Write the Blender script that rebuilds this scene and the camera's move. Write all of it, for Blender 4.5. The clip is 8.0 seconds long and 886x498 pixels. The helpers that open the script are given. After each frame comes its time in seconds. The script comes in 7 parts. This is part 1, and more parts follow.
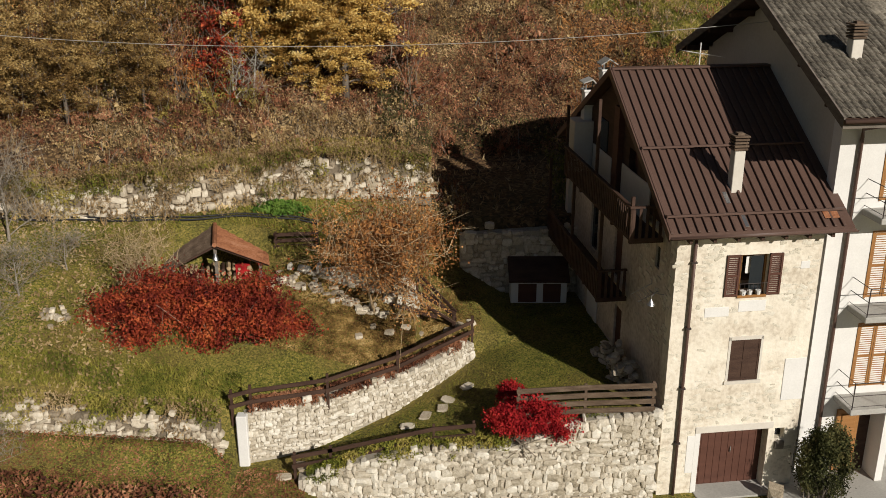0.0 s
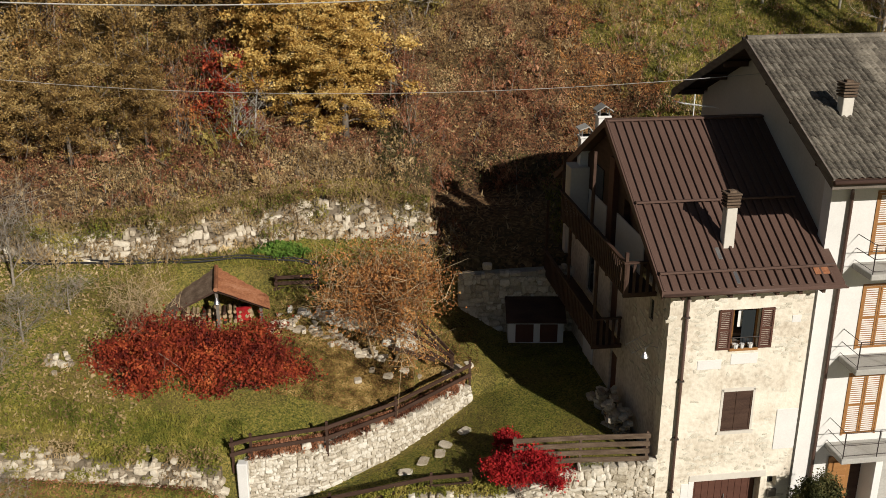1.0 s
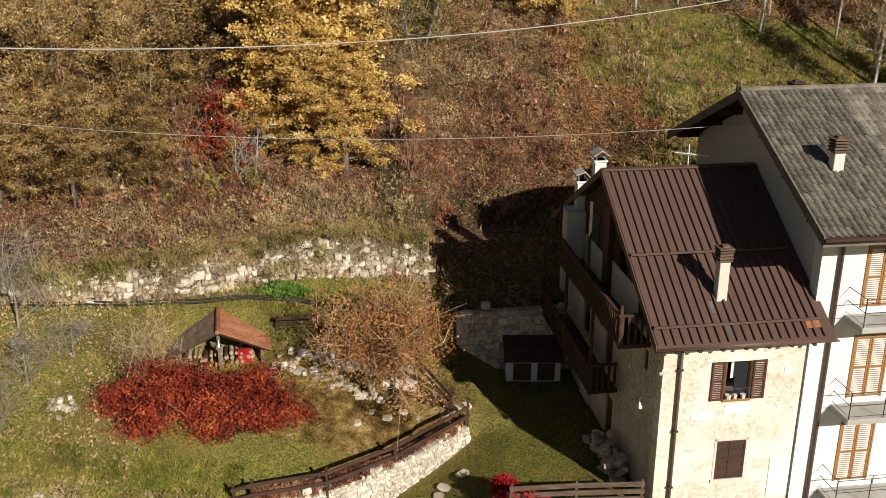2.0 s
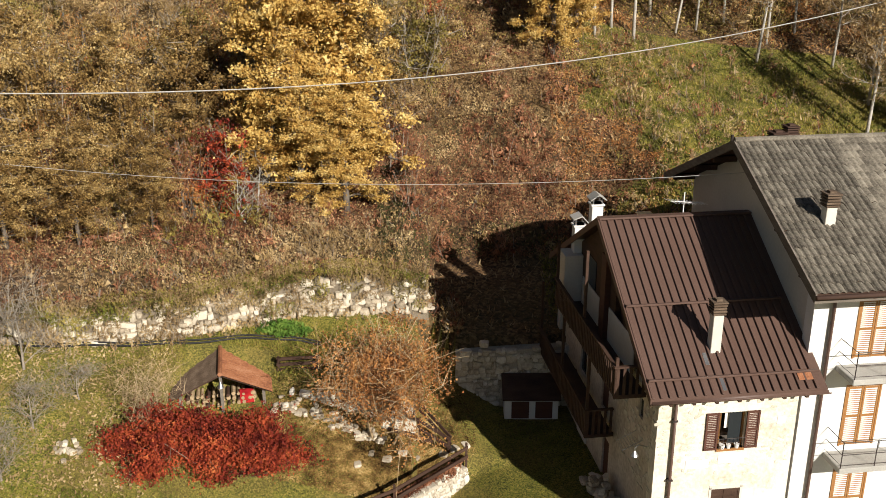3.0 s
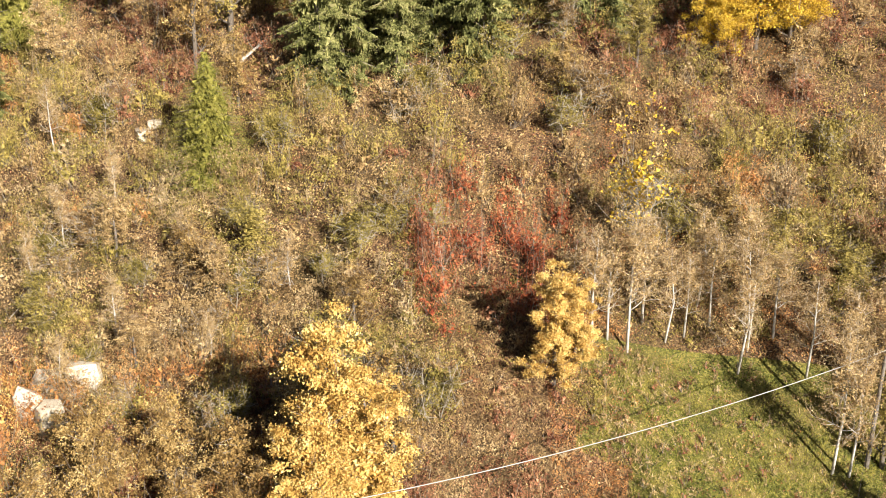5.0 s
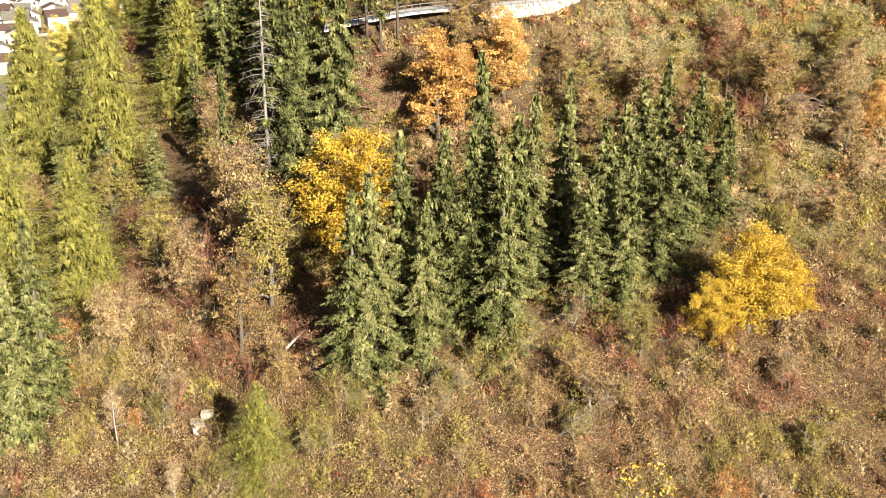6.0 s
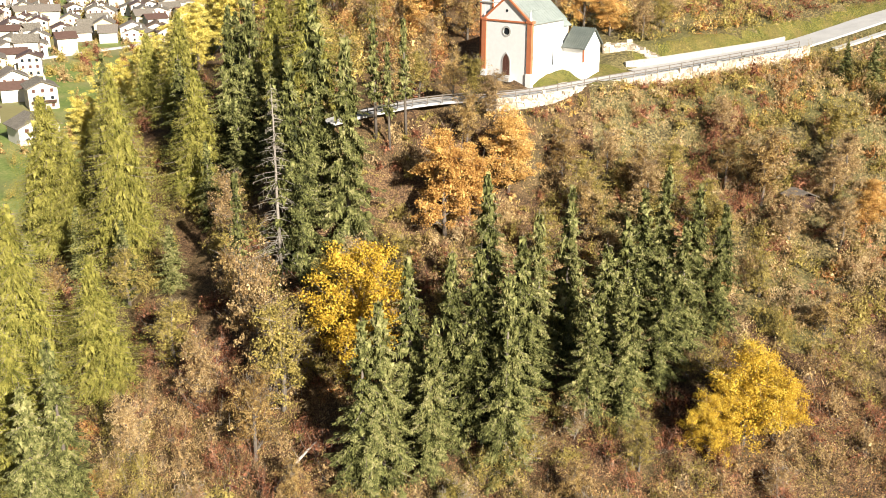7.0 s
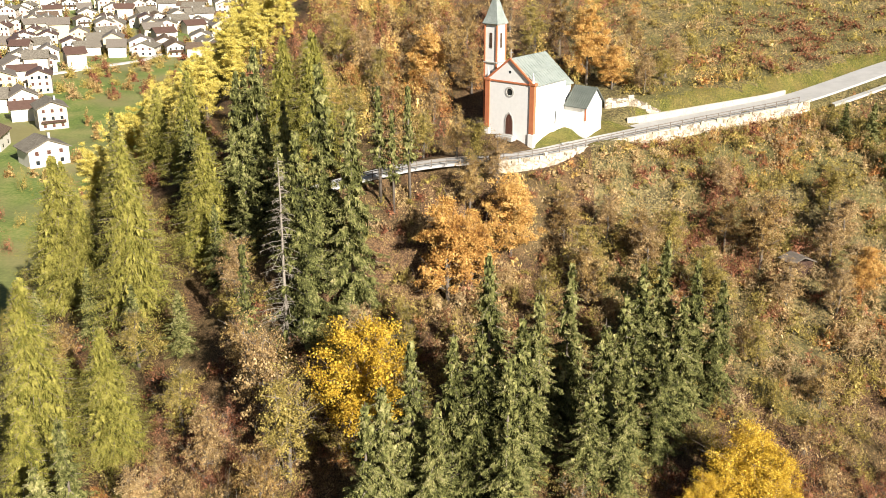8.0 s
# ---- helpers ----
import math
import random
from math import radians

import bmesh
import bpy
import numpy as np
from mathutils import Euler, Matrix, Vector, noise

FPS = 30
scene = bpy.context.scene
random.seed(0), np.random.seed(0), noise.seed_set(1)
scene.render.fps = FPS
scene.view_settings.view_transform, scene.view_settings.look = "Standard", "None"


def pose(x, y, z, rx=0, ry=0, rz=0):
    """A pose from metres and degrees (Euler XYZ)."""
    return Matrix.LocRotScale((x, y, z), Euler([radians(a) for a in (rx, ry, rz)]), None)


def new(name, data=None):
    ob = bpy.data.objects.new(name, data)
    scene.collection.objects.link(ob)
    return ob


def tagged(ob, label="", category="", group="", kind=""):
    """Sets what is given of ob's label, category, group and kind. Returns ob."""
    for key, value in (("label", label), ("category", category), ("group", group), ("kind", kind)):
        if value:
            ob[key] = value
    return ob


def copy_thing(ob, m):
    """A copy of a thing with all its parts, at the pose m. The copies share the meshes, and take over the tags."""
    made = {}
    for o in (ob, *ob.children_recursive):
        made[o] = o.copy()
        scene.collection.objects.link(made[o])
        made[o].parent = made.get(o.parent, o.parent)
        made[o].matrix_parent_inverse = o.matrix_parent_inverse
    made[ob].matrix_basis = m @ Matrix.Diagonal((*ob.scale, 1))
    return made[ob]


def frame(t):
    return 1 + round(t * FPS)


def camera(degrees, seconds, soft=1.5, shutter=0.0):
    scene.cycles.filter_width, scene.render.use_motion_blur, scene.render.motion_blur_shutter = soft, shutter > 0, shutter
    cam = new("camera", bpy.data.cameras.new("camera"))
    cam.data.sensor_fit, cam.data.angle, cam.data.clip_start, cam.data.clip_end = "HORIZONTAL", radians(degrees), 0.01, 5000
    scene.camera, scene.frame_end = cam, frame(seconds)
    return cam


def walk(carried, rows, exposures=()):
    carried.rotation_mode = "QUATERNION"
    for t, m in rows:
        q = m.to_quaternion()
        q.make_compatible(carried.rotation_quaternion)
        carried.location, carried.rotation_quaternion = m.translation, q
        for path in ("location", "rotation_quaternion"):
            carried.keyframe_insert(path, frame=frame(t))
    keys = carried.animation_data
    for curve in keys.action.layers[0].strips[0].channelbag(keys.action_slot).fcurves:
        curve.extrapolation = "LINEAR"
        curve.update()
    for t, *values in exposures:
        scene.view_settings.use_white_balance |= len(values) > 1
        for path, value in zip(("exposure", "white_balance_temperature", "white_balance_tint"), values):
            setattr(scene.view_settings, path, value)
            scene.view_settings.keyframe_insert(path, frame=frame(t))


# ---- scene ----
import itertools

cam = camera(49.01, 8.0, soft=0.72)
PATH = [
    (0, 0.000, 0.000, 17.000, 70.010, 0.0, 0.000),
    (0.5, 0.070, 0.043, 17.857, 70.010, 0.0, 0.050),
    (1, 0.139, 0.087, 18.780, 70.010, 0.0, 0.101),
    (1.5, 0.197, 0.126, 19.639, 70.010, 0.0, 0.147),
    (2.2, 0.273, 0.179, 20.900, 70.010, 0.0, 0.211),
    (2.8, 0.326, 0.220, 21.949, 70.010, 0.0, 0.261),
    (3, 0.343, 0.234, 22.324, 70.010, 0.0, 0.278),
    (3.5, 0.383, 0.268, 23.290, 70.010, 0.0, 0.320),
    (3.8, 0.406, 0.290, 23.950, 70.010, 0.0, 0.348),
    (4, 0.420, 0.304, 24.392, 70.010, 0.0, 0.367),
    (4.1, 0.453, 0.342, 25.669, 70.011, 0.0, 0.417),
    (4.2, 0.479, 0.384, 27.200, 70.011, 0.0, 0.472),
    (4.3, 0.491, 0.423, 28.850, 70.011, 0.0, 0.526),
    (4.4, 0.487, 0.458, 30.600, 70.012, 0.0, 0.578),
    (4.5, 0.465, 0.488, 32.397, 70.012, 0.0, 0.626),
    (4.6, 0.420, 0.517, 34.500, 70.013, 0.0, 0.675),
    (4.7, 0.350, 0.541, 36.740, 70.015, 0.0, 0.719),
    (5.0, 0.016, 0.579, 43.700, 70.021, 0.0, 0.819),
    (5.3, -0.483, 0.586, 51.300, 70.031, 0.0, 0.883),
    (5.55, -0.993, 0.593, 58.400, 70.046, 0.0, 0.929),
    (5.8, -1.491, 0.639, 65.913, 70.068, 0.0, 0.991),
    (5.9, -1.664, 0.678, 69.050, 70.079, 0.0, 1.029),
    (6.0, -1.811, 0.734, 72.264, 70.092, 0.0, 1.079),
    (6.1, -1.906, 0.799, 75.042, 70.105, 0.0, 1.132),
    (6.2, -1.966, 0.878, 77.750, 70.118, 0.0, 1.195),
    (6.3, -1.978, 0.906, 78.600, 70.123, 0.0, 1.218),
    (6.5, -1.990, 0.969, 80.316, 70.132, 0.0, 1.267),
    (7, -1.944, 1.168, 84.750, 70.158, 0.0, 1.419),
    (7.5, -1.772, 1.423, 89.137, 70.188, 0.0, 1.613),
    (8, -1.458, 1.744, 93.513, 70.221, 0.0, 1.855),
]
walk(cam, [(t, pose(*p)) for t, *p in PATH], [(0.0, -0.2), (1.5, 0.02), (3.0, 0.45), (4.0, 0.63), (4.5, 1.08), (6.0, 1.44), (8.0, 1.2)])

# ---------------------------------------------------------------- light
SUN_AZ, SUN_EL = radians(34), radians(28)
to_sun = Vector((math.sin(SUN_AZ) * math.cos(SUN_EL), -math.cos(SUN_AZ) * math.cos(SUN_EL), math.sin(SUN_EL)))
sun = new("sun", bpy.data.lights.new("sun", "SUN"))
sun.data.energy, sun.data.angle, sun.data.color = 5.0, radians(0.53), (1.0, 0.93, 0.835)
sun.rotation_euler = to_sun.to_track_quat("Z", "Y").to_euler()
world = bpy.data.worlds.new("sky")
scene.world = world
world.use_nodes = True
_sky = world.node_tree.nodes.new("ShaderNodeTexSky")
_sky.sky_type, _sky.sun_disc = "NISHITA", False
_sky.sun_elevation, _sky.sun_rotation = SUN_EL, math.pi - SUN_AZ
_back = world.node_tree.nodes["Background"]
_back.inputs["Strength"].default_value = 0.027
world.node_tree.links.new(_sky.outputs[0], _back.inputs["Color"])


# ---------------------------------------------------------------- materials
def surface(name, colors, scale=1.0, rough=0.85, bump=0.3, fine=12.0, metal=0.0, island=0.0, per_object=0.0, spec=0.3,
            stretch=(1, 1, 1), translucent=0.0, bump_dist=0.02, tint=None, tint_scale=0.15, tint_amount=0.5, cells=0.0, cell_mix=0.6):
    """A procedural material: colours mixed by noise at two scales, pieces varied by island or object, with fine relief. cells: how many leaves or blades a metre lie on it."""
    m = bpy.data.materials.new(name)
    m.use_nodes = True
    nt = m.node_tree
    n, link = nt.nodes, nt.links.new
    bsdf = n["Principled BSDF"]
    coord = n.new("ShaderNodeTexCoord")
    mapping = n.new("ShaderNodeMapping")
    mapping.inputs["Scale"].default_value = stretch
    link(coord.outputs["Object"], mapping.inputs["Vector"])
    big, small = n.new("ShaderNodeTexNoise"), n.new("ShaderNodeTexNoise")
    big.inputs["Scale"].default_value, small.inputs["Scale"].default_value = scale, scale * fine
    big.inputs["Detail"].default_value, small.inputs["Detail"].default_value = 4, 5
    for t in (big, small):
        link(mapping.outputs[0], t.inputs["Vector"])
    mix = n.new("ShaderNodeMath")
    mix.operation = "MULTIPLY_ADD"
    link(small.outputs[0], mix.inputs[0])
    mix.inputs[1].default_value = 0.5
    half = n.new("ShaderNodeMath")
    half.operation = "MULTIPLY"
    link(big.outputs[0], half.inputs[0])
    half.inputs[1].default_value = 0.5
    link(half.outputs[0], mix.inputs[2])
    value = relief = mix.outputs[0]
    if cells:
        warp, shift = n.new("ShaderNodeTexNoise"), n.new("ShaderNodeVectorMath")
        warp.inputs["Scale"].default_value = cells * 0.6
        link(mapping.outputs[0], warp.inputs["Vector"])
        shift.operation = "MULTIPLY_ADD"
        link(warp.outputs["Color"], shift.inputs[0])
        shift.inputs[1].default_value = (1.2 / cells,) * 3
        link(mapping.outputs[0], shift.inputs[2])
        vor, sep, stir = n.new("ShaderNodeTexVoronoi"), n.new("ShaderNodeSeparateColor"), n.new("ShaderNodeMix")
        vor.inputs["Scale"].default_value = cells
        link(shift.outputs[0], vor.inputs["Vector"])
        link(vor.outputs["Color"], sep.inputs[0])
        wide_value = n.new("ShaderNodeMapRange")
        wide_value.inputs["From Min"].default_value, wide_value.inputs["From Max"].default_value = 0.34, 0.66
        link(value, wide_value.inputs["Value"])
        stir.inputs["Factor"].default_value = cell_mix
        link(wide_value.outputs[0], stir.inputs["A"])
        link(sep.outputs[0], stir.inputs["B"])
        value, relief = stir.outputs["Result"], sep.outputs[1]
    if island or per_object:
        full = n.new("ShaderNodeMapRange")
        full.inputs["From Min"].default_value, full.inputs["From Max"].default_value = 0.36, 0.64
        link(value, full.inputs["Value"])
        value = full.outputs[0]
    for amount, node, socket in ((island, "ShaderNodeNewGeometry", "Random Per Island"), (per_object, "ShaderNodeObjectInfo", "Random")):
        if amount:
            blend = n.new("ShaderNodeMix")
            blend.inputs["Factor"].default_value = amount
            link(value, blend.inputs["A"])
            link(n.new(node).outputs[socket], blend.inputs["B"])
            value = blend.outputs["Result"]
    ramp = n.new("ShaderNodeValToRGB")
    el = ramp.color_ramp.elements
    lo, hi = (0.12, 0.88) if (island or per_object or cells) else (0.32, 0.68)
    while len(el) < len(colors):
        el.new(0.5)
    for k, c in enumerate(colors):
        el[k].position = lo + (hi - lo) * k / max(1, len(colors) - 1)
        el[k].color = (*c, 1)
    link(value, ramp.inputs[0])
    out = ramp.outputs[0]
    if tint:
        wide = n.new("ShaderNodeTexNoise")
        wide.inputs["Scale"].default_value, wide.inputs["Detail"].default_value = tint_scale, 3
        link(coord.outputs["Object"], wide.inputs["Vector"])
        edge = n.new("ShaderNodeMapRange")
        edge.inputs["From Min"].default_value, edge.inputs["From Max"].default_value = 0.42, 0.62
        edge.inputs["To Max"].default_value = tint_amount
        link(wide.outputs[0], edge.inputs["Value"])
        over = n.new("ShaderNodeMix")
        over.data_type = "RGBA"
        link(edge.outputs[0], over.inputs[0])
        link(out, over.inputs[6])
        over.inputs[7].default_value = (*tint, 1)
        out = over.outputs[2]
    link(out, bsdf.inputs["Base Color"])
    bsdf.inputs["Roughness"].default_value, bsdf.inputs["Metallic"].default_value = rough, metal
    bsdf.inputs["Specular IOR Level"].default_value = spec
    if bump:
        b = n.new("ShaderNodeBump")
        b.inputs["Strength"].default_value, b.inputs["Distance"].default_value = bump, bump_dist
        link(relief, b.inputs["Height"])
        link(b.outputs[0], bsdf.inputs["Normal"])
    if translucent:
        tr, add = n.new("ShaderNodeBsdfTranslucent"), n.new("ShaderNodeMixShader")
        link(out, tr.inputs["Color"])
        add.inputs[0].default_value = translucent
        link(bsdf.outputs[0], add.inputs[1])
        link(tr.outputs[0], add.inputs[2])
        link(add.outputs[0], n["Material Output"].inputs["Surface"])
    return m


def leafy(name, colors, **kw):
    return surface(name, colors, scale=0.5, fine=4, rough=0.7, bump=0, island=0.25, per_object=0.14, spec=0.12, translucent=0.07, **kw)


M = {
    "hill": surface("hill_soil", [(0.022, 0.013, 0.008), (0.07, 0.038, 0.018), (0.15, 0.085, 0.04), (0.30, 0.19, 0.09)], 0.35, fine=14, bump=1.0, bump_dist=0.12,
                    tint=(0.075, 0.07, 0.022), tint_scale=0.12, tint_amount=0.4, cells=9),
    "slope": surface("slope_grass", [(0.03, 0.024, 0.01), (0.085, 0.068, 0.028), (0.17, 0.135, 0.055), (0.28, 0.22, 0.10)], 0.3, fine=14, bump=1.0, bump_dist=0.15,
                     tint=(0.10, 0.10, 0.028), tint_scale=0.1, tint_amount=0.5, cells=4),
    "lawn": surface("lawn_grass", [(0.035, 0.04, 0.008), (0.10, 0.105, 0.018), (0.20, 0.18, 0.032), (0.34, 0.26, 0.07)], 0.7, fine=18, bump=1.0, bump_dist=0.05,
                    tint=(0.16, 0.10, 0.035), tint_scale=0.3, tint_amount=0.5, cells=20),
    "stone": surface("wall_stone", [(0.27, 0.23, 0.165), (0.49, 0.43, 0.335), (0.64, 0.585, 0.485), (0.76, 0.72, 0.63)], 1.3, fine=9, bump=0.8, bump_dist=0.03, per_object=0.55),
    "stones": surface("rubble_stone", [(0.27, 0.23, 0.165), (0.49, 0.43, 0.335), (0.64, 0.585, 0.485), (0.76, 0.72, 0.63)], 1.3, fine=9, bump=0.8, bump_dist=0.03, island=0.55),
    "field_stone": surface("field_stone", [(0.20, 0.16, 0.11), (0.40, 0.335, 0.245), (0.58, 0.51, 0.395), (0.72, 0.655, 0.54)], 1.3, fine=9, bump=0.8, bump_dist=0.03, per_object=0.6),
    "field_stones": surface("field_stone_rubble", [(0.20, 0.16, 0.11), (0.40, 0.335, 0.245), (0.58, 0.51, 0.395), (0.72, 0.655, 0.54)], 1.3, fine=9, bump=0.8, bump_dist=0.03, island=0.6),
    "worn_wood": surface("worn_brown_wood", [(0.055, 0.035, 0.023), (0.12, 0.082, 0.055), (0.21, 0.155, 0.11)], 2, fine=14, rough=0.85, bump=0.6, bump_dist=0.006, stretch=(1, 1, 4)),
    "mortar": surface("mortar", [(0.12, 0.09, 0.06), (0.26, 0.22, 0.16)], 2.0, fine=10, bump=0.9, bump_dist=0.03),
    "pale_mortar": surface("pale_mortar", [(0.30, 0.265, 0.205), (0.52, 0.47, 0.385)], 2.0, fine=10, bump=0.9, bump_dist=0.03),
    "plaster": surface("old_plaster", [(0.42, 0.35, 0.265), (0.70, 0.63, 0.515), (0.85, 0.80, 0.70)], 1.1, fine=6, bump=1.0, bump_dist=0.05,
                       tint=(0.86, 0.81, 0.69), tint_scale=0.8, tint_amount=0.7),
    "old_render": surface("old_grey_render", [(0.36, 0.30, 0.235), (0.58, 0.51, 0.42), (0.74, 0.67, 0.575)], 0.7, fine=9, bump=0.8, bump_dist=0.03),
    "white": surface("white_render", [(0.70, 0.69, 0.66), (0.80, 0.79, 0.76)], 1.5, fine=14, bump=0.2, bump_dist=0.008),
    "cream": surface("cream_render", [(0.58, 0.54, 0.47), (0.68, 0.64, 0.57)], 0.8, fine=12, bump=0.2, bump_dist=0.008),
    "brown_metal": surface("brown_sheet", [(0.094, 0.055, 0.042), (0.128, 0.078, 0.061)], 0.7, rough=0.5, fine=20, bump=0.08, bump_dist=0.004, spec=0.3),
    "tile": surface("grey_tile", [(0.07, 0.06, 0.047), (0.16, 0.14, 0.11), (0.27, 0.24, 0.19)], 1.2, fine=12, bump=0.4, bump_dist=0.01, per_object=0.4),
    "tiles": surface("grey_roof_tile", [(0.07, 0.06, 0.047), (0.16, 0.14, 0.11), (0.27, 0.24, 0.19)], 1.2, fine=12, bump=0.4, bump_dist=0.01, island=0.4),
    "dark_wood": surface("dark_wood", [(0.032, 0.016, 0.011), (0.062, 0.033, 0.022), (0.09, 0.052, 0.036)], 1.2, fine=14, rough=0.7, bump=0.5, bump_dist=0.006, stretch=(1, 1, 5)),
    "brown_wood": surface("brown_wood", [(0.075, 0.032, 0.022), (0.12, 0.052, 0.036)], 1.5, fine=14, rough=0.6, bump=0.4, bump_dist=0.005, stretch=(1, 1, 5)),
    "grey_wood": surface("weathered_wood", [(0.10, 0.085, 0.068), (0.17, 0.145, 0.12), (0.24, 0.21, 0.175)], 2, fine=14, rough=0.85, bump=0.6, bump_dist=0.006, stretch=(1, 1, 4)),
    "honey_wood": surface("honey_wood", [(0.27, 0.125, 0.04), (0.38, 0.19, 0.068)], 2, fine=14, rough=0.5, bump=0.3, bump_dist=0.004, stretch=(1, 1, 5)),
    "bark": surface("bark", [(0.07, 0.055, 0.042), (0.14, 0.115, 0.09), (0.22, 0.19, 0.155)], 3, fine=8, bump=0.9, bump_dist=0.03, stretch=(1, 1, 0.3)),
    "pale_bark": surface("pale_bark", [(0.22, 0.20, 0.17), (0.44, 0.41, 0.36), (0.60, 0.57, 0.52)], 3, fine=8, bump=0.6, bump_dist=0.02, stretch=(1, 1, 0.5)),
    "grey_bark": surface("grey_bark", [(0.13, 0.11, 0.085), (0.27, 0.235, 0.19), (0.40, 0.36, 0.30)], 3, fine=8, bump=0.6, bump_dist=0.02, stretch=(1, 1, 0.5)),
    "tan_twig": surface("tan_twig", [(0.22, 0.15, 0.08), (0.42, 0.31, 0.18), (0.58, 0.46, 0.29)], 2, fine=6, bump=0, island=0.5),
    "twig": surface("twig", [(0.10, 0.08, 0.06), (0.19, 0.155, 0.12), (0.29, 0.25, 0.20)], 2, fine=6, bump=0, island=0.5),
    "spruce": leafy("spruce_needles", [(0.015, 0.019, 0.007), (0.06, 0.063, 0.018), (0.14, 0.145, 0.045), (0.25, 0.24, 0.085), (0.36, 0.325, 0.145)]),
    "larch": leafy("larch_needles", [(0.08, 0.082, 0.0153), (0.18, 0.17, 0.034), (0.285, 0.258, 0.057), (0.38, 0.335, 0.09)]),
    "aspen": leafy("aspen_leaves", [(0.3, 0.23, 0.034), (0.5, 0.4, 0.0765), (0.64, 0.54, 0.136), (0.76, 0.67, 0.238)]),
    "gold": leafy("golden_leaves", [(0.17, 0.082, 0.02), (0.45, 0.27, 0.066), (0.67, 0.465, 0.15), (0.82, 0.65, 0.29)]),
    "yellow": leafy("yellow_leaves", [(0.18, 0.095, 0.0124), (0.42, 0.26, 0.0259), (0.64, 0.44, 0.0519), (0.78, 0.59, 0.124)]),
    "orange": leafy("orange_leaves", [(0.18, 0.08, 0.022), (0.43, 0.225, 0.06), (0.62, 0.38, 0.115), (0.76, 0.54, 0.21)]),
    "russet_orange": leafy("russet_orange_leaves", [(0.1, 0.038, 0.0159), (0.28, 0.115, 0.0403), (0.46, 0.22, 0.0732), (0.62, 0.36, 0.146)]),
    "oak": leafy("oak_leaves", [(0.045, 0.024, 0.008), (0.18, 0.106, 0.035), (0.39, 0.26, 0.094), (0.60, 0.45, 0.205)]),
    "red": leafy("dark_red_leaves", [(0.06, 0.009, 0.009), (0.19, 0.028, 0.017), (0.38, 0.07, 0.028), (0.54, 0.17, 0.055)]),
    "wine": leafy("wine_red_leaves", [(0.05, 0.012, 0.009), (0.2, 0.045, 0.022), (0.4, 0.112, 0.048), (0.56, 0.225, 0.10)]),
    "scarlet": leafy("scarlet_leaves", [(0.09, 0.004, 0.006), (0.28, 0.012, 0.016), (0.46, 0.026, 0.027), (0.55, 0.075, 0.05)]),
    "green": leafy("green_leaves", [(0.018, 0.02, 0.008), (0.045, 0.05, 0.018), (0.09, 0.09, 0.032), (0.16, 0.13, 0.05)]),
    "lush": leafy("lush_leaves", [(0.025, 0.06, 0.01), (0.06, 0.13, 0.02), (0.12, 0.21, 0.035), (0.2, 0.28, 0.06)]),
    "olive": leafy("olive_leaves", [(0.055, 0.044, 0.0125), (0.19, 0.151, 0.038), (0.35, 0.272, 0.074), (0.50, 0.39, 0.128)]),
    "russet": leafy("russet_leaves", [(0.04, 0.0149, 0.0104), (0.15, 0.0577, 0.0311), (0.32, 0.14, 0.0726), (0.5, 0.27, 0.156)]),
    "bramble": leafy("bramble_leaves", [(0.03, 0.011, 0.0068), (0.125, 0.0478, 0.0238), (0.29, 0.124, 0.0638), (0.48, 0.267, 0.153)]),
    "tan": leafy("tan_leaves", [(0.08, 0.046, 0.02), (0.25, 0.157, 0.066), (0.46, 0.32, 0.145), (0.66, 0.51, 0.275)]),
    "straw": leafy("straw_grass", [(0.17, 0.11, 0.0549), (0.36, 0.255, 0.128), (0.54, 0.42, 0.244)]),
    "blades": leafy("grass_blades", [(0.06, 0.076, 0.012), (0.155, 0.168, 0.027), (0.28, 0.255, 0.05), (0.42, 0.335, 0.10)]),
    "field": surface("valley_field", [(0.06, 0.10, 0.022), (0.14, 0.19, 0.04), (0.27, 0.26, 0.085)], 0.06, fine=14, bump=0.6, bump_dist=0.15,
                     tint=(0.24, 0.20, 0.09), tint_scale=0.02, tint_amount=0.8),
    "meadow": surface("meadow_grass", [(0.03, 0.034, 0.007), (0.085, 0.09, 0.016), (0.165, 0.155, 0.03), (0.29, 0.23, 0.07)], 0.5, fine=16, bump=1.0, bump_dist=0.08,
                      tint=(0.15, 0.105, 0.037), tint_scale=0.25, tint_amount=0.5, cells=10),
    "meadow_blades": leafy("meadow_blades", [(0.08, 0.09, 0.016), (0.185, 0.18, 0.032), (0.32, 0.275, 0.055), (0.47, 0.37, 0.13)]),
    "pale_stone": surface("whitewashed_stone", [(0.46, 0.42, 0.33), (0.66, 0.61, 0.50), (0.76, 0.72, 0.62)], 1.3, fine=9, bump=0.8, bump_dist=0.03, per_object=0.45),
    "limewash": surface("limewashed_wall", [(0.22, 0.19, 0.145), (0.42, 0.375, 0.30), (0.58, 0.53, 0.45)], 0.7, fine=7, bump=1.0, bump_dist=0.08,
                        tint=(0.42, 0.38, 0.30), tint_scale=0.4, tint_amount=0.6),
    "asphalt": surface("asphalt", [(0.36, 0.35, 0.33), (0.48, 0.465, 0.44)], 0.6, fine=30, bump=0.3, bump_dist=0.01),
    "red_paint": surface("red_render", [(0.40, 0.13, 0.055), (0.50, 0.18, 0.085)], 1.5, fine=10, bump=0.2, bump_dist=0.008),
    "yellow_render": surface("yellow_render", [(0.55, 0.47, 0.29), (0.64, 0.56, 0.37)], 1.5, fine=10, bump=0.2, bump_dist=0.008),
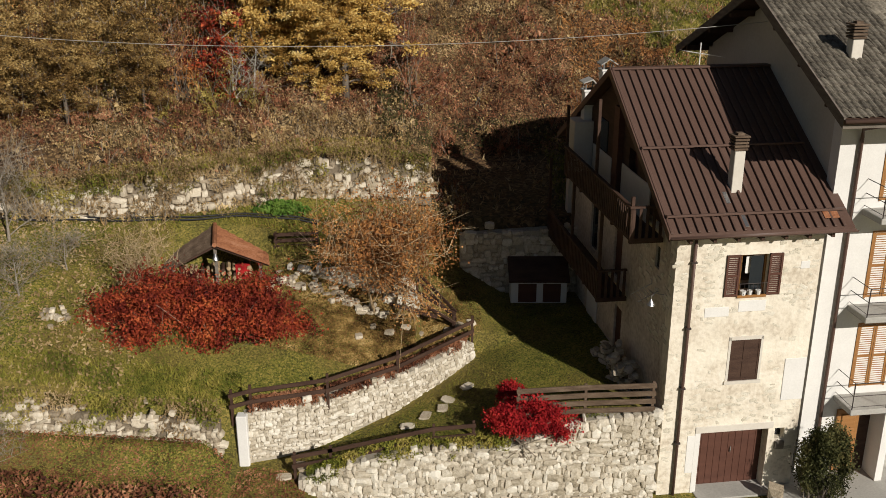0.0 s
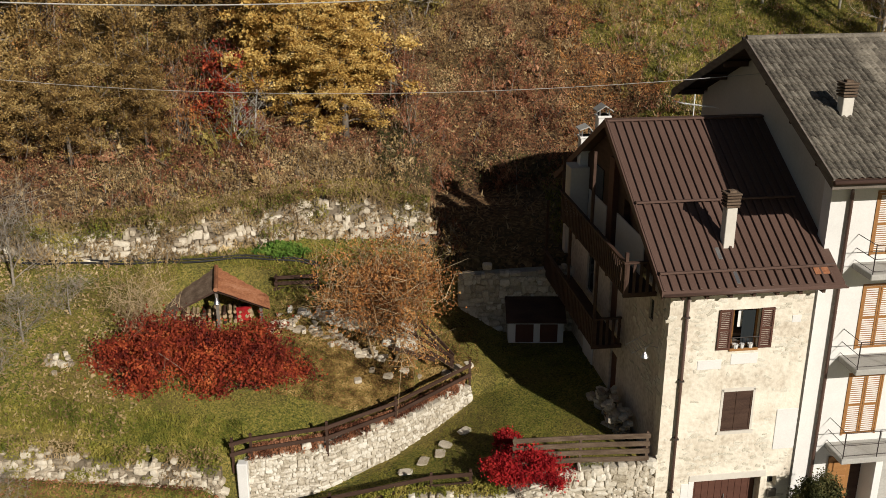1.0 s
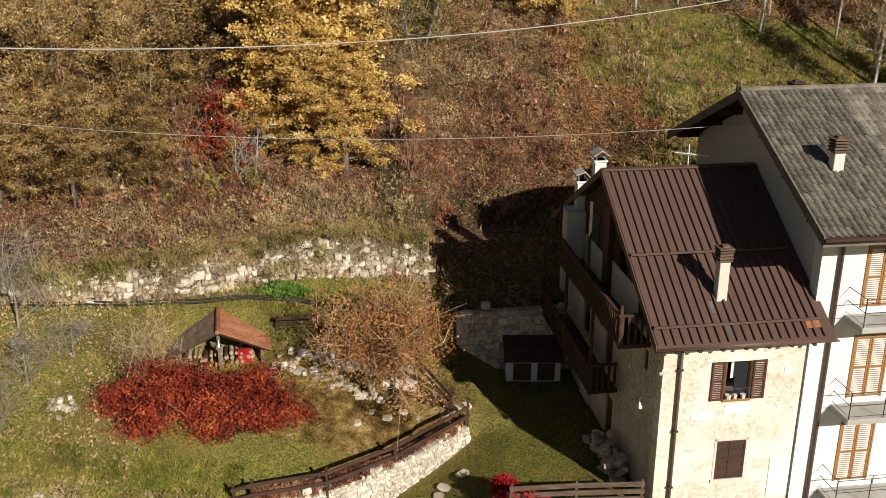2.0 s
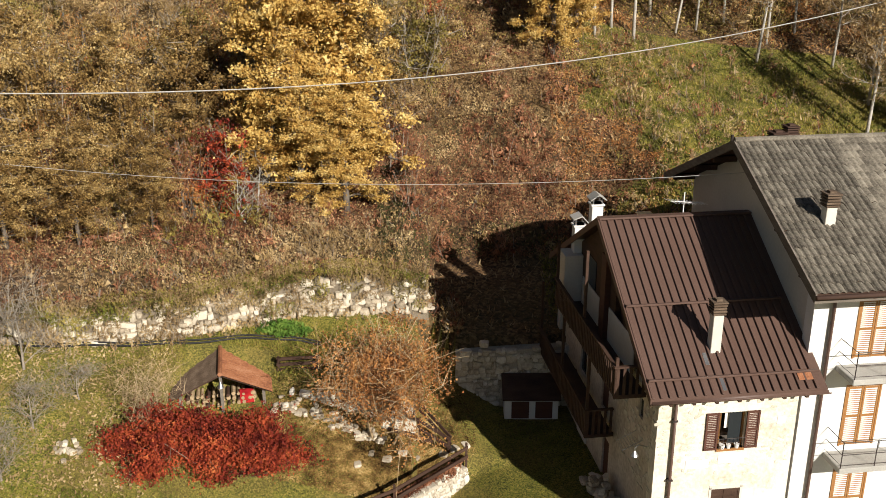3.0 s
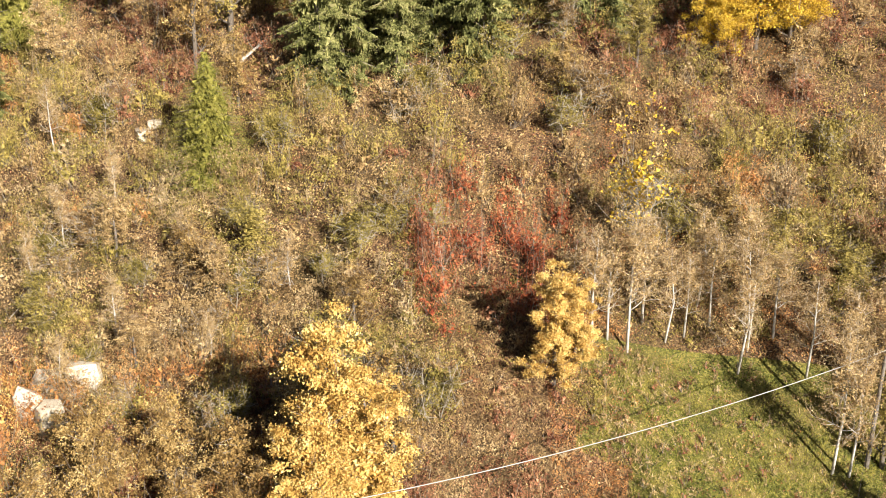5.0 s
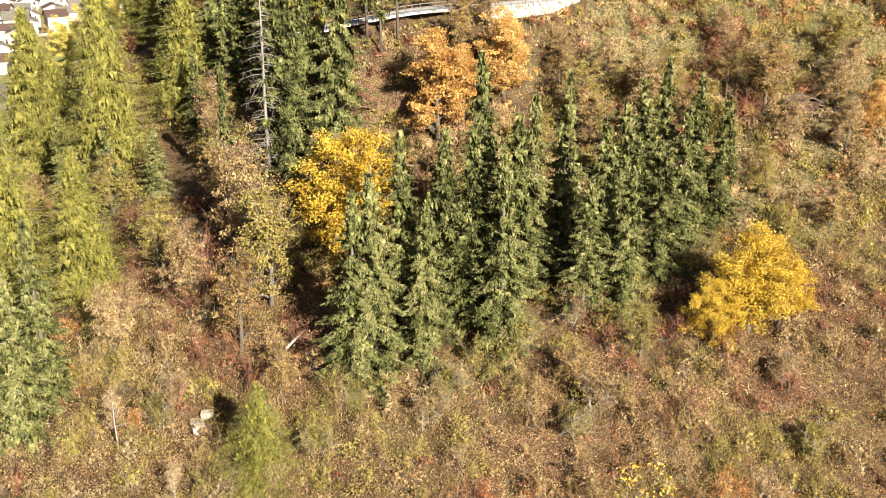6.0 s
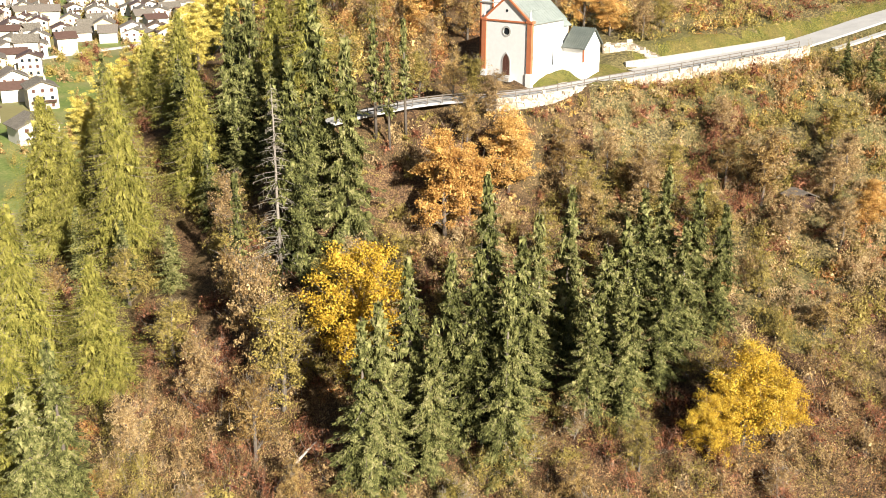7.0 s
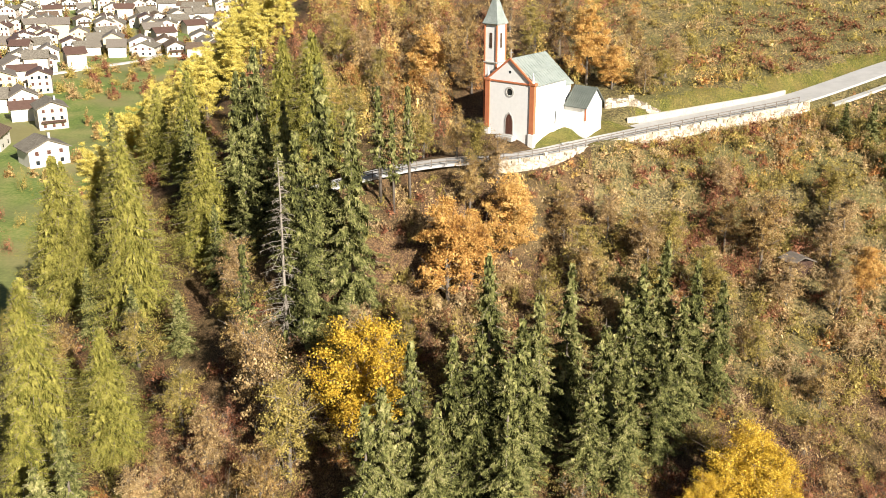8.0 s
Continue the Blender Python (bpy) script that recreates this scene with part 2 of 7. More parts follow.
    "copper": surface("green_copper", [(0.17, 0.20, 0.18), (0.25, 0.28, 0.255), (0.33, 0.36, 0.33)], 0.8, fine=10, rough=0.5, bump=0.15, bump_dist=0.006, spec=0.4),
    "slate_metal": surface("grey_green_metal", [(0.09, 0.105, 0.09), (0.15, 0.165, 0.145)], 0.8, fine=10, rough=0.5, bump=0.15, bump_dist=0.006, spec=0.4),
    "rust": surface("rusty_sheet", [(0.15, 0.055, 0.03), (0.30, 0.12, 0.055), (0.42, 0.21, 0.12)], 1.6, fine=9, rough=0.8, bump=0.4, bump_dist=0.006),
    "zinc": surface("zinc", [(0.42, 0.42, 0.42), (0.55, 0.55, 0.55)], 2, rough=0.35, fine=10, bump=0.1, metal=0.9, bump_dist=0.004),
    "black": surface("black_plastic", [(0.015, 0.015, 0.016), (0.03, 0.03, 0.03)], 3, rough=0.5, bump=0.1, bump_dist=0.003),
    "concrete": surface("concrete", [(0.33, 0.32, 0.29), (0.47, 0.455, 0.42)], 1.0, fine=14, bump=0.3, bump_dist=0.008),
    "rail": surface("iron_rail", [(0.03, 0.022, 0.02), (0.06, 0.045, 0.04)], 3, rough=0.6, bump=0.2, bump_dist=0.003),
}
_glass = bpy.data.materials.new("window_glass")
_glass.use_nodes = True
_g = _glass.node_tree.nodes["Principled BSDF"]
_g.inputs["Base Color"].default_value = (0.02, 0.025, 0.03, 1)
_g.inputs["Roughness"].default_value = 0.06
_g.inputs["Specular IOR Level"].default_value = 0.6
M["glass"] = _glass


# ---------------------------------------------------------------- building blocks
def part(name, bm, material, parent=None, label="", smooth=False):
    """Links a bmesh as one mesh object under a thing or a part."""
    me = bpy.data.meshes.new(name)
    bm.to_mesh(me)
    bm.free()
    return part_mesh(name, me, material, parent, label, smooth)


def part_mesh(name, me, material, parent=None, label="", smooth=False):
    me.materials.clear()
    me.materials.append(M[material])
    if smooth:
        me.polygons.foreach_set("use_smooth", np.ones(len(me.polygons), bool))
    ob = new(name, me)
    if parent:
        ob.parent = parent
    return tagged(ob, label)


def thing(name, label, category, m=None, group="", kind=""):
    ob = new(name)
    ob.empty_display_size = 0.2
    if m is not None:
        ob.matrix_world = m
    return tagged(ob, label, category, group, kind)


def box(bm, x0, x1, y0, y1, z0, z1, m=None, bevel=0.0):
    vs = [bm.verts.new((x, y, z)) for z in (z0, z1) for x, y in ((x0, y0), (x1, y0), (x1, y1), (x0, y1))]
    fs = [bm.faces.new([vs[k] for k in q]) for q in ((3, 2, 1, 0), (4, 5, 6, 7), (0, 1, 5, 4), (1, 2, 6, 5), (2, 3, 7, 6), (3, 0, 4, 7))]
    if bevel:
        out = bmesh.ops.bevel(bm, geom=list({e for f in fs for e in f.edges}), offset=bevel, segments=1, affect="EDGES")
        vs = list({v for f in out["faces"] for v in f.verts} | {v for v in vs if v.is_valid})
    if m is not None:
        bmesh.ops.transform(bm, matrix=m, verts=vs)
    return bm


def boxes(*specs, m=None, bevel=0.0):
    bm = bmesh.new()
    for sp in specs:
        box(bm, *sp, m=m, bevel=bevel)
    return bm


def tube(bm, points, radii, n=6, cap=True):
    """A tapered tube along points."""
    pts = [Vector(p) for p in points]
    if not hasattr(radii, "__len__"):
        radii = [radii] * len(pts)
    rings = []
    for k, p in enumerate(pts):
        d = (pts[min(k + 1, len(pts) - 1)] - pts[max(k - 1, 0)]).normalized()
        a = d.orthogonal().normalized() if k == 0 else (a - d * a.dot(d)).normalized()
        b = d.cross(a)
        rings.append([bm.verts.new(p + radii[k] * (math.cos(2 * math.pi * j / n) * a + math.sin(2 * math.pi * j / n) * b)) for j in range(n)])
    for r, s in zip(rings, rings[1:]):
        for j in range(n):
            bm.faces.new((r[j], r[(j + 1) % n], s[(j + 1) % n], s[j]))
    if cap:
        bm.faces.new(rings[0][::-1])
        bm.faces.new(rings[-1])
    return bm


def tubes(*specs, n=6):
    bm = bmesh.new()
    for points, radii in specs:
        tube(bm, points, radii, n)
    return bm


def prism(bm, outline, y0, y1, m=None):
    """A flat outline in x and z, drawn out from y0 to y1."""
    a = [bm.verts.new((x, y0, z)) for x, z in outline]
    b = [bm.verts.new((x, y1, z)) for x, z in outline]
    bm.faces.new(a)
    bm.faces.new(b[::-1])
    for k in range(len(a)):
        bm.faces.new((a[k - 1], b[k - 1], b[k], a[k]))
    if m is not None:
        bmesh.ops.transform(bm, matrix=m, verts=a + b)
    bmesh.ops.recalc_face_normals(bm, faces=bm.faces)
    return bm


def array_mesh(name, verts, quads):
    """A mesh from arrays of places and of faces, all with three or all with four sides."""
    me = bpy.data.meshes.new(name)
    verts, quads = np.ascontiguousarray(verts, np.float32), np.ascontiguousarray(quads, np.int32)
    me.vertices.add(len(verts))
    me.vertices.foreach_set("co", verts.ravel())
    me.loops.add(quads.size)
    me.loops.foreach_set("vertex_index", quads.ravel())
    me.polygons.add(len(quads))
    me.polygons.foreach_set("loop_start", np.arange(len(quads), dtype=np.int32) * quads.shape[1])
    me.update(calc_edges=True)
    return me


def leaves(rng, centres, size, flat=0.0, lengthen=1.5, upright=0.0):
    """Pointed leaves at the centres, turned at random but rather towards the light, as places and faces. flat: how much they lie level; upright: how much they stand."""
    n = len(centres)
    face = rng.normal(size=(n, 3)) + np.array([0.45, -0.65, 0.75]) * 0.35
    a = np.cross(face, rng.normal(size=(n, 3)))
    a /= np.linalg.norm(a, axis=1, keepdims=True) + 1e-9
    a[:, 2] *= 1 - flat
    a += np.array([0, 0, upright])
    a /= np.linalg.norm(a, axis=1, keepdims=True) + 1e-9
    b = np.cross(face, a)
    b /= np.linalg.norm(b, axis=1, keepdims=True) + 1e-9
    s = (size * rng.uniform(0.6, 1.35, n))[:, None] * 0.6
    v = np.stack([centres - a * s * lengthen * 0.5 - b * s * 0.8, centres - a * s * lengthen * 0.5 + b * s * 0.8, centres + a * s * lengthen], 1)
    return v.reshape(-1, 3), np.arange(n * 3).reshape(n, 3)


def joined(chunks):
    verts, quads, k = [], [], 0
    for v, q in chunks:
        verts.append(v)
        quads.append(q + k)
        k += len(v)
    return np.concatenate(verts), np.concatenate(quads)


def strips(rng, starts, ends, width):
    """Thin flat twigs between pairs of places: two crossed ribbons each."""
    d = ends - starts
    a = np.cross(d, rng.normal(size=d.shape))
    a /= np.linalg.norm(a, axis=1, keepdims=True) + 1e-9
    w = width * rng.uniform(0.6, 1.3, (len(d), 1)) * 0.5
    v = np.stack([starts - a * w, starts + a * w, ends + a * w * 0.4, ends - a * w * 0.4], 1)
    return v.reshape(-1, 3), np.arange(len(d) * 4).reshape(-1, 4)


# ---------------------------------------------------------------- the lie of the land
def smooth01(a, b, v):
    t = np.clip((np.asarray(v, float) - a) / (b - a), 0, 1)
    return t * t * (3 - 2 * t)


UPPER_WALL = [(-6.64, 28.45), (-4.3, 29.0), (-1.65, 30.6), (1.15, 33.3)]
TERRACE = [(-30, 34.2), (-14, 36.4), (-10.9, 37.2), (-5.75, 39.3), (-3.2, 40.1), (-0.5, 40.4), (0.7, 38.5), (8, 38.6)]


ROAD_X = [-60, -40, -20, -7.7, 7, 17, 28.5, 54, 64, 72, 130]
ROAD_Y = [104, 122, 133, 136.5, 138.4, 145.5, 154.5, 164.5, 169.5, 174, 205]
ROAD_Z = [45, 50, 55.6, 57.6, 58.2, 58.7, 58.9, 61.6, 63.7, 65.4, 75]


def line_y(line, x):
    return np.interp(x, [p[0] for p in line], [p[1] for p in line])


def ground(x, y):
    """Height of the ground."""
    x, y = np.asarray(x, float), np.asarray(y, float)
    tw = line_y(TERRACE, x)
    shifted = y - (tw - 40) * (1 - smooth01(46, 62, y))
    hill = np.interp(shifted, [36, 40, 44, 50, 56, 62, 70, 80, 90, 100, 115, 130, 139, 147, 160, 180, 220, 300, 500, 900],
                     [4.6, 6.2, 8.2, 10.4, 12.8, 15.4, 20, 25.5, 30.5, 34, 40, 46, 51, 58, 61, 66, 78, 98, 135, 150])
    hill = hill - 0.17 * np.clip(x - 6, 0, 24) * smooth01(42, 50, y) * (1 - smooth01(70, 100, y))
    left = np.clip(-3 - x, 0, None)
    hill = hill - 0.09 * np.minimum(left, 40) * smooth01(42, 60, y) - (0.012 + 0.016 * smooth01(165, 215, y)) * np.clip(-30 - x, 0, None) ** 2
    hill = hill + 0.5 * np.sin(x * 0.21 + y * 0.13) * smooth01(45, 70, y) * (1 - smooth01(125, 140, y))
    # road shelf along the church
    edge = np.interp(x, ROAD_X, ROAD_Y)
    shelf = np.interp(x, ROAD_X, ROAD_Z)
    on_road = smooth01(edge + 0.6, edge + 1.6, y) * (1 - smooth01(edge + 6.2, edge + 9.5, y)) * smooth01(-40, -20, x)
    below = smooth01(edge - 14, edge - 0.5, y) * (1 - smooth01(edge + 0.6, edge + 1.6, y)) * smooth01(-40, -20, x)
    hill = hill + (shelf - 1.6 - hill) * below
    hill = hill + (shelf - hill) * on_road
    church = np.exp(-(((x - 11) / 12) ** 4 + ((y - 152) / 9) ** 4))
    hill = hill + (59.8 - hill) * church * (1 - on_road)
    # garden terraces
    garden = 0.63 - 0.13 * x + 0.42 * (y - 30) - 0.12 * np.clip(x + 6, 0, None)
    garden = np.where(x > -1, np.minimum(garden, 1.35 + 0.25 * (y - 34)), garden)
    garden = garden - 0.9 * np.exp(-(((x + 8.6) / 2.1) ** 4 + ((y - 34.6) / 1.6) ** 4))
    yard = np.interp(x, [0.5, 2.5], [0, 1]) * smooth01(33, 34.5, y)
    garden = garden * (1 - yard) + 1.15 * yard
    ramp = np.interp(x, [-7, -5.5, -3, 0, 1.2, 2.5, 5], [-1.1, -1.0, -0.55, 0.1, 0.45, 0.9, 1.15])
    low = np.interp(x, [-40, -16, -8, -5.2, -3.8, 4, 8, 40], [0.6, -0.2, -0.75, -1.2, -1.85, -2.0, -1.85, -2.0]) + np.clip(y - 27, -6, 0) * 0.09
    low = low + 0.75 * smooth01(26.9, 28.0, y) * (1 - smooth01(-8.0, -6.9, x))
    uw = np.where(x > 1.15, -99.0, line_y(UPPER_WALL, x))
    uw = np.where(x < -6.64, 28.3, uw)
    z = np.where(y > uw + 0.3, garden, ramp)
    z = np.where((x < -7) & (y <= 28.3), low, z)
    z = np.where((x >= -7) & (y < 27.75), low, z)
    z = np.where((x >= -7) & (x < -4.7) & (y < 28.4), np.minimum(low, ramp), z)
    z = np.where((x > 1.15), np.where(y > 27.75, np.maximum(np.minimum(ramp, 1.15), np.where(y > 34, garden, -9)), low), z)
    z = np.where((x > 6.9) & (y < 38.5), -1.78 + np.clip(y - 20, -6, 0) * 0.1, z)
    shelf_z = 4.2 + 0.12 * (y - 38.5) + 0.7 * np.clip(y - 46, 0, None)
    hill = hill + np.minimum(shelf_z - hill, 0) * smooth01(-1.9, -0.2, x) * (1 - smooth01(8, 13, x))
    z = np.where(y > tw + 0.15, hill, z)
    z = np.where((x > 7) & (y >= 38.5), hill, z)
    floor = -5 + 0.004 * np.clip(y - 500, 0, 3000)
    return np.maximum(z, floor)


def meadow(x, y):
    return (x > 9 + (56 - y) * 0.2 + 1.2 * np.sin(y * 0.9) + 0.8 * np.sin(y * 2.3 + 1)) & (x < 31) & (y > 46) & (y < 62.5)


def gz(x, y):
    return float(ground(x, y))


def spread(*runs):
    """Grid lines: runs of (start, end, step), the steps growing where a ratio is given."""
    out = []
    for a, b, step, ratio in runs:
        v = a
        while v < b:
            out.append(v)
            v += step
            step *= ratio
    return np.array(out)


gx = np.concatenate([-spread((80, 3500, 4, 1.12))[::-1], spread((-80, -20, 1.5, 1), (-20, 13, 0.3, 1), (13, 80, 1.5, 1), (80, 3500, 4, 1.12))])
gy = np.concatenate([-spread((5, 300, 4, 1.3))[::-1], spread((0, 22, 2, 1), (22, 46, 0.3, 1), (46, 180, 1.5, 1), (180, 4500, 3, 1.07))])
X, Y = np.meshgrid(gx, gy)
Z = ground(X, Y)
rough = np.array([[noise.noise(Vector((x * 0.35, y * 0.35, 0))) for x in gx] for y in gy])
Z = Z + rough * np.where((Y > 64) & (Y < 300), 0.2, 0.04)
ny, nx = X.shape
idx = np.arange(nx * ny).reshape(ny, nx)
quads = np.stack([idx[:-1, :-1], idx[:-1, 1:], idx[1:, 1:], idx[1:, :-1]], -1).reshape(-1, 4)
me = array_mesh("ground", np.stack([X, Y, Z], -1).reshape(-1, 3), quads)
terrain = part_mesh("ground", me, "hill", smooth=True)
tagged(terrain, "autumn hillside, garden terraces and valley floor of grass and soil", "ground", kind="structure")
me.materials.append(M["lawn"])
cx, cy = X[:-1, :-1].ravel() + 0.1, Y[:-1, :-1].ravel() + 0.1
me.materials.append(M["field"])
me.materials.append(M["meadow"])
me.materials.append(M["slope"])
road_y = np.interp(cx, ROAD_X, ROAD_Y)
kind_of = np.where(cy < line_y(TERRACE, cx), 1, np.where((cx > 16) & (cy > 108 + 6 * np.sin(cx * 0.3)) | (cx > 24) & (cy > 150), 4, 0))
kind_of = np.where(meadow(cx, cy) | (cx > 24) & (cy > road_y + 3) & (cy < road_y + 9.5 + np.sin(cx * 0.4)) | (cx > 7) & (cx < 24) & (cy > road_y) & (cy < 156), 3, kind_of)
kind_of = np.where((ground(cx, cy) < 0.0) & (cy > 100) | (cy > 480), 2, kind_of)
me.polygons.foreach_set("material_index", kind_of.astype(np.int32))

# ---------------------------------------------------------------- trees
def conifer(name, label, seed, h, r, material, droop, step, per_level, sprays, size, start=0.05, bare=0.0, hang=0.5, feather=0.0, taper=0.8, spread_out=0.24, skirt=0.55, ragged=0.35):
    """A conifer of separate boughs in tiers: trunk, branches, and on each bough a fan of small sprays that hangs at its edges."""
    rng = np.random.default_rng(seed)
    t = thing(name, label, name.split("_")[-1] if "_" in name else name)
    lean = rng.normal(0, 0.012 * h, 2)
    bm = tubes(([(0, 0, -0.8), (lean[0] * 0.3, lean[1] * 0.3, h * 0.4), (lean[0] * 0.7, lean[1] * 0.7, h * 0.8), (lean[0], lean[1], h)], [0.014 * h, 0.011 * h, 0.005 * h, 0.01]), n=7)
    part("trunk", bm, "bark", t, smooth=True)
    verts, twig_a, twig_b = [], [], []
    z = start * h
    while z < h * 0.985:
        f = z / h
        turn = rng.uniform(0, 6.28)
        for k in range(per_level):
            if rng.random() < bare:
                continue
            base = np.array([lean[0] * f, lean[1] * f, z + rng.normal(0, 0.16 * step)])
            ang = turn + 6.28 * k / per_level + rng.normal(0, 0.3)
            length = r * (1 - f) ** taper * rng.uniform(1 - ragged, 1.1) + 0.15
            if f < 0.2:
                length *= skirt + (1 - skirt) * f / 0.2
            d = np.array([math.cos(ang), math.sin(ang), 0])
            side = np.array([-d[1], d[0], 0])
            n = max(8, int(sprays * (length / r) ** 1.15))
            u = rng.uniform(0.1, 1, n) ** 0.75
            half = spread_out * length * np.minimum(1, 2.6 * u) * (1.15 - u) + 0.06
            wide = rng.uniform(-1, 1, n) * half
            p = base + d * (u * length)[:, None] + side * wide[:, None]
            p[:, 2] += -droop * length * u ** 1.25 + 0.55 * droop * length * np.clip(u - 0.62, 0, 1) - 0.5 * np.abs(wide) + rng.normal(0, 0.035 + feather, n)
            curtain = rng.random(n) < hang
            out = d * rng.uniform(0.35, 1.0, (n, 1)) + side * (wide / half * rng.uniform(0.3, 1.0, n))[:, None]
            along = np.where(curtain[:, None], out * 0.35 + np.array([0, 0, -1.0]), out + np.array([0, 0, -0.3])) + rng.normal(0, 0.12 + feather, (n, 3))
            along /= np.linalg.norm(along, axis=1, keepdims=True)
            across = np.cross(along, np.where(curtain[:, None], d, np.array([0, 0, 1.0])) + rng.normal(0, 0.35 + feather, (n, 3)))
            across /= np.linalg.norm(across, axis=1, keepdims=True) + 1e-9
            s = (size * rng.uniform(0.55, 1.3, n) * (0.65 + 0.35 * length / r))[:, None]
            verts.append(np.stack([p - across * s * 0.26, p + across * s * 0.26, p + along * s], 1).reshape(-1, 3))
            # large hidden sprays near the trunk, added to block light through the crown
            m = max(3, n // 7)
            u = rng.uniform(0.05, 0.55, m)
            p = base + d * (u * length)[:, None] + rng.normal(0, 0.12, (m, 3)) - np.array([0, 0, 0.1])
            p[:, 2] -= droop * length * u ** 1.25
            across = rng.normal(size=(m, 3)) * np.array([1, 1, 0.3])
            across *= (0.28 * rng.uniform(0.6, 1.3, m) / (np.linalg.norm(across, axis=1) + 1e-9))[:, None]
            verts.append(np.stack([p - across, p + across, p - np.array([0, 0, 0.75]) + rng.normal(0, 0.15, (m, 3))], 1).reshape(-1, 3))
            twig_a.append(base)
            twig_b.append(base + d * length * 0.9 + np.array([0, 0, -droop * length * 0.8]))
        z += step * rng.uniform(0.75, 1.3) * (1.2 - 0.6 * f)
    v = np.concatenate(verts)
    part_mesh("crown", array_mesh("crown", v, np.arange(len(v)).reshape(-1, 3)), material, t)
    v, q = strips(rng, np.array(twig_a), np.array(twig_b), 0.07)
    part_mesh("branchwork", array_mesh("branchwork", v, q), "twig", t)["kind"] = "stuff"
    return t


def dead_conifer(name, label, seed, h, r):
    """A standing dead conifer: a straight bare trunk with rings of thin, slightly drooping, broken branches."""
    rng = np.random.default_rng(seed)
    t = thing(name, label, "tree")
    part("trunk", tubes(([(0, 0, -0.8), (0.05, 0, h * 0.4), (-0.03, 0.05, h * 0.8), (0, 0, h)], [0.0095 * h, 0.0075 * h, 0.004 * h, 0.012]), n=7), "grey_bark", t, smooth=True)
    bm, twig_a, twig_b = bmesh.new(), [], []
    z = h * 0.08
    while z < h * 0.97:
        f = z / h
        for k in range(5):
            if rng.random() < 0.18:
                continue
            ang, length = rng.uniform(0, 6.28), r * (1.05 - f) ** 0.7 * rng.uniform(0.35, 1.1)
            d = Vector((math.cos(ang), math.sin(ang), 0))
            a = Vector((0, 0, z + rng.normal(0, 0.1)))
            pts = [a, a + d * length * 0.5 - Vector((0, 0, 0.05 * length)), a + d * length - Vector((0, 0, 0.22 * length))]
            tube(bm, pts, [0.032, 0.022, 0.008], 3, cap=False)
            for j in range(6):
                at = np.array(pts[1].lerp(pts[2], rng.uniform(-0.4, 1)))
                twig_a.append(at)
                twig_b.append(at + rng.normal(0, 0.22, 3) + np.array([0, 0, -0.2]))
        z += 0.45 * rng.uniform(0.7, 1.3)
    part("branches", bm, "grey_bark", t)["kind"] = "stuff"
    v, q = strips(rng, np.array(twig_a), np.array(twig_b), 0.03)
    part_mesh("twig_work", array_mesh("twig_work", v, q), "grey_bark", t)["kind"] = "stuff"
    return t


def limbs(rng, bm, start, direction, length, radius, depth, tips, spreading, n=5):
    """A limb that bends and forks; the ends of the last twigs are gathered."""
    pts, p, d = [start], start, direction
    for k in range(3):
        d = (d + Vector(rng.normal(0, 0.16, 3)) + Vector((0, 0, 0.06))).normalized()
        p = p + d * length / 3
        pts.append(p)
    tube(bm, pts, [radius, radius * 0.85, radius * 0.68, radius * 0.5], n, cap=False)
    tips.append((p, d))
    if depth:
        tips.append((pts[2], d))
        for k in range(3 if depth > 1 else 4):
            out = Vector(rng.normal(0, 1, 3))
            out = (out - d * out.dot(d)).normalized()
            limbs(rng, bm, pts[1 + k % 3], (d * (1 - spreading) + out * spreading + Vector((0, 0, 0.12))).normalized(), length * rng.uniform(0.55, 0.8),
                  radius * 0.5, depth - 1, tips, spreading, max(3, n - 1))


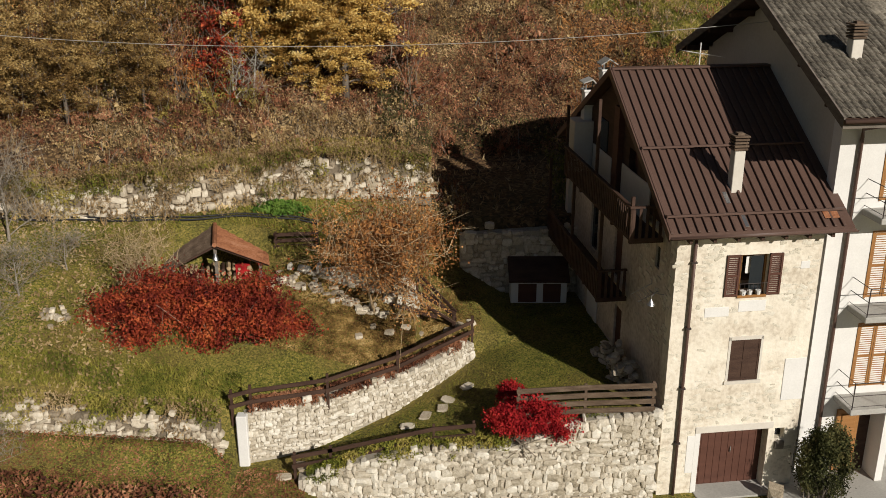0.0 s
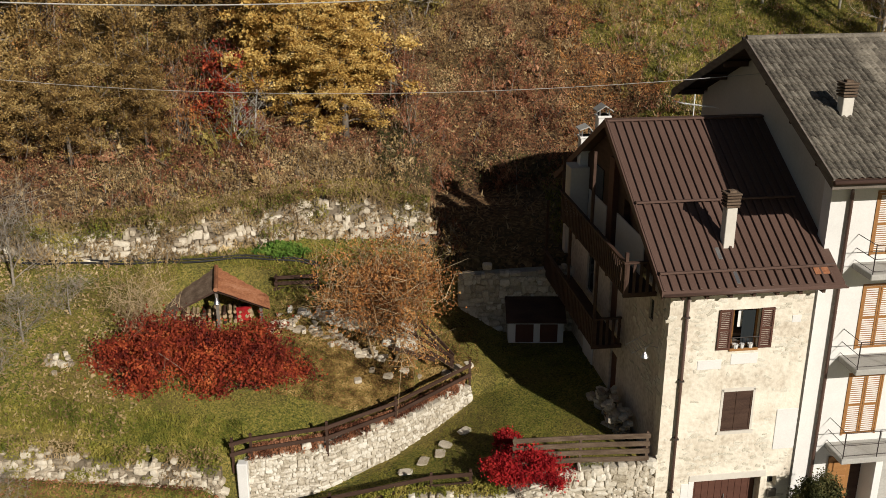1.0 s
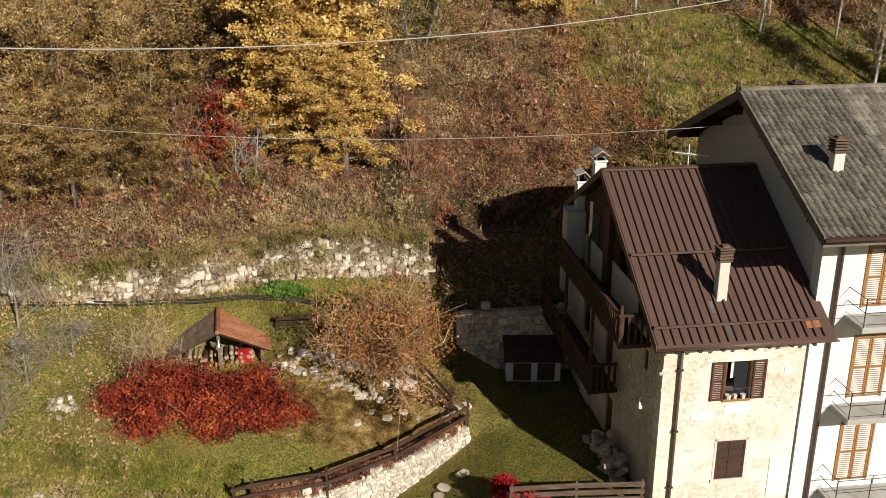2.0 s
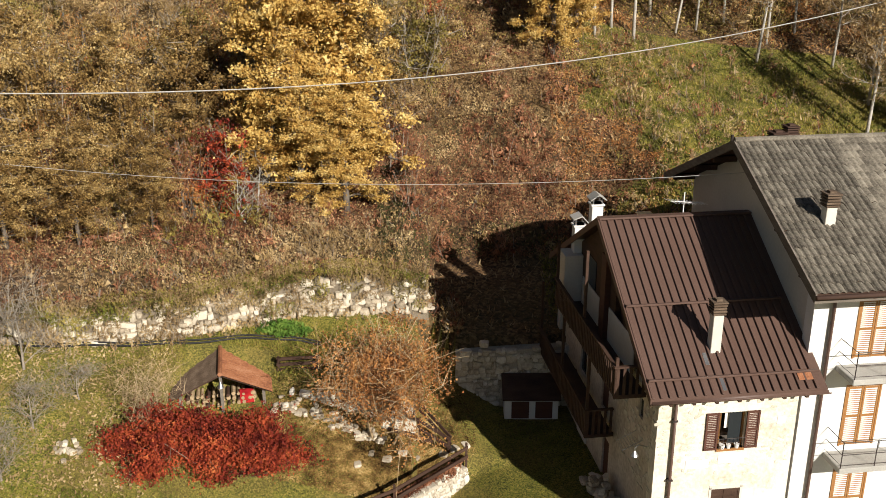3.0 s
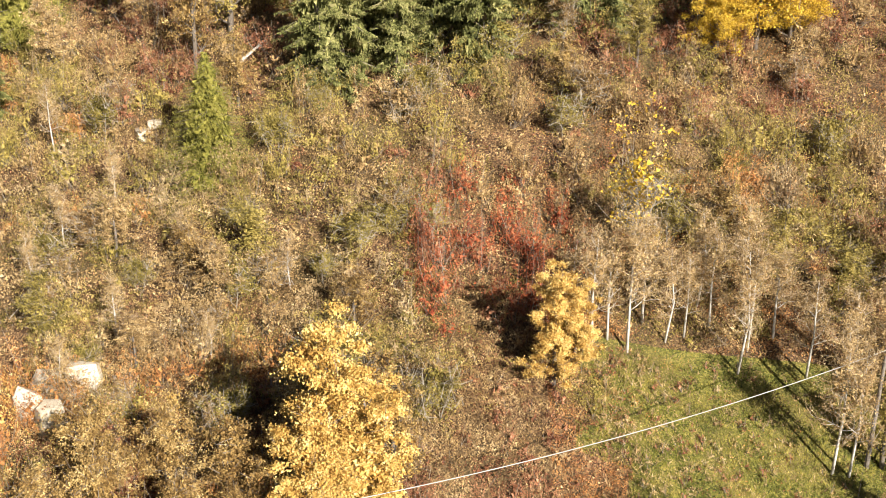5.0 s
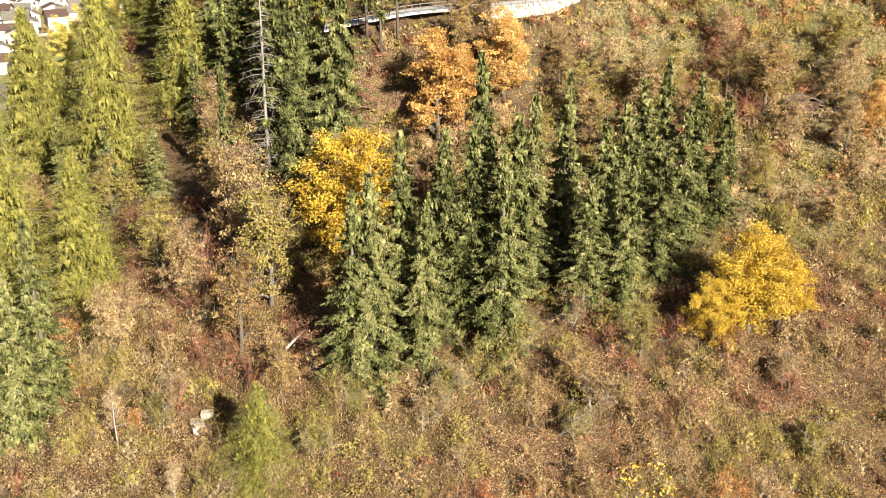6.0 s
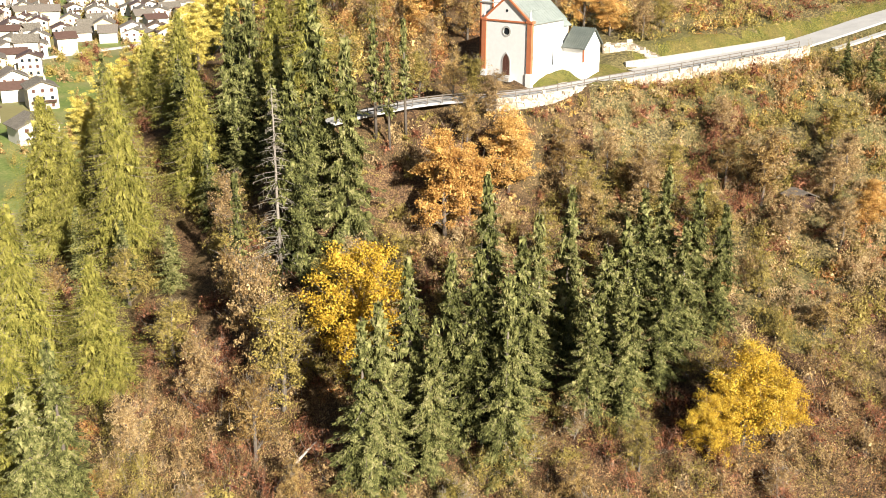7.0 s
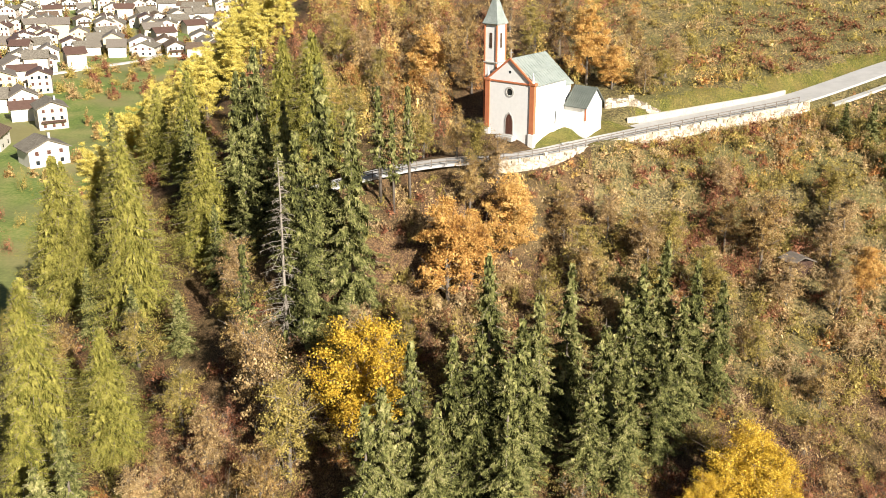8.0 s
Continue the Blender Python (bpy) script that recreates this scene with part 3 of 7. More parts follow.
def broadleaf(name, label, seed, h, r, material, count, size, bark="bark", crown_from=0.25, stems=1, twigs=260, fill=0.7, category="tree", slim=1.0, twig=0.035, twig_bark="", depth=1):
    """A leafy or bare tree: forking trunk and limbs, twigs, and a lumpy crown of many small leaves."""
    rng = np.random.default_rng(seed)
    t = thing(name, label, category)
    bm = bmesh.new()
    tips = []
    for k in range(stems):
        ang = 2 * math.pi * k / stems + rng.uniform(0, 1)
        tilt = 0.0 if stems == 1 else rng.uniform(0.15, 0.5)
        d = Vector((math.cos(ang) * tilt, math.sin(ang) * tilt, 1)).normalized()
        trunk_r = (0.018 * h / math.sqrt(stems) + 0.02) * slim
        p0 = Vector((math.cos(ang) * 0.15 * (stems > 1), math.sin(ang) * 0.15 * (stems > 1), -0.6))
        top = p0 + d * h * (0.86 if stems == 1 else 0.62)
        mid = p0.lerp(top, 0.5) + Vector((*rng.normal(0, 0.02 * h, 2), 0))
        tube(bm, [p0, p0.lerp(mid, 0.5), mid, mid.lerp(top, 0.5), top], [trunk_r * 1.2, trunk_r, trunk_r * 0.75, trunk_r * 0.5, trunk_r * 0.2], 7)
        for j in range(int(9 / stems) + 3):
            f = crown_from + (0.95 - crown_from) * (j + rng.random()) / (int(9 / stems) + 3)
            a = rng.uniform(0, 2 * math.pi)
            at = p0.lerp(mid, f * 2) if f < 0.5 else mid.lerp(top, f * 2 - 1)
            limbs(rng, bm, at, Vector((math.cos(a), math.sin(a), (0.35 if stems == 1 else 0.9) + 0.7 * f)).normalized(), r * (1.05 - 0.55 * f) * rng.uniform(0.6, 0.9),
                  trunk_r * 0.42 * (1.1 - 0.6 * f), depth, tips, 0.6)
    part("trunk", bm, bark, t, smooth=True)
    tp = np.array([p for p, d in tips])
    if twigs:
        pick = rng.integers(0, len(tp), twigs)
        ends = tp[pick] + rng.normal(0, 1, (twigs, 3)) * (0.2 * r) + np.array([0, 0, 0.12 * r])
        v, q = strips(rng, tp[pick], ends, twig)
        part_mesh("twig_work", array_mesh("twig_work", v, q), twig_bark or ("twig" if bark == "bark" else bark), t)["kind"] = "stuff"
    if count:
        pick = rng.integers(0, len(tp), int(count * fill))
        near = tp[pick] + rng.normal(0, 0.085 * r, (len(pick), 3)) * np.array([1, 1, 0.65])
        rest = count - len(pick)
        k = 70
        lumps = rng.normal(size=(k, 3))
        lumps /= np.linalg.norm(lumps, axis=1, keepdims=True)
        lumps = lumps * np.array([0.85 * r, 0.85 * r, 0.5 * h * (1 - crown_from)]) * rng.uniform(0.55, 1.05, (k, 1)) + np.array([0, 0, h * (0.5 + crown_from * 0.5)])
        shell = lumps[rng.integers(0, k, rest)] + rng.normal(0, 0.08 * r, (rest, 3)) * np.array([1.1, 1.1, 0.6])
        # bigger leaves deep in the crown, added so that it shades itself
        m = count // 9
        axis = np.array([0, 0, h * (0.5 + crown_from * 0.5)])
        core = axis + (tp[rng.integers(0, len(tp), m)] - axis) * rng.uniform(0.2, 0.62, (m, 1)) + rng.normal(0, 0.06 * r, (m, 3))
        v, q = joined([leaves(rng, np.concatenate([near, shell]), size, lengthen=1.25), leaves(rng, core, size * 1.9, lengthen=1.1)])
        part_mesh("crown", array_mesh("crown", v, q), material, t)
    return t


def plant(protos, heights, places, group, seed=0):
    """Stands trees of a few kinds at (x, y, height): copies first, then the models themselves at the last places."""
    rng = np.random.default_rng(seed)
    todo = []
    for k, (x, y, h) in enumerate(places):
        j = k % len(protos)
        sz = h / heights[j]
        sx = sz ** 0.7 * rng.uniform(0.9, 1.15)
        m = Matrix.Translation((x, y, gz(x, y) - 0.15)) @ Matrix.Rotation(rng.uniform(0, 6.28), 4, "Z") @ Matrix.Diagonal((sx, sx, sz, 1))
        todo.append((j, m))
    last = {j: k for k, (j, m) in enumerate(todo)}
    for ob in protos:
        tagged(ob, group=group)
    for k, (j, m) in enumerate(todo):
        if last[j] != k:
            copy_thing(protos[j], m)
    for j, k in last.items():
        protos[j].matrix_world = todo[k][1]


spruces = [conifer("spruce", "dark green spruce with drooping branches on the slope", 10 + k, 20, rr, "spruce", dr, 1.2, 7, 400, 0.22, hang=0.3, spread_out=0.3, taper=0.88, skirt=0.75, ragged=0.3, bare=0.16) for k, (rr, dr) in enumerate(((5.6, 0.42), (5.0, 0.5), (5.9, 0.36), (4.8, 0.44)))]
plant(spruces, [20] * 4, [(-7.3, 90.5, 21.8), (-3.4, 92, 21.5), (-10.1, 86.5, 21.5), (-11.9, 85, 19.9), (0.6, 100, 23.6), (3.8, 95, 20.6), (-0.6, 91.5, 22.5), (2.4, 88, 21.9),
      (9.5, 104, 19.7), (6.1, 99, 20.0), (13.1, 97, 18.7), (21.5, 112, 17.1), (18.7, 108, 17.0), (22.8, 104, 16.5), (27.6, 107, 15.7), (14.7, 94, 16.6),
      (-21.0, 124, 28.2), (-17.2, 121, 28.5), (-32.9, 140, 26.0), (-35.8, 138, 24.4), (-23.1, 118, 27.7), (-43.4, 88, 19.9), (-44.9, 84, 19.7), (16.5, 103, 18), (25, 108, 17), (19.5, 99, 16), (11, 93, 15), (-5.5, 88, 18), (55.3, 150, 6), (58.6, 148, 7), (62, 150, 7.5), (60, 143, 7),
      # mostly hidden filler spruces, added to shade and darken gaps between the larches
      (-62, 160, 16), (-55, 143, 14), (-44, 142, 16), (-37, 128, 12), (-47, 120, 11), (-56, 128, 12), (-66, 132, 12), (-33, 131, 14), (-28, 134, 17), (-27, 126, 15), (-40, 118, 9), (-51, 113, 9), (-60, 114, 11), (-36, 147, 15), (-62, 124, 11), (-70, 145, 12)], "spruces on the slope", 1)
pines = [conifer("thin_spruce", "thin spruce with a bare pale lower trunk", 30 + k, 16, 2.2, "spruce", 0.4, 0.8, 5, 50, 0.34, start=0.36, bare=0.2, hang=0.5) for k in range(2)]
plant(pines, [16] * 2, [(-10.3, 132, 16.2), (-14.3, 131, 16.9), (-29.5, 112, 18.0), (-12.4, 130, 15.0)], "thin spruces below the road", 2)
larches = [conifer("larch", "yellow-green larch with soft feathery autumn needles", 40 + k, 20, rr, "larch", 0.16, 0.7, 13, 250, 0.18, hang=0.15, feather=0.14, taper=0.8, spread_out=0.34, skirt=0.85, ragged=0.2, bare=0.08) for k, rr in enumerate((7.6, 6.9, 8.0))]
plant(larches, [20] * 3, [(-49.1, 128, 26.6), (-40.1, 135, 18.7), (-67.4, 150, 16.1), (-54.6, 106, 26.5), (-44.6, 104, 18.0), (-25.5, 146, 20.6), (-30.4, 148, 19.0), (-49.7, 92, 19.4),
      (-54.0, 160, 14.0), (-19.9, 76.8, 10.5), (-60, 138, 17), (-46, 150, 17), (-64.4, 140, 24), (-57.7, 150, 14), (-52, 138, 15), (-72, 158, 15)], "larches on the ridge", 3)
dead = dead_conifer("dead_spruce", "dead grey spruce with bare branches", 51, 18, 3.1)
plant([dead], [18], [(-25.5, 117, 25.2)], "", 4)
yellows = [broadleaf("maple_tree", "bright yellow maple in full autumn colour", 60 + k, 11, 4.6, "yellow", 26000, 0.13, crown_from=0.15, fill=0.5) for k in range(2)]
plant(yellows, [11] * 2, [(-13.9, 101.4, 16.5), (27.6, 92, 12.0), (23.6, 90, 8.0), (30.8, 92.5, 8.5)], "yellow maples", 5)
golds = [broadleaf("golden_tree", "golden brown field maple on the slope", 70 + k, 12, 2.7, "gold", 34000, 0.108, crown_from=0.08, fill=0.55) for k in range(2)]
plant(golds, [12] * 2, [(-7.9, 45, 10.5), (-6.7, 46, 15.0), (-4.8, 46, 12.0), (-4.4, 43.8, 6.5), (-6.3, 44.0, 7.0), (6.4, 57.5, 9.0), (8.0, 58.5, 7.5)], "golden trees", 6)
oaks = [broadleaf("oak_tree", "low oak with brown-gold autumn leaves on the slope", 75, 6, 2.3, "oak", 14000, 0.085, crown_from=0.08, fill=0.7)]
plant(oaks, [6], [(-15.9, 41.5, 5.0), (-13.3, 41.8, 4.4), (-18.2, 41.2, 4.6), (-15.0, 44.5, 4.5), (-11.6, 44.6, 5.0), (-18.8, 44.6, 7.0), (-14.2, 43.2, 6.6), (-12.0, 47.5, 6.8), (-20.6, 48.0, 7.0), (-16.6, 48.6, 6.5), (-22.5, 44.0, 6.0), (-15.6, 39.9, 4.2), (-12.6, 40.8, 3.8), (-18.6, 39.5, 4.2)], "low oaks on the slope", 16)
oranges = [broadleaf("orange_tree", "orange cherry tree in autumn leaf", 80 + k, 12, 3.8, "orange", 20000, 0.15, crown_from=0.12, fill=0.5) for k in range(2)]
plant(oranges, [12] * 2, [(-4.7, 122, 15.0), (3.7, 128, 12.5), (-1.5, 124, 12), (17.8, 170, 15.0), (21.9, 168, 8), (-9.0, 165, 13), (50.3, 123, 7.7)], "orange trees", 7)
poplars = [broadleaf("aspen_tree", "tall yellow aspen on the ridge", 90 + k, 15, 3.4, "aspen", 24000, 0.135, crown_from=0.06, twigs=40, fill=0.4) for k in range(2)]
plant(poplars, [15] * 2, [(-55.6, 215, 17), (-58.1, 205, 17), (-61.6, 200, 18), (-63.4, 190, 17), (-66.3, 185, 17), (-67.3, 210, 20), (-67.4, 175, 16), (-68.1, 165, 13), (-53.0, 225, 15), (-47.5, 192, 10), (-54.1, 185, 13),
      (-51, 207, 14), (-58, 193, 15), (-60, 180, 14), (-49, 216, 14), (-64, 197, 16), (-57, 211, 16), (-62, 187, 15), (-66, 178, 14), (-70, 170, 12), (-54, 220, 16), (-71, 181, 14), (-46, 180, 14), (-43, 190, 14), (-50, 175, 14), (-44, 205, 15), (-40, 200, 13), (-48, 198, 14), (-53, 172, 12), (-58, 170, 12)], "yellow aspens", 8)
tans = [broadleaf("ash_tree", "half-bare tree with tan autumn leaves", 95 + k, 10, 3.0, ("tan", "olive", "oak")[k], 8500, 0.125, crown_from=0.1, twigs=420, fill=0.75) for k in range(3)]
plant(tans, [10] * 3, [(-25.3, 101, 17), (-22.0, 96, 15), (-24, 90, 12), (-31, 97, 11), (-36, 104, 10), (-29, 108, 12), (-15, 112, 10), (-9, 112, 9), (14, 122, 9), (22, 126, 9), (30, 120, 8), (37, 131, 8.5), (46, 120, 8),
      (34, 112, 7), (40, 106, 7), (-38, 92, 9), (16, 88, 7), (9, 84, 6), (35, 140, 7), (50, 138, 8), (-19, 84, 7), (26, 132, 7), (-46, 118, 9), (-58, 122, 10), (-33, 122, 10), (8, 118, 8), (-2, 131, 9), (47, 128, 8), (-1.2, 137.0, 9), (-4.0, 140.5, 8), (1.8, 134.5, 8), (-9, 142, 8), (-13, 144, 9), (27, 166, 8), (31, 170, 7), (-6, 172, 12), (-12, 168, 11), (-17, 164, 11), (-3, 180, 12), (3, 176, 11), (9, 178, 12), (14, 182, 12), (-20, 172, 12), (-26, 178, 13), (-11, 184, 13), (5, 190, 13), (20, 186, 11), (27, 181, 9), (24, 174, 8), (-30, 168, 12), (-15, 155, 10), (-8, 156, 9), (-21, 152, 10), (-2, 166, 9), (34, 176, 7), (27.5, 55, 7), (29.5, 58.5, 8), (31, 63, 8), (28, 66, 7), (33, 57, 8), (26.8, 50.5, 5), (24, 68, 7), (20, 70, 7), (34, 69, 8), (25, 127, 11), (21, 129, 9), (17.3, 132, 8.8), (13.7, 125, 10), (38.2, 129, 12), (49.8, 132, 8.8), (29.1, 123, 8.8), (33.9, 132, 8.6), (40, 122, 7.7), (21.9, 119, 8.9), (11.2, 131, 7.8), (-17, 65, 6.5), (-15, 67, 7), (-19.5, 67.5, 5.5), (-26, 70, 6), (-29, 63, 6), (-7, 62, 5.5), (-22, 60.5, 5), (-7.2, 50.0, 9.5), (-5.2, 51.0, 9.5), (-8.6, 51.5, 8.5), (-6.2, 53.0, 9), (-3.6, 50.5, 8)], "half-bare trees", 11)
birches = [broadleaf("birch_tree", "slender pale-barked tree with few tan leaves", 100 + k, 11, 2.1, "tan", 2400, 0.09, bark="pale_bark", crown_from=0.35, twigs=800, slim=0.42, twig=0.02, twig_bark="tan_twig") for k in range(3)]
plant(birches, [11] * 3, [(9.4, 61, 10.4), (11.9, 61.6, 11.7), (14.7, 63, 8.5), (16.2, 63.6, 7.5), (19.5, 61.2, 11.3), (23.9, 54, 11.1), (25.0, 54, 10.6), (22.7, 64, 8.5), (-34.4, 81.2, 7.5), (-27.4, 75, 6), (-30, 70, 7), (17.5, 66, 9), (25.5, 58, 9), (27, 61, 9), (21, 67, 9), (-24, 63, 6), (-20.5, 69, 5.5), (-17, 61, 4.5), (-31, 66, 6.5), (-12, 66, 5), (-26, 58, 5), (10.6, 62.4, 9.5), (13.3, 64.2, 10.0), (18.2, 64.4, 9.0), (20.6, 63.0, 9.6), (8.2, 62.6, 8.5), (24.4, 61.5, 9.0)], "pale slender trees", 9)
forked = broadleaf("bare_tree", "forked pale tree with thin yellow leaves", 111, 14, 3.0, "yellow", 900, 0.18, bark="grey_bark", crown_from=0.35, stems=2, twigs=800, slim=0.6)
plant([forked], [14], [(13.0, 67.5, 14)], "", 10)


shrubs = [broadleaf("shrub", "many-stemmed shrub with pale stems and thin autumn leaves", 140 + k, 5, 2.0, ("tan", "olive", "olive")[k], 4200, 0.09, bark="grey_bark", crown_from=0.2, stems=3, twigs=330, fill=0.85, category="shrub", slim=0.6, twig=0.045) for k in range(3)]
shrub_rng = np.random.default_rng(19)
plant(shrubs, [5] * 3, [(x, y, shrub_rng.uniform(3.5, 6.5)) for x, y in zip(shrub_rng.uniform(-34, 36, 26), shrub_rng.uniform(68, 96, 26))] + [(x, y, shrub_rng.uniform(3.5, 6.0)) for x, y in zip(shrub_rng.uniform(-31, -1, 26), shrub_rng.uniform(52, 72, 26))], "shrubs on the slope", 15)
fallen_tree = thing("fallen_tree", "fallen dead tree lying across the slope", "tree")
log_a, log_b = Vector((-21.4, 86.0, gz(-21.4, 86.0) + 0.6)), Vector((-17.4, 89.5, gz(-17.4, 89.5) + 1.9))
part("trunk", tubes(([log_a, log_a.lerp(log_b, 0.5) + Vector((0, 0, 0.25)), log_b], [0.2, 0.16, 0.08]), n=7), "pale_bark", fallen_tree, smooth=True)
for k in range(7):
    at = log_a.lerp(log_b, 0.35 + 0.09 * k)
    part("branch", tubes(([at, at + Vector((0.5 * (-1) ** k, 0.3, 0.5)), at + Vector((0.9 * (-1) ** k, 0.5, 1.3))], [0.05, 0.035, 0.01]), n=5), "grey_bark", fallen_tree, smooth=True)


# ---------------------------------------------------------------- undergrowth
def sprigs(rng, centres, length, width):
    """Thin upright shoots round the centres, as places and three-sided faces."""
    n = len(centres)
    d = rng.normal(0, 0.45, (n, 3)) + np.array([0, 0, 1.0])
    d *= (length * rng.uniform(0.4, 1.2, n) / np.linalg.norm(d, axis=1))[:, None]
    side = np.cross(d, rng.normal(size=(n, 3)) + np.array([0.3, -1.2, 0.0]))
    side *= (0.5 * width * rng.uniform(0.6, 1.4, n) / (np.linalg.norm(side, axis=1) + 1e-9))[:, None]
    v = np.stack([centres - d * 0.5 - side, centres - d * 0.5 + side, centres + d * 0.5], 1)
    return v.reshape(-1, 3), np.arange(n * 3).reshape(n, 3)


def brush(name, label, material, rng, spots, leaf, count, twig_share=0.25, flat=0.0, upright=0.3):
    """Undergrowth of one colour: each bush is a lumpy cloud of leaves on thin stems."""
    chunks, inner, sticks_a, sticks_b = [], [], [], []
    feet = ground([p[0] for p in spots], [p[1] for p in spots])
    for (x, y, r, h), z in zip(spots, feet):
        lumps = max(6, int(7 + 7 * r))
        d = rng.normal(size=(lumps, 3))
        d /= np.linalg.norm(d, axis=1, keepdims=True)
        d[:, 2] = np.abs(d[:, 2]) * 1.1 - 0.1
        c = d * np.array([r, r, h]) * rng.uniform(0.45, 0.95, (lumps, 1)) + np.array([x, y, z + 0.05])
        n = int(count * r * h * rng.uniform(0.7, 1.2)) + 10
        p = c[rng.integers(0, lumps, n)] + rng.normal(0, 1, (n, 3)) * np.array([0.12 * r, 0.12 * r, 0.08 * h])
        p[:, 2] = np.maximum(p[:, 2], z + 0.03)
        chunks.append(p)
        # oversized leaves within the bush, added to keep light from passing through
        m = n // 11 if r > 0.85 else 1
        inner.append(np.array([x, y, z + 0.25 * h]) + (p[rng.integers(0, n, m)] - np.array([x, y, z + 0.25 * h])) * rng.uniform(0.2, 0.6, (m, 1)))
        k = max(3, int(n * twig_share * 0.25))
        sticks_b.append(p[rng.integers(0, n, k)] + np.array([0, 0, 0.1 + 0.15 * h]))
        sticks_a.append(np.array([x, y, z]) + rng.normal(0, 0.15 * r, (k, 3)) * np.array([1, 1, 0]))
    at = np.concatenate(chunks)
    sprig = rng.random(len(at)) < 0.35
    v, q = joined([leaves(rng, at[~sprig], leaf * 0.92, flat=flat, lengthen=1.4, upright=upright), sprigs(rng, at[sprig], min(leaf * 4.2, 0.9), leaf * 0.3),
                   leaves(rng, np.concatenate(inner), leaf * 2.3)])
    ob = part_mesh(name, array_mesh(name, v, q), material)
    tagged(ob, label, "undergrowth", kind="stuff")
    return np.concatenate(sticks_a), np.concatenate(sticks_b)


def scatter(rng, n, ys, xs, keep):
    out = []
    while len(out) < n:
        y = rng.uniform(*ys)
        x = rng.uniform(xs[0] - 0.5 * y, xs[1] + 0.5 * y)
        if keep(x, y):
            out.append((x, y))
    return out


rng = np.random.default_rng(5)
sort = {k: [] for k in ("russet", "tan", "olive", "orange", "wine", "gold", "straw", "russet_orange", "bramble")}


def wild(x, y):
    edge = np.where(np.less(x, -24), 172, np.interp(x, ROAD_X, ROAD_Y))
    return (y > line_y(TERRACE, x) + 1.0) & ~np.asarray(meadow(x, y)) & (y < edge - 1.5) & ~np.asarray((x > -0.5) & (y < 46))


def deep_wood(x, y):
    """The closed stands of larch and spruce, where little grows on the ground and dark kinds stand in for shade."""
    return ((x < -24) & (y > 104)) | (((x - 8) / 22) ** 2 + ((y - 98) / 12) ** 2 < 1) | (((x + 20) / 10) ** 2 + ((y - 120) / 9) ** 2 < 1)


def pick(n, x0, x1, y0, y1, keep):
    """Places drawn at random in a rectangle, where they may lie."""
    xs, ys = rng.uniform(x0, x1, n), rng.uniform(y0, y1, n)
    ok = keep(xs, ys)
    return np.stack([xs[ok], ys[ok], ground(xs[ok], ys[ok])], 1)


for x, y in scatter(rng, 1000, (40, 76), (-4, 4), wild):
    f = noise.noise(Vector((x * 0.09, y * 0.09, 3.0))) + rng.normal(0, 0.25)
    r, h = rng.uniform(0.5, 1.3), rng.uniform(0.6, 1.7)
    if y > 43 and x < -0.5 and rng.random() < 0.13 or y > 58 and rng.random() < 0.25:
        r, h = rng.uniform(1.1, 2.1), rng.uniform(2.0, 4.0)
    if x < -9 and y < 60:
        kind = "gold" if f > 0.42 else "russet_orange" if f > 0.0 else "tan" if f > -0.15 else "russet" if f > -0.35 else "olive"
        if y > 41.5 and rng.random() < 0.42:
            r, h = rng.uniform(1.3, 2.4), rng.uniform(2.4, 4.6)
    elif ((x - 2.5) / 6.5) ** 2 + ((y - 67) / 7) ** 2 < 1 + f:
        kind = "wine" if f > -0.15 else "russet"
        h *= 1.7
    elif y > 54 and x < 0:
        kind = "tan" if f > 0.08 else "olive" if f > -0.4 else "straw"
    elif x > 8:
        kind = "olive" if f > 0 else "tan" if f > -0.3 else "straw"
    else:
        kind = "russet" if f > -0.15 else "tan" if f > -0.4 else "straw"
    sort[kind].append((x, y, r, h))
for x, y in scatter(rng, 1700, (72, 172), (-6, 6), wild):
    f = noise.noise(Vector((x * 0.05, y * 0.05, 7.0))) + rng.normal(0, 0.22)
    r, h = rng.uniform(0.9, 1.8), rng.uniform(1.0, 2.4)
    if rng.random() < 0.6:
        r, h = rng.uniform(1.5, 2.9), rng.uniform(2.6, 5.2)
    kind = "russet" if f > 0.3 else "tan" if f > -0.03 else "olive" if f > -0.36 else "straw" if f > -0.5 else "russet_orange"
    # thinned and switched to dark kinds to deepen the shade between trees
    if deep_wood(x, y):
        if rng.random() < 0.6:
            continue
        kind = "bramble" if f > 0.1 else "olive"
    gap = np.interp(x, ROAD_X, ROAD_Y) - y
    if 0 < gap < 9 and x > -15:
        r, h = min(r, 1.1), min(h, 0.8 + 0.2 * gap)
    sort[kind].append((x, y, r, h))
for k in range(420):
    x = rng.uniform(-26, 1)
    y = float(line_y(TERRACE, x)) + 0.3 + rng.exponential(1.6)
    sort["straw" if k % 3 == 0 else "russet" if k % 3 == 1 else "tan"].append((x, y, rng.uniform(0.3, 0.7), rng.uniform(0.25, 0.8)))
for k in range(260):
    x = rng.uniform(-24, 0)
    sort["straw" if k % 2 else "tan"].append((x, float(line_y(TERRACE, x)) + rng.normal(-0.15, 0.25), rng.uniform(0.15, 0.4), rng.uniform(0.2, 0.6)))
for k in range(330):
    x, y = rng.uniform(12, 66), rng.uniform(104, 158)
    if y < np.interp(x, ROAD_X, ROAD_Y) - 6:
        sort[("olive", "tan", "olive", "russet_orange", "straw", "tan", "russet")[k % 7]].append((x, y, rng.uniform(1.1, 2.2), rng.uniform(1.4, 3.4)))
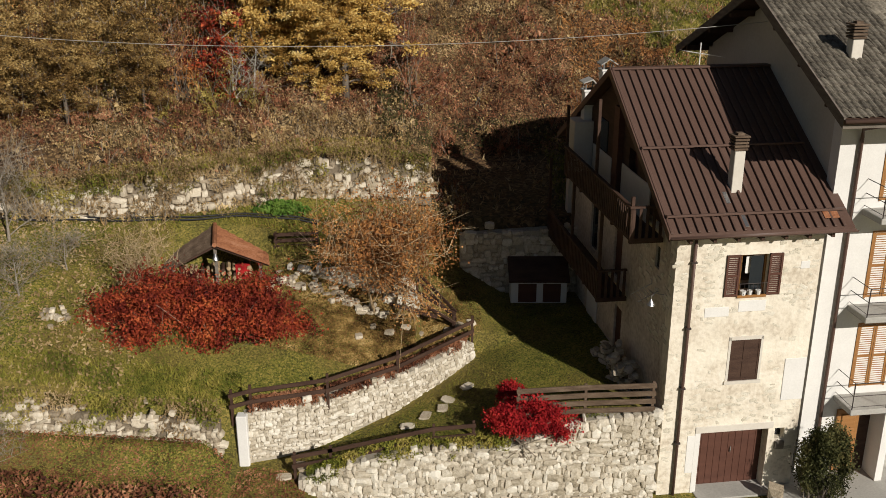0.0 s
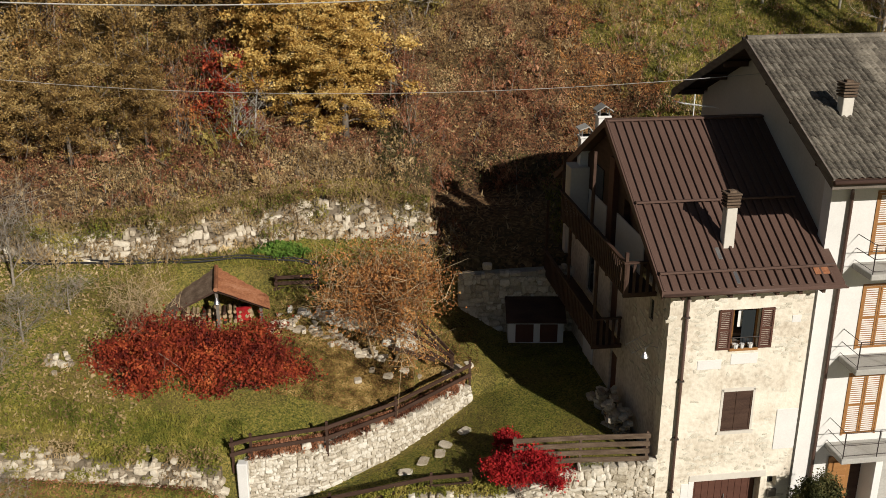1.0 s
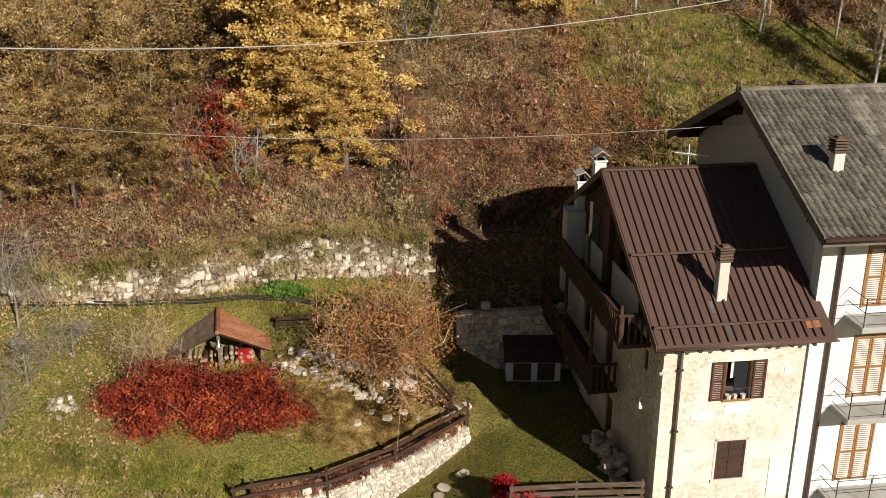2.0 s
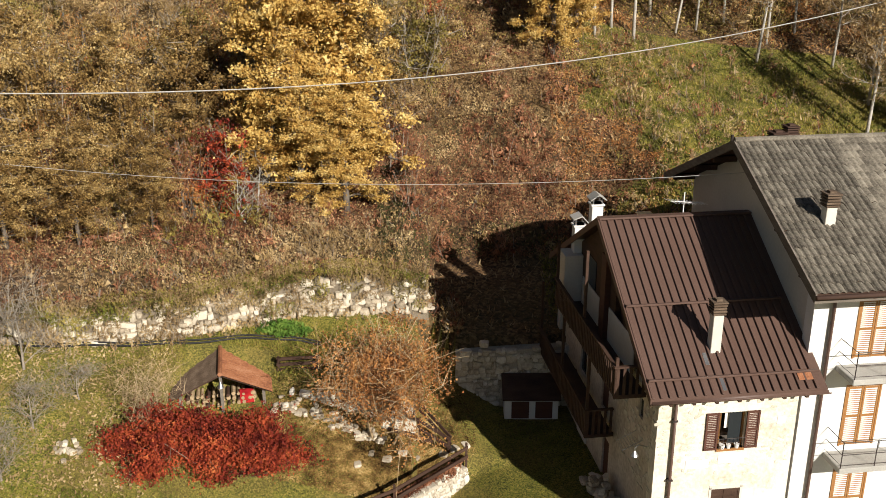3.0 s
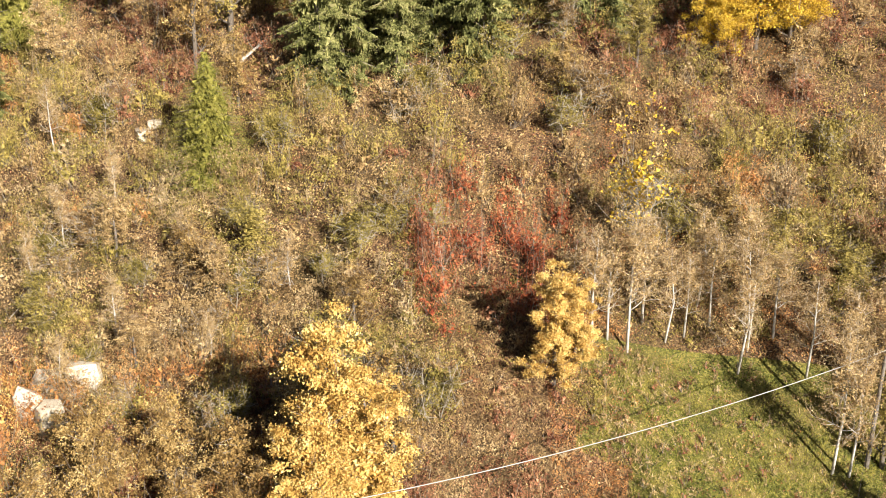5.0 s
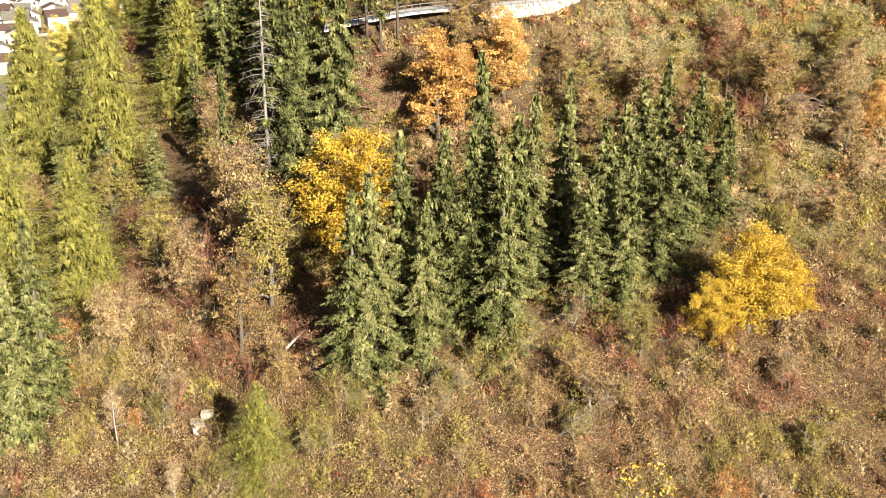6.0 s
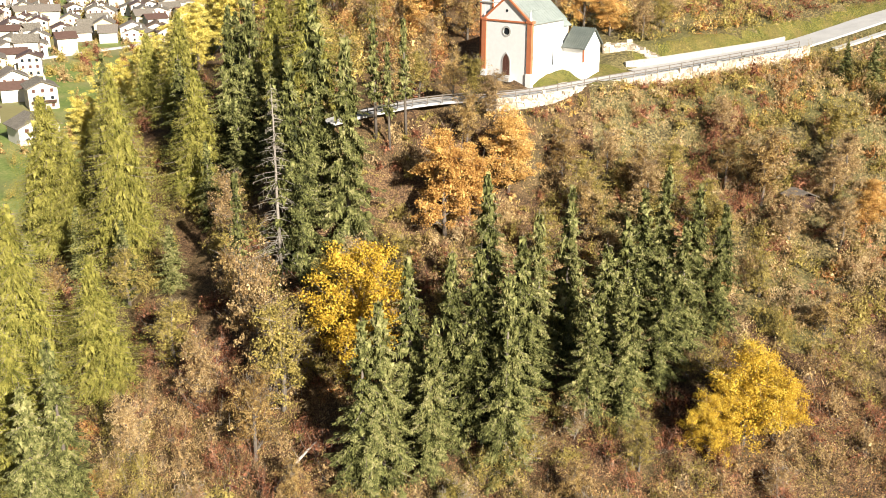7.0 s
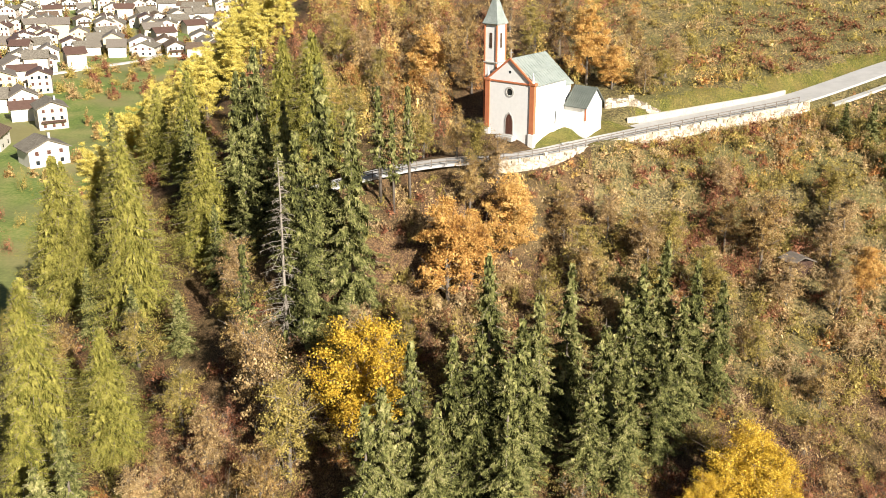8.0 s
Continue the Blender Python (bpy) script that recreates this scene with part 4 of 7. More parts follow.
for k in range(90):
    x, y = rng.uniform(-24, 2), rng.uniform(110, 131)
    sort[("olive", "tan", "straw", "russet")[k % 4]].append((x, y, rng.uniform(1.0, 1.9), rng.uniform(1.3, 3.0)))
for k in range(190):
    x = rng.uniform(2, 56)
    y = float(np.interp(x, ROAD_X, ROAD_Y)) - rng.uniform(2.2, 17)
    sort[("olive", "tan", "olive", "gold", "russet")[k % 5]].append((x, y, rng.uniform(0.8, 1.7), rng.uniform(0.7, 1.6)))
for k in range(330):
    x, y = 9 + rng.exponential(5.5), rng.uniform(46, 62)
    if meadow(x, y):
        sort["russet" if k % 3 == 0 else "straw" if k % 3 == 1 else "tan"].append((x, y, rng.uniform(0.25, 0.6), rng.uniform(0.3, 0.9)))
words = {"russet": "russet brown", "tan": "tan, half-bare", "olive": "olive green", "orange": "orange", "wine": "dark red", "gold": "golden brown", "straw": "dry straw-coloured", "russet_orange": "orange-brown", "bramble": "dark brown", "green": "dark green"}
stems = []
for kind, spots in sort.items():
    tiers = [[p for p in spots if lo <= p[1] < hi] for lo, hi in ((0, 48), (48, 74), (74, 106), (106, 999))]
    for part_spots, leaf, count in zip(tiers, (0.075, 0.09, 0.11, 0.15), (160, 85, 105, 65)):
        if part_spots:
            stems.append(brush("bushes", words[kind] + " bushes covering the hillside", kind, rng, part_spots, leaf, count, 0.12 if leaf < 0.15 else 0.05))
v, q = joined([strips(rng, a, b, 0.035) for a, b in stems])
tagged(part_mesh("bush_stems", array_mesh("bush_stems", v, q), "twig"), "thin grey-brown stems of the hillside bushes", "undergrowth", kind="stuff")
low = np.concatenate([pick(40000, -36, 32, 38, 76, wild), pick(34000, -80, 85, 76, 172, lambda x, y: wild(x, y) & ~deep_wood(x, y))])
weeds = np.concatenate([pick(52000, -40, 85, 80, 172, lambda x, y: wild(x, y) & ~deep_wood(x, y)), pick(30000, 24, 118, 172, 300, lambda x, y: (y > np.interp(x, ROAD_X, ROAD_Y) + 9.5) & (x < 0.46 * y))])
for some, kind, tone in ((weeds[::2], "olive", "olive"), (weeds[1::2], "tan", "tan")):
    long = np.interp(some[:, 1], [80, 170, 300], [0.7, 1.0, 1.6])
    v, q = sprigs(rng, some + np.array([0, 0, 0.15]), long, long * 0.12)
    tagged(part_mesh("weeds", array_mesh("weeds", v, q), kind), "tall " + tone + " weeds and grass on the upper slope", "weeds", kind="stuff")
low[:, 2] += rng.exponential(0.14, len(low))
v, q = leaves(rng, low, np.interp(low[:, 1], [40, 76, 170], [0.09, 0.15, 0.28]), flat=0.2, upright=0.3)
tagged(part_mesh("leaf_litter", array_mesh("leaf_litter", v, q), "tan"), "fallen leaves and dry weeds covering the slope", "litter", kind="stuff")


def thicket(n, x0, x1, y0, y1, leaf, tall, keep, kind_at):
    """A closed cover of low scrub: leaves and shoots up to an uneven canopy, sorted into colours by place."""
    p = pick(n, x0, x1, y0, y1, keep)
    bumps = np.array([noise.noise(Vector((x * 0.7, y * 0.7, 1.0))) + 0.5 * noise.noise(Vector((x * 1.9, y * 1.9, 4.0))) for x, y in p[:, :2]])
    tone = np.array([noise.noise(Vector((x * 0.16, y * 0.16, 9.0))) + 0.6 * noise.noise(Vector((x * 0.6, y * 0.6, 2.0))) for x, y in p[:, :2]]) + rng.normal(0, 0.16, len(p))
    p[:, 2] += 0.03 + tall * np.clip(0.3 + 1.1 * bumps, 0.06, 1.3) * rng.random(len(p)) ** 0.6
    kinds_here = kind_at(p[:, 0], p[:, 1], tone)
    for kind in sorted(set(kinds_here)):
        some = p[kinds_here == kind]
        shoot = rng.random(len(some)) < 0.3
        v, q = joined([leaves(rng, some[~shoot], leaf, lengthen=1.3), sprigs(rng, some[shoot], leaf * 4, leaf * 0.22)])
        tagged(part_mesh("scrub", array_mesh("scrub", v, q), kind), "low tangled " + words[kind] + " scrub covering the slope", "undergrowth", kind="stuff")


def near_kind(x, y, tone):
    kinds = np.where(tone > 0.4, "straw", np.where(tone > 0.2, "tan", np.where(tone > -0.05, "russet", "bramble")))
    foot = y - line_y(TERRACE, x) < 2.4 + 6 * tone
    kinds = np.where(foot & (tone > 0.05), "straw", np.where(foot & (tone > -0.15), "olive", kinds))
    kinds = np.where((y > 53) & (kinds == "russet"), "tan", np.where((y > 53) & (kinds == "bramble"), "russet", kinds))
    # dark bramble behind the house deepens the shade that falls there
    kinds = np.where((x > 1) & (y < 52) & (tone > -0.05), "bramble", kinds)
    kinds = np.where((x > 6) & (tone > 0.0), "russet_orange", kinds)
    # dark scrub under the stands adds to their shade
    kinds = np.where(deep_wood(x, y), "bramble", kinds)
    # dark green kind where the house shadow falls, to darken it further
    kinds = np.where((x > -3) & (x < 6) & (y < 47.5) & (tone < 0.1), "green", kinds)
    return np.where((y > 55) & (tone < -0.2), "olive", kinds)


thicket(330000, -30, 12, 38.5, 66, 0.075, 0.9, lambda x, y: wild(x, y) & (x > -0.52 * y) & (x < 0.25 * y), near_kind)
thicket(60000, 12, 34, 44, 78, 0.095, 0.8, lambda x, y: wild(x, y), near_kind)
thicket(135000, -58, 44, 64, 98, 0.115, 1.1, lambda x, y: wild(x, y) & (np.abs(x) < 0.56 * y), near_kind)
thicket(42000, 4, 26, 44, 62, 0.08, 0.55, lambda x, y: np.asarray(meadow(x, y)) & (rng.random(len(x)) < np.exp(-(x - 7) / 5)),
        lambda x, y, tone: np.where(tone > 0.2, "straw", np.where(tone > 0.0, "olive", np.where(tone > -0.2, "tan", "russet_orange"))))


def grass(name, label, rng, spots, blade, material, lean=0.35):
    """Upright blades of grass at the spots."""
    p, n = spots, len(spots)
    w = rng.normal(size=(n, 3)) * np.array([1, 1, 0])
    w /= np.linalg.norm(w, axis=1, keepdims=True) + 1e-9
    up = np.array([0, 0, 1.0]) + rng.normal(0, lean, (n, 3)) * np.array([1, 1, 0.2])
    s = (blade * rng.uniform(0.5, 1.4, n))[:, None]
    v = np.stack([p - w * s * 0.22 - up * 0.03, p + w * s * 0.22 - up * 0.03, p + up * s], 1).reshape(-1, 3)
    tagged(part_mesh(name, array_mesh(name, v, np.arange(3 * n).reshape(n, 3)), material), label, "grass", kind="stuff")


def bare(x, y):
    """Garden ground with nothing built on it."""
    on_wall = (np.abs(y - line_y(UPPER_WALL, x)) < 0.5) & (x > -6.7) & (x < 1.3)
    built = (x > 6.4) & (y > 27.4) | (x > 4) & (y < 27.6) | (x > 10) | (x > -10.4) & (x < -6.8) & (y > 34.4) & (y < 36.9) | (x > 2.6) & (x < 7) & (y > 36.8)
    return (y < line_y(TERRACE, x) - 0.35) & ~on_wall & ~built


grass("lawn_blades", "short green and yellowing garden grass", rng, pick(190000, -19, 10, 24, 40, bare), 0.055, "blades", 0.6)
edge_spots = np.concatenate([pick(9000, -19, -6.8, 28.3, 29.9, bare), pick(6000, -13, -4.5, 35.8, 38.4, bare)])
edge_spots[:, 2] += rng.uniform(0, 0.12, len(edge_spots))
grass("edge_grass", "rough grass along the garden wall and terrace foot", rng, edge_spots, 0.09, "blades", 0.7)
grass("meadow_blades", "green meadow grass on the slope", rng, pick(100000, 5, 32, 40, 63, lambda x, y: meadow(x, y) | (x > 0) & (y < 47) & (y > 39.5)), 0.13, "meadow_blades", 0.55)
grass("meadow_straw", "dry grass stalks on the slope", rng, pick(14000, -26, 32, 39, 62, lambda x, y: (y > line_y(TERRACE, x) + 0.3) & (rng.random(len(x)) < 0.6)), 0.22, "straw", 0.6)
def verge(x, y):
    road = np.interp(x, ROAD_X, ROAD_Y)
    return (y > road + 5.5) & (y < road + 10)


grass("verge_blades", "green grass along the upper side of the road", rng, pick(50000, 24, 84, 158, 205, verge), 0.2, "meadow_blades", 0.6)
dry = pick(9000, -19, -5.5, 23.5, 27.2, lambda x, y: y < 26.35 + 0.25 * np.sin(x * 1.3) - 0.12 * np.clip(x + 10, 0, 9))
dry[:, 2] += rng.uniform(0.02, 0.35, len(dry))
v, q = leaves(rng, dry, 0.1, upright=0.3)
tagged(part_mesh("dry_weeds", array_mesh("dry_weeds", v, q), "russet"), "low red-brown dry weeds at the foot of the garden", "weeds", kind="stuff")
scrub = pick(6000, -19, -10.5, 28.6, 37, bare)
scrub[:, 2] += rng.exponential(0.06, len(scrub))
v, q = leaves(rng, scrub, 0.09, upright=0.5)
tagged(part_mesh("dry_weeds", array_mesh("dry_weeds", v, q), "straw"), "dry weeds and fallen leaves in the rough grass", "weeds", kind="stuff")
fallen = pick(120000, -8, 1.5, 31.2, 38, lambda x, y: bare(x, y) & (y > line_y(UPPER_WALL, x) + 0.3))
fallen = fallen[rng.random(len(fallen)) < np.exp(-((fallen[:, 0] + 2.7) ** 2 + (fallen[:, 1] - 33.3) ** 2) / 9) + 0.04]
brown = pick(15000, -19, -4.5, 24, 28.1, bare)
v, q = leaves(rng, brown + np.array([0, 0, 0.05]), 0.055, flat=0.7)
tagged(part_mesh("fallen_leaves", array_mesh("fallen_leaves", v, q), "russet"), "brown leaves lying in the lower meadow", "litter", kind="stuff")
v, q = leaves(rng, fallen + np.array([0, 0, 0.03]), 0.055, flat=0.8)
tagged(part_mesh("fallen_leaves", array_mesh("fallen_leaves", v, q), "oak"), "golden-brown leaves fallen on the lawn", "litter", kind="stuff")
# woods beyond the church
sort = {k: [] for k in ("russet", "tan", "olive", "gold", "russet_orange", "bramble")}


def beyond(x, y):
    road = np.interp(x, ROAD_X, ROAD_Y)
    return x > -0.24 * y and y > road + 8 and not (-4 < x < 24 and y < 167) and not (x > 24 and y < road + 10)


behind = [(x, y) for x, y in scatter(rng, 130, (141, 215), (-2, 2), lambda x, y: -36 < x < -5 and y > np.interp(x, ROAD_X, ROAD_Y) + 6)]
slope_side = scatter(rng, 1500, (165, 300), (-2, 2), lambda x, y: x > 22 and beyond(x, y))
for x, y in behind + slope_side + scatter(rng, 330, (150, 330), (-2, 2), lambda x, y: x < 24 and beyond(x, y)):
    f = noise.noise(Vector((x * 0.04, y * 0.04, 5.0))) + rng.normal(0, 0.25)
    wood = x < 24 + rng.normal(0, 5) or x < 60 and y < np.interp(x, ROAD_X, ROAD_Y) + 22 and rng.random() < 0.35
    size = (rng.uniform(1.6, 3.0), rng.uniform(4.0, 9.0) if x < 26 else rng.uniform(2.5, 4.5)) if wood else (rng.uniform(1.2, 2.8), rng.uniform(0.8, 2.4))
    if wood:
        kind = "russet" if f > 0.25 else "tan" if f > 0.05 else "olive" if f > -0.25 else "gold" if f > -0.4 else "russet_orange"
    else:
        kind = "bramble" if f > 0.15 else "olive" if f > -0.3 else "tan"
    sort[kind].append((x, y, *size))
for k in range(46):
    x, y = rng.uniform(-178, -92), rng.uniform(215, 345)
    if x < -0.4 * y:
        sort[("russet", "tan", "olive")[k % 3]].append((x, y, rng.uniform(2, 3.6), rng.uniform(5, 11)))
for kind, spots in sort.items():
    brush("woods", words[kind] + " trees of the far wood", kind, rng, spots, 0.19, 30)

# ---------------------------------------------------------------- dwelling houses
HOUSE = pose(6.95, 27.6, 0, 0, 0, 8)
FLIP = Matrix(((0, 1, 0, 0), (1, 0, 0, 0), (0, 0, 1, 0), (0, 0, 0, 1)))


def holed(bm, u0, u1, z0, z1, v0, v1, holes):
    """A wall in the u-z plane, v0 to v1 thick, with rectangular openings (u0, u1, z0, z1) right through it."""
    us = sorted({u0, u1, *[h[0] for h in holes], *[h[1] for h in holes]})
    zs = sorted({z0, z1, *[h[2] for h in holes], *[h[3] for h in holes]})
    for a, b in zip(us, us[1:]):
        run = None
        for c, d in zip(zs, zs[1:]):
            solid = not any(h[0] <= a and b <= h[1] and h[2] <= c and d <= h[3] for h in holes)
            if solid:
                run = (run[0], d) if run else (c, d)
            if run and (not solid or d == zs[-1]):
                box(bm, a, b, v0, v1, run[0], run[1])
                run = None
    bmesh.ops.remove_doubles(bm, verts=bm.verts, dist=0.0005)
    return bm


def gable_roof(outline_half, eave_z, ridge_z, v_eave, v_ridge, v_back, u0, u1, thick):
    bm = bmesh.new()
    prism(bm, [(v_eave, eave_z), (v_ridge, ridge_z), (v_back, outline_half), (v_back, outline_half - thick), (v_ridge, ridge_z - thick), (v_eave, eave_z - thick)], u0, u1, FLIP)
    return bm


def chimney(parent, u, v, z0, z1, w, body, cap):
    c = part("chimney", boxes((u - w / 2, u + w / 2, v - w / 2, v + w / 2, z0, z1), bevel=0.015), body, parent)
    for k in range(4):
        o = 0.05 + 0.012 * (k % 2)
        part("cap_slab", boxes((u - w / 2 - o, u + w / 2 + o, v - w / 2 - o, v + w / 2 + o, z1 + 0.02 + 0.1 * k, z1 + 0.085 + 0.1 * k), bevel=0.01), cap, c)
    part("flue", boxes((u - w * 0.36, u + w * 0.36, v - w * 0.36, v + w * 0.36, z1, z1 + 0.36)), "black", c)
    bm = boxes((u - w / 2 - 0.08, u + w / 2 + 0.08, v - w / 2 - 0.08, v + w / 2 + 0.08, z1 + 0.42, z1 + 0.47), bevel=0.01)
    box(bm, u - w * 0.3, u + w * 0.3, v - w * 0.3, v + w * 0.3, z1 + 0.47, z1 + 0.54)
    part("cowl", bm, cap, c)
    part("flashing", boxes((u - w / 2 - 0.1, u + w / 2 + 0.1, v - w / 2 - 0.16, v + w / 2 + 0.06, z0 + 0.28, z0 + 0.4), bevel=0.02), "zinc" if cap != "tile" else "concrete", c)
    return c


def hooded_chimney(parent, u, v, z0, z1, w, tilt=0.0):
    """A white rendered chimney under a folded sheet hood on four short legs."""
    c = part("chimney", boxes((u - w / 2, u + w / 2, v - w / 2, v + w / 2, z0, z1), (u - w / 2 - 0.05, u + w / 2 + 0.05, v - w / 2 - 0.05, v + w / 2 + 0.05, z1 - 0.08, z1), bevel=0.015), "white", parent)
    for du, dv in ((-1, -1), (1, -1), (1, 1), (-1, 1)):
        part("hood_leg", boxes((u + du * w * 0.4 - 0.025, u + du * w * 0.4 + 0.025, v + dv * w * 0.4 - 0.025, v + dv * w * 0.4 + 0.025, z1, z1 + 0.2)), "zinc", c)
    k = w / 2 + 0.1
    hood = prism(bmesh.new(), [(-k, 0.0), (0, 0.22), (k, 0.0), (k, -0.04), (0, 0.17), (-k, -0.04)], -k, k)
    bmesh.ops.transform(hood, matrix=Matrix.Translation((u, v, z1 + 0.2)) @ Matrix.Rotation(tilt, 4, "Y"), verts=hood.verts)
    part("hood", hood, "concrete", c, "pale sheet hood")
    return c


def shutter(name, parent, u0, u1, v, z0, z1, material, slats=0):
    s = part(name, boxes((u0, u0 + 0.06, v - 0.05, v, z0, z1), (u1 - 0.06, u1, v - 0.05, v, z0, z1), (u0, u1, v - 0.045, v - 0.005, z0, z0 + 0.08),
                         (u0, u1, v - 0.045, v - 0.005, z1 - 0.08, z1), (u0, u1, v - 0.045, v - 0.005, (z0 + z1) / 2 - 0.04, (z0 + z1) / 2 + 0.04)), material, parent)
    if slats:
        for k in range(slats):
            z = z0 + 0.1 + (z1 - z0 - 0.2) * (k + 0.5) / slats
            bm = boxes((u0 + 0.055, u1 - 0.055, -0.022, 0.022, -0.008, 0.008))
            bmesh.ops.transform(bm, matrix=Matrix.Translation((0, v - 0.025, z)) @ Matrix.Rotation(0.6, 4, "X"), verts=bm.verts)
            part("slat", bm, material, s)
    else:
        part("panel", boxes((u0 + 0.05, u1 - 0.05, v - 0.035, v - 0.012, z0 + 0.06, z1 - 0.06)), material, s)
    return s


def brown_house():
    h = thing("stone_house", "old stone house with brown ribbed metal roof and wooden balconies", "house", HOUSE)
    rng = np.random.default_rng(20)
    roof_z = lambda v: 7.62 + 0.5727 * (v + 0.6) if v < 6 else 11.4 - 0.5727 * (v - 6)
    holes = [(2.22, 3.12, 5.32, 6.65), (2.2, 3.2, 2.33, 3.77), (1.49, 3.84, -1.75, 0.47), (4.07, 4.4, 0.06, 0.45)]
    front = part("front_wall", holed(bmesh.new(), 0.14, 4.85, -2.0, 7.75, 0, 0.5, holes), "plaster", h, "whitewashed rubble stone wall")
    # left wall with its openings, drawn along v
    lh = [(5.0, 5.9, 3.9, 6.0), (8.0, 8.9, 3.9, 5.9), (4.6, 5.4, 1.0, 2.9), (8.0, 8.8, 1.0, 2.9), (1.35, 1.75, 5.75, 6.5), (7.1, 7.9, 7.4, 9.0), (9.2, 9.9, 7.3, 9.0), (3.6, 4.5, 7.2, 9.0)]
    bm = holed(bmesh.new(), 0.5, 11.9, -2.0, 7.4, 0.14, 0.5, [q for q in lh if q[3] < 7.3])
    bmesh.ops.transform(bm, matrix=FLIP, verts=bm.verts)
    bmesh.ops.recalc_face_normals(bm, faces=bm.faces)
    left = part("side_wall", bm, "old_render", h, "grey patched render over stone")
    bm = bmesh.new()
    for a, b in zip((0.0, 3.6, 4.5, 7.1, 7.9, 9.2, 9.9), (3.6, 4.5, 7.1, 7.9, 9.2, 9.9, 12.1)):
        lo = 9.0 if (a, b) in ((3.6, 4.5), (7.1, 7.9), (9.2, 9.9)) else 7.4
        za, zb = roof_z(a) - 0.2, roof_z(b) - 0.2
        mid = [(6, 11.2)] if a < 6 < b else []
        if min(za, zb) > lo:
            prism(bm, [(a, lo), (b, lo), (b, zb), *mid, (a, za)], 0.0, 0.45, FLIP)
    part("gable_wall", bm, "dark_wood", h, "dark boarded gable under the eaves")
    part("back_wall", boxes((0, 4.85, 11.9, 12.3, -2.0, 7.6)), "cream", h)
    for v0, v1, z0, z1 in lh:
        brown = (v0, z0) in ((5.0, 3.9), (4.6, 1.0), (3.6, 7.2))
        part("side_door" if z1 - z0 > 1.7 else "side_window", boxes((0.22, 0.27, v0 - 0.02, v1 + 0.02, z0 - 0.02, z1 + 0.02)), "brown_wood" if brown else "glass", h)
    for w in (3.0, 4.6):
        part("floor_inside", boxes((0.5, 4.8, 0.5, 11.9, w + 0.9, w + 1.0)), "grey_wood", h)
    # stones showing through the whitewash
    protos = [stone_mesh(rng, "pale_stone") for k in range(6)]
    placed = 0
    while placed < 230:
        u, z = rng.uniform(0.15, 4.7), rng.uniform(-1.5, 7.2)
        if any(a - 0.35 < u < b + 0.35 and c - 0.3 < z < d + 0.3 for a, b, c, d in holes) or 0.45 < u < 0.95 or (u > 3.9 and 1.4 < z < 3.2) or (2.2 < z < 4.6 and rng.random() < 0.75):
            continue
        ob = new("stone", protos[placed % 6])
        ob.parent = front
        ob.matrix_local = Matrix.Translation((u, -0.002, z)) @ Matrix.Rotation(rng.normal(0, 0.25), 4, "Y") @ Matrix.Diagonal((rng.uniform(0.08, 0.32), 0.013, rng.uniform(0.05, 0.15), 1))
        placed += 1
    side_stones = 0
    while side_stones < 110:
        v, z = rng.uniform(0.15, 3.2), rng.uniform(3.3, 7.6)
        if 1.2 < v < 1.9 and 5.6 < z < 6.7:
            continue
        ob = new("stone", protos[side_stones % 6])
        ob.parent = left
        ob.matrix_local = Matrix.Translation((0.135, v, z)) @ Matrix.Rotation(math.pi / 2, 4, "Z") @ Matrix.Diagonal((rng.uniform(0.1, 0.38), 0.04, rng.uniform(0.06, 0.17), 1))
        side_stones += 1
    part("plaster_patch", boxes((4.1, 4.845, -0.025, 0.02, 1.5, 3.0), bevel=0.01), "white", h, "fresh white plaster patch")
    for k, (u0, u1, z0, z1) in enumerate(((2.3, 3.2, 4.75, 5.12), (1.2, 2.0, 4.62, 4.95), (4.2, 4.5, 6.1, 6.35), (1.05, 1.45, -1.0, 0.4))):
        part("plaster_patch", boxes((u0, u1, -0.016, 0.02, z0, z1), bevel=0.008), "white", h)
    # upper window, open, with folded-back shutters
    w = part("upper_window", boxes((2.22, 2.28, 0.12, 0.2, 5.32, 6.65), (3.06, 3.12, 0.12, 0.2, 5.32, 6.65), (2.22, 3.12, 0.12, 0.2, 6.58, 6.65), (2.22, 3.12, 0.12, 0.2, 5.32, 5.38),
                                   (2.2, 3.14, -0.06, 0.22, 5.24, 5.32)), "honey_wood", h, "open window with a honey-coloured frame")
    part("sash", boxes((2.29, 2.34, 0.14, 0.5, 5.4, 6.56), (2.29, 2.34, 0.14, 0.2, 5.4, 6.56)), "honey_wood", w)
    part("pane", boxes((2.62, 3.04, 0.15, 0.165, 5.42, 6.54)), "glass", w)
    part("lace_curtain", boxes((2.5, 2.75, 0.22, 0.235, 5.95, 6.5)), "white", w)
    part("room_wall", boxes((1.9, 3.4, 1.9, 1.95, 5.0, 6.9)), "dark_wood", w)
    shutter("shutter", w, 1.76, 2.2, -0.01, 5.3, 6.67, "brown_wood", 18)
    shutter("shutter", w, 3.14, 3.58, -0.01, 5.3, 6.67, "brown_wood", 18)
    bars = tubes(([(2.2, -0.08, 5.72), (3.14, -0.08, 5.72)], 0.012), *[([(u, -0.08, 5.34), (u, -0.08, 5.72)], 0.008) for u in np.linspace(2.25, 3.1, 7)], n=5)
    part("window_rail", bars, "rail", w)
    for k, (u, r) in enumerate(((2.4, 0.1), (2.62, 0.08), (2.9, 0.09))):
        part("flower_pot", tubes(([(u, -0.0, 5.32), (u, 0.0, 5.46)], [r * 0.75, r]), n=10), "white", w)
